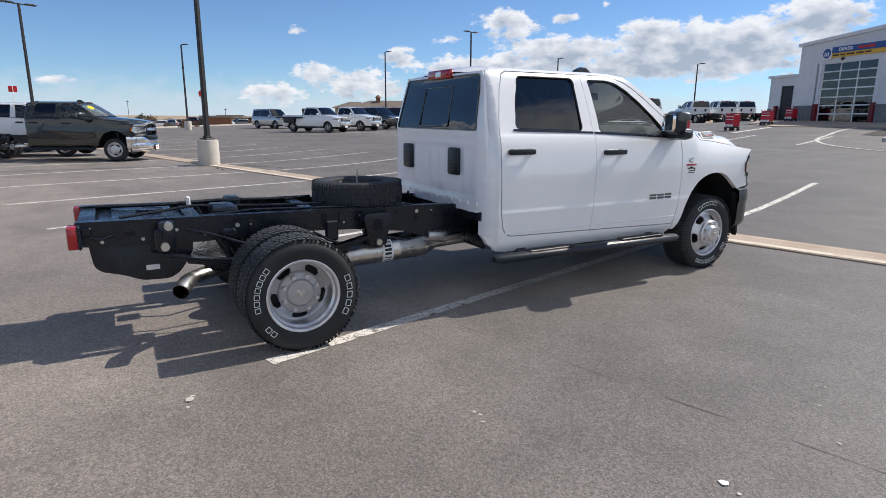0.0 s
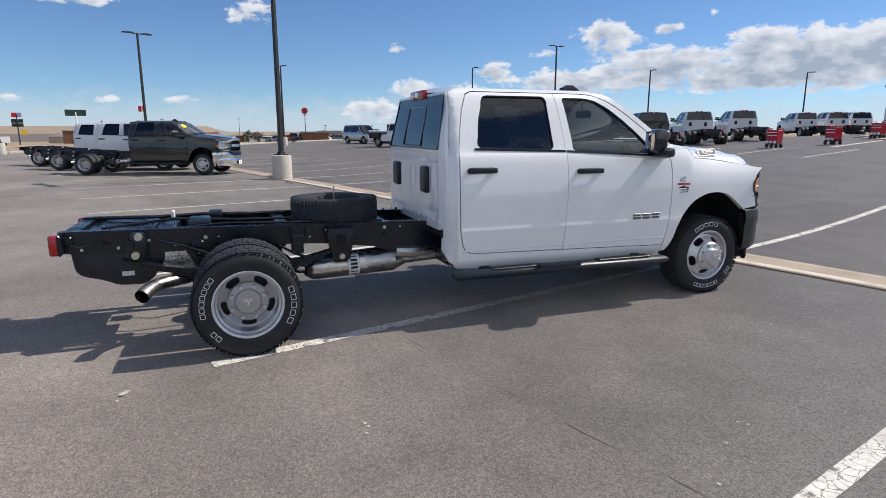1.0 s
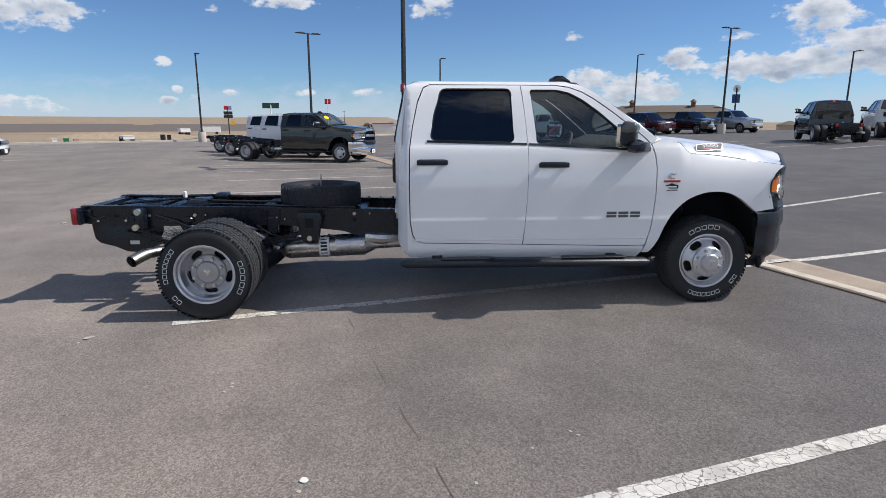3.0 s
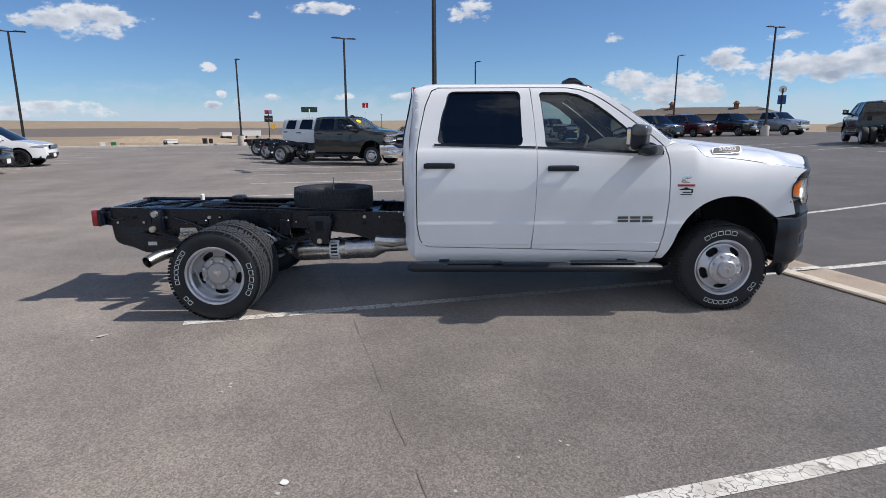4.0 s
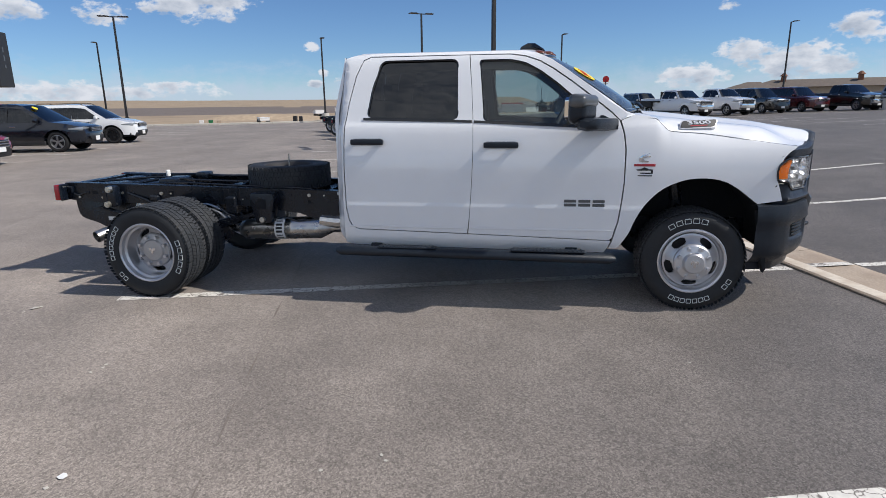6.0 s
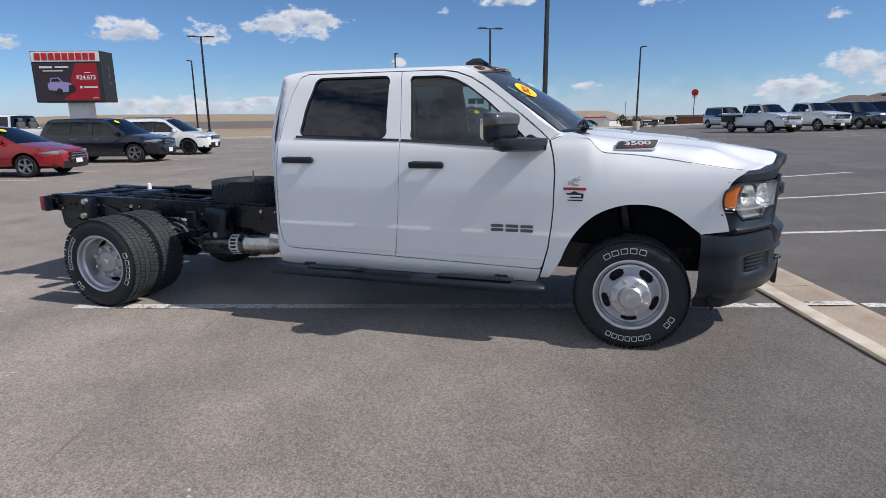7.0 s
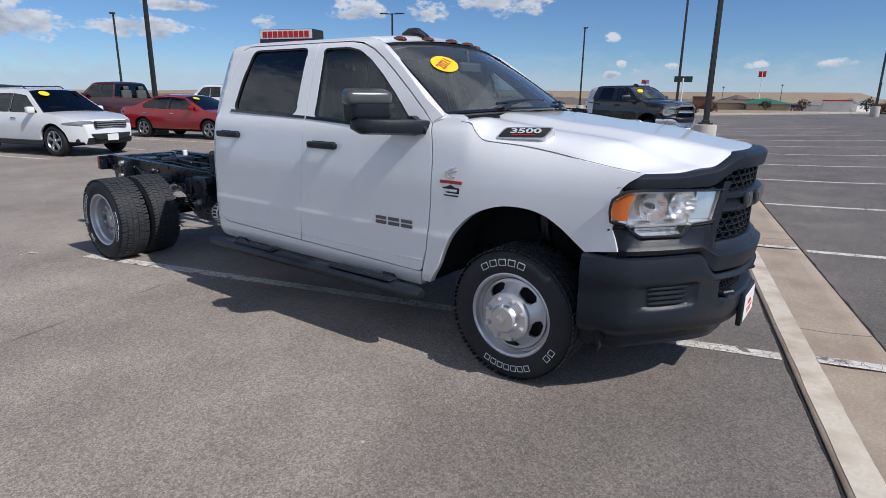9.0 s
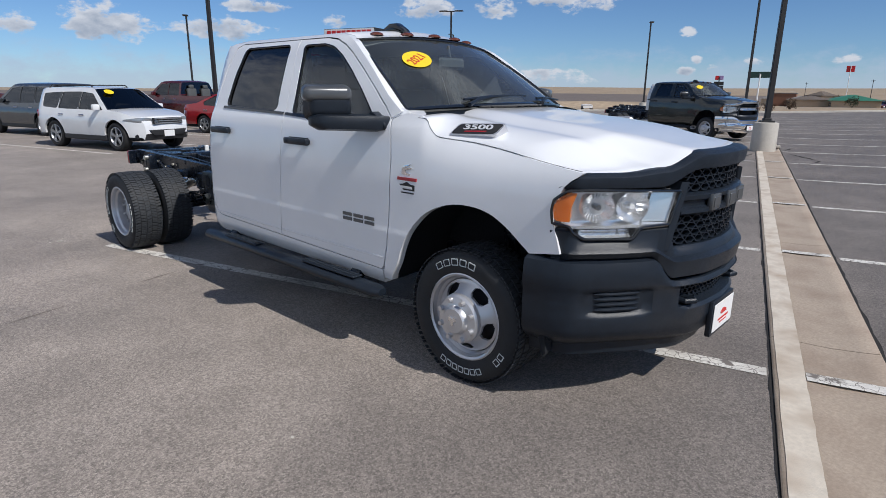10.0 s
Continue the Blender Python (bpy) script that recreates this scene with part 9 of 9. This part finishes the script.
# odds and ends on the dirt beyond the kerb
def crate(name, az, d, size, mat, label, category, rz=0.0, lift=0.0, extra=None):
    x, y = bearing(az, d)
    root = thing(name, pose(x, y, land_z(x, y) + 0.13 + lift, rz=rz), label, category)
    bm = bmesh.new()
    box(bm, (0, 0, size[2] / 2), size, min(size) * 0.06)
    box(bm, (0, 0, size[2] + 0.02), (size[0] * 1.03, size[1] * 1.03, 0.05), 0.01)
    part("body", bm, mat, root)
    if extra:
        bm = bmesh.new()
        for s in (-1, 1):
            for q in (-1, 1):
                cyl(bm, (s * size[0] * 0.3, q * size[1] * 0.46 - 0.08, -lift + 0.25), (s * size[0] * 0.3, q * size[1] * 0.46 + 0.08, -lift + 0.25), 0.25, 0.25, 14)
        part("wheels_axle", bm, M_TYRE_PLAIN, root)
    return root


crate("utility_box", -151.2, 60, (0.9, 0.4, 0.55), M_SIGN_GREEN, "green utility box beyond the kerb", "utility box", 30)
crate("utility_box", -151.9, 60, (0.6, 0.4, 0.5), M_WALL_TAN, "tan utility box beyond the kerb", "utility box", 30)
crate("utility_box", -150.4, 61, (0.6, 0.4, 0.5), M_SIGN_WHITE, "white utility box beyond the kerb", "utility box", 30)
crate("waste_bin", -158.4, 70, (0.6, 0.4, 0.6), M_SIGN_BLACK, "dark waste bin beside the dirt track", "bin", 10)
crate("waste_bin", -158.9, 71, (0.6, 0.4, 0.55), M_SIGN_BLACK, "dark waste bin beside the dirt track", "bin", 20)
crate("cargo_trailer", -162.4, 125, (3.6, 1.6, 1.2), M_SIGN_WHITE, "white cargo trailer on the far road", "trailer", -70, 0.35, True)
crate("cargo_trailer", -160.2, 105, (1.6, 1.2, 0.6), M_SIGN_WHITE, "small white trailer on the dirt road", "trailer", -50, 0.5, True)
crate("cargo_trailer", -155.6, 66, (1.9, 1.0, 0.3), M_SIGN_WHITE, "low white utility trailer by the kerb", "trailer", 35, 0.3, True)
for i, (az_, d_) in enumerate(((172.4, 130), (173.6, 138), (174.8, 124), (176.2, 150), (177.2, 162), (170.9, 140), (-175.5, 180), (-173.0, 172), (-170.2, 165))):
    x_, y_ = bearing(az_, d_)
    suv("distant_car", pose(x_, y_, land_z(x_, y_) + 0.05, rz=40 * i), (P_WHITE, P_GREY, P_MAROON, P_SILVER)[i % 4], "%s estate car parked in the far town" % ("white", "grey", "maroon", "silver")[i % 4], seat=False)

# pale tracks and a ridge on the embankment
def strip(name, pts, w, lift, mat, label, category):
    bm = bmesh.new()
    last = None
    P = [Vector(bearing(a, d)) for a, d in pts]
    for i, p in enumerate(P):
        d = (P[min(i + 1, len(P) - 1)] - P[max(i - 1, 0)]).normalized()
        pair = [bm.verts.new((*(p + Vector((-d.y, d.x)) * s * w / 2), land_z(p.x, p.y) + 0.15 + lift)) for s in (-1, 1)]
        if last:
            bm.faces.new((last[0], pair[0], pair[1], last[1]))
        last = pair
    return tagged(part(name, bm, mat, None, angle=60), label, category, kind="structure")


strip("dirt_road", [(-155.0, 60), (-157.5, 66), (-160.0, 78), (-163.0, 98), (-165.5, 130)], 3.4, 0.05, M_DIRT, "pale dirt road leading off the lot", "dirt road")
bm = bmesh.new()
prev = None
for i in range(41):
    a = -149.5 - 12.0 * i / 40
    x, y = bearing(a, 84)
    h = 0.85 * math.sin(math.pi * i / 40) ** 0.6 + 0.15 * noise.noise(Vector((i * 0.4, 0, 0)))
    d = Vector((math.cos(radians(a)), math.sin(radians(a))))
    row = [bm.verts.new((x + d.x * o, y + d.y * o, land_z(x, y) + 0.05 + h * f)) for o, f in ((-4, 0), (-2.2, 0.5), (-0.6, 0.96), (0.5, 1), (2, 0.5), (4, 0))]
    if prev:
        for k in range(5):
            bm.faces.new((prev[k], row[k], row[k + 1], prev[k + 1]))
    prev = row
tagged(part("embankment", bm, M_DIRT, None, angle=80), "low tan dirt embankment beyond the kerb", "embankment", kind="structure")

# long paving seam, and bits of stone
for seam, u0, count in ((-4.80, -20, 560), (-9.10, -30, 700)):
    bm = bmesh.new()
    last = None
    for k in range(count):
        u = u0 + k * 0.045
        v = seam + 0.02 * noise.noise(Vector((u * 0.9, 2, seam)))
        w = 0.007 * max(0.0, 0.35 + 1.3 * noise.noise(Vector((u * 3.0, 0, 4))))
        x, y = lot(u, v)
        pair = [bm.verts.new((*lot(u, v + q * w), rise(x, y) + 0.003)) for q in (-1, 1)]
        if last:
            bm.faces.new((last[0], pair[0], pair[1], last[1]))
        last = pair
    tagged(part("paving_seam", bm, M_SEAM, None), "faint dark paving seam across the asphalt", "seam", kind="structure")
for i, (x_, y_, s_) in enumerate(((3.45, -3.21, 0.024), (2.43, -3.82, 0.014), (3.14, -1.83, 0.012), (3.25, -2.10, 0.011), (3.52, -2.42, 0.012), (1.60, -5.18, 0.013), (2.50, -3.85, 0.012), (3.53, -3.22, 0.014), (1.47, -5.14, 0.016), (2.39, -3.83, 0.014), (3.10, -1.86, 0.012), (1.89, -0.22, 0.012), (-3.88, -8.27, 0.050), (1.51, -5.16, 0.030))):
    bm = bmesh.new()
    rnd = random.Random(i)
    bmesh.ops.create_icosphere(bm, subdivisions=1, radius=s_)
    for v in bm.verts:
        v.co = Vector((v.co.x * rnd.uniform(0.7, 1.4), v.co.y * rnd.uniform(0.6, 1.1), v.co.z * 0.2 * rnd.uniform(0.7, 1.2) + s_ * 0.18))
    ob = part("pebble", bm, M_LABEL if i == 0 else M_CONCRETE_POST, None)
    ob.matrix_basis = pose(x_, y_, rise(x_, y_) + 0.001, rz=40 * i)
    tagged(ob, "small pale pebble lying on the asphalt", "pebble", "pebbles on the asphalt")

# year sticker on the olive truck's screen
olive = bpy.data.objects["chassis_cab_truck.001"]
bm = bmesh.new()
lathe(bm, [(0.0, 0.0), (0.12, 0.0), (0.12, 0.002), (0.0, 0.002)], 28, tilt)
part("year_sticker", bm, M_YELLOW, olive, "yellow oval year sticker")

# cracks in the paving by the pole's foot
rnd = random.Random(5)
for u0, v0, u1, v1 in ((-15.1, 0.70, -13.4, 1.30), (-13.4, 1.30, -12.8, 1.20), (-16.0, 0.67, -17.1, 0.95), (-14.6, -0.15, -13.3, -0.40)):
    bm = bmesh.new()
    last = None
    for k in range(41):
        t = k / 40
        u, v = u0 + (u1 - u0) * t, v0 + (v1 - v0) * t + 0.10 * noise.noise(Vector((t * 5 + u0, v0, 0)))
        w = 0.05 * math.sin(math.pi * min(0.98, t + 0.02)) * (0.5 + abs(noise.noise(Vector((t * 14, u0, 2)))))
        pair = [bm.verts.new((*lot(u, v + q * w), rise(*lot(u, v)) + 0.006)) for q in (-1, 1)]
        if last:
            bm.faces.new((last[0], pair[0], pair[1], last[1]))
        last = pair
    tagged(part("crack", bm, M_GROOVE, None), "dark open crack in the asphalt beside the gutter", "crack", "cracks by the pole", kind="structure")
# one heaved gutter slab left of the pole
bm = bmesh.new()
x_, y_ = lot(-16.6, 0.28)
box(bm, (0, 0, 0), (0.9, 0.58, 0.08), 0.015, pose(x_, y_, rise(x_, y_) + 0.05, 4, -5, 15.3))
tagged(part("heaved_slab", bm, M_CONCRETE_POST, None), "pale broken gutter slab heaved at one end", "slab", kind="structure")
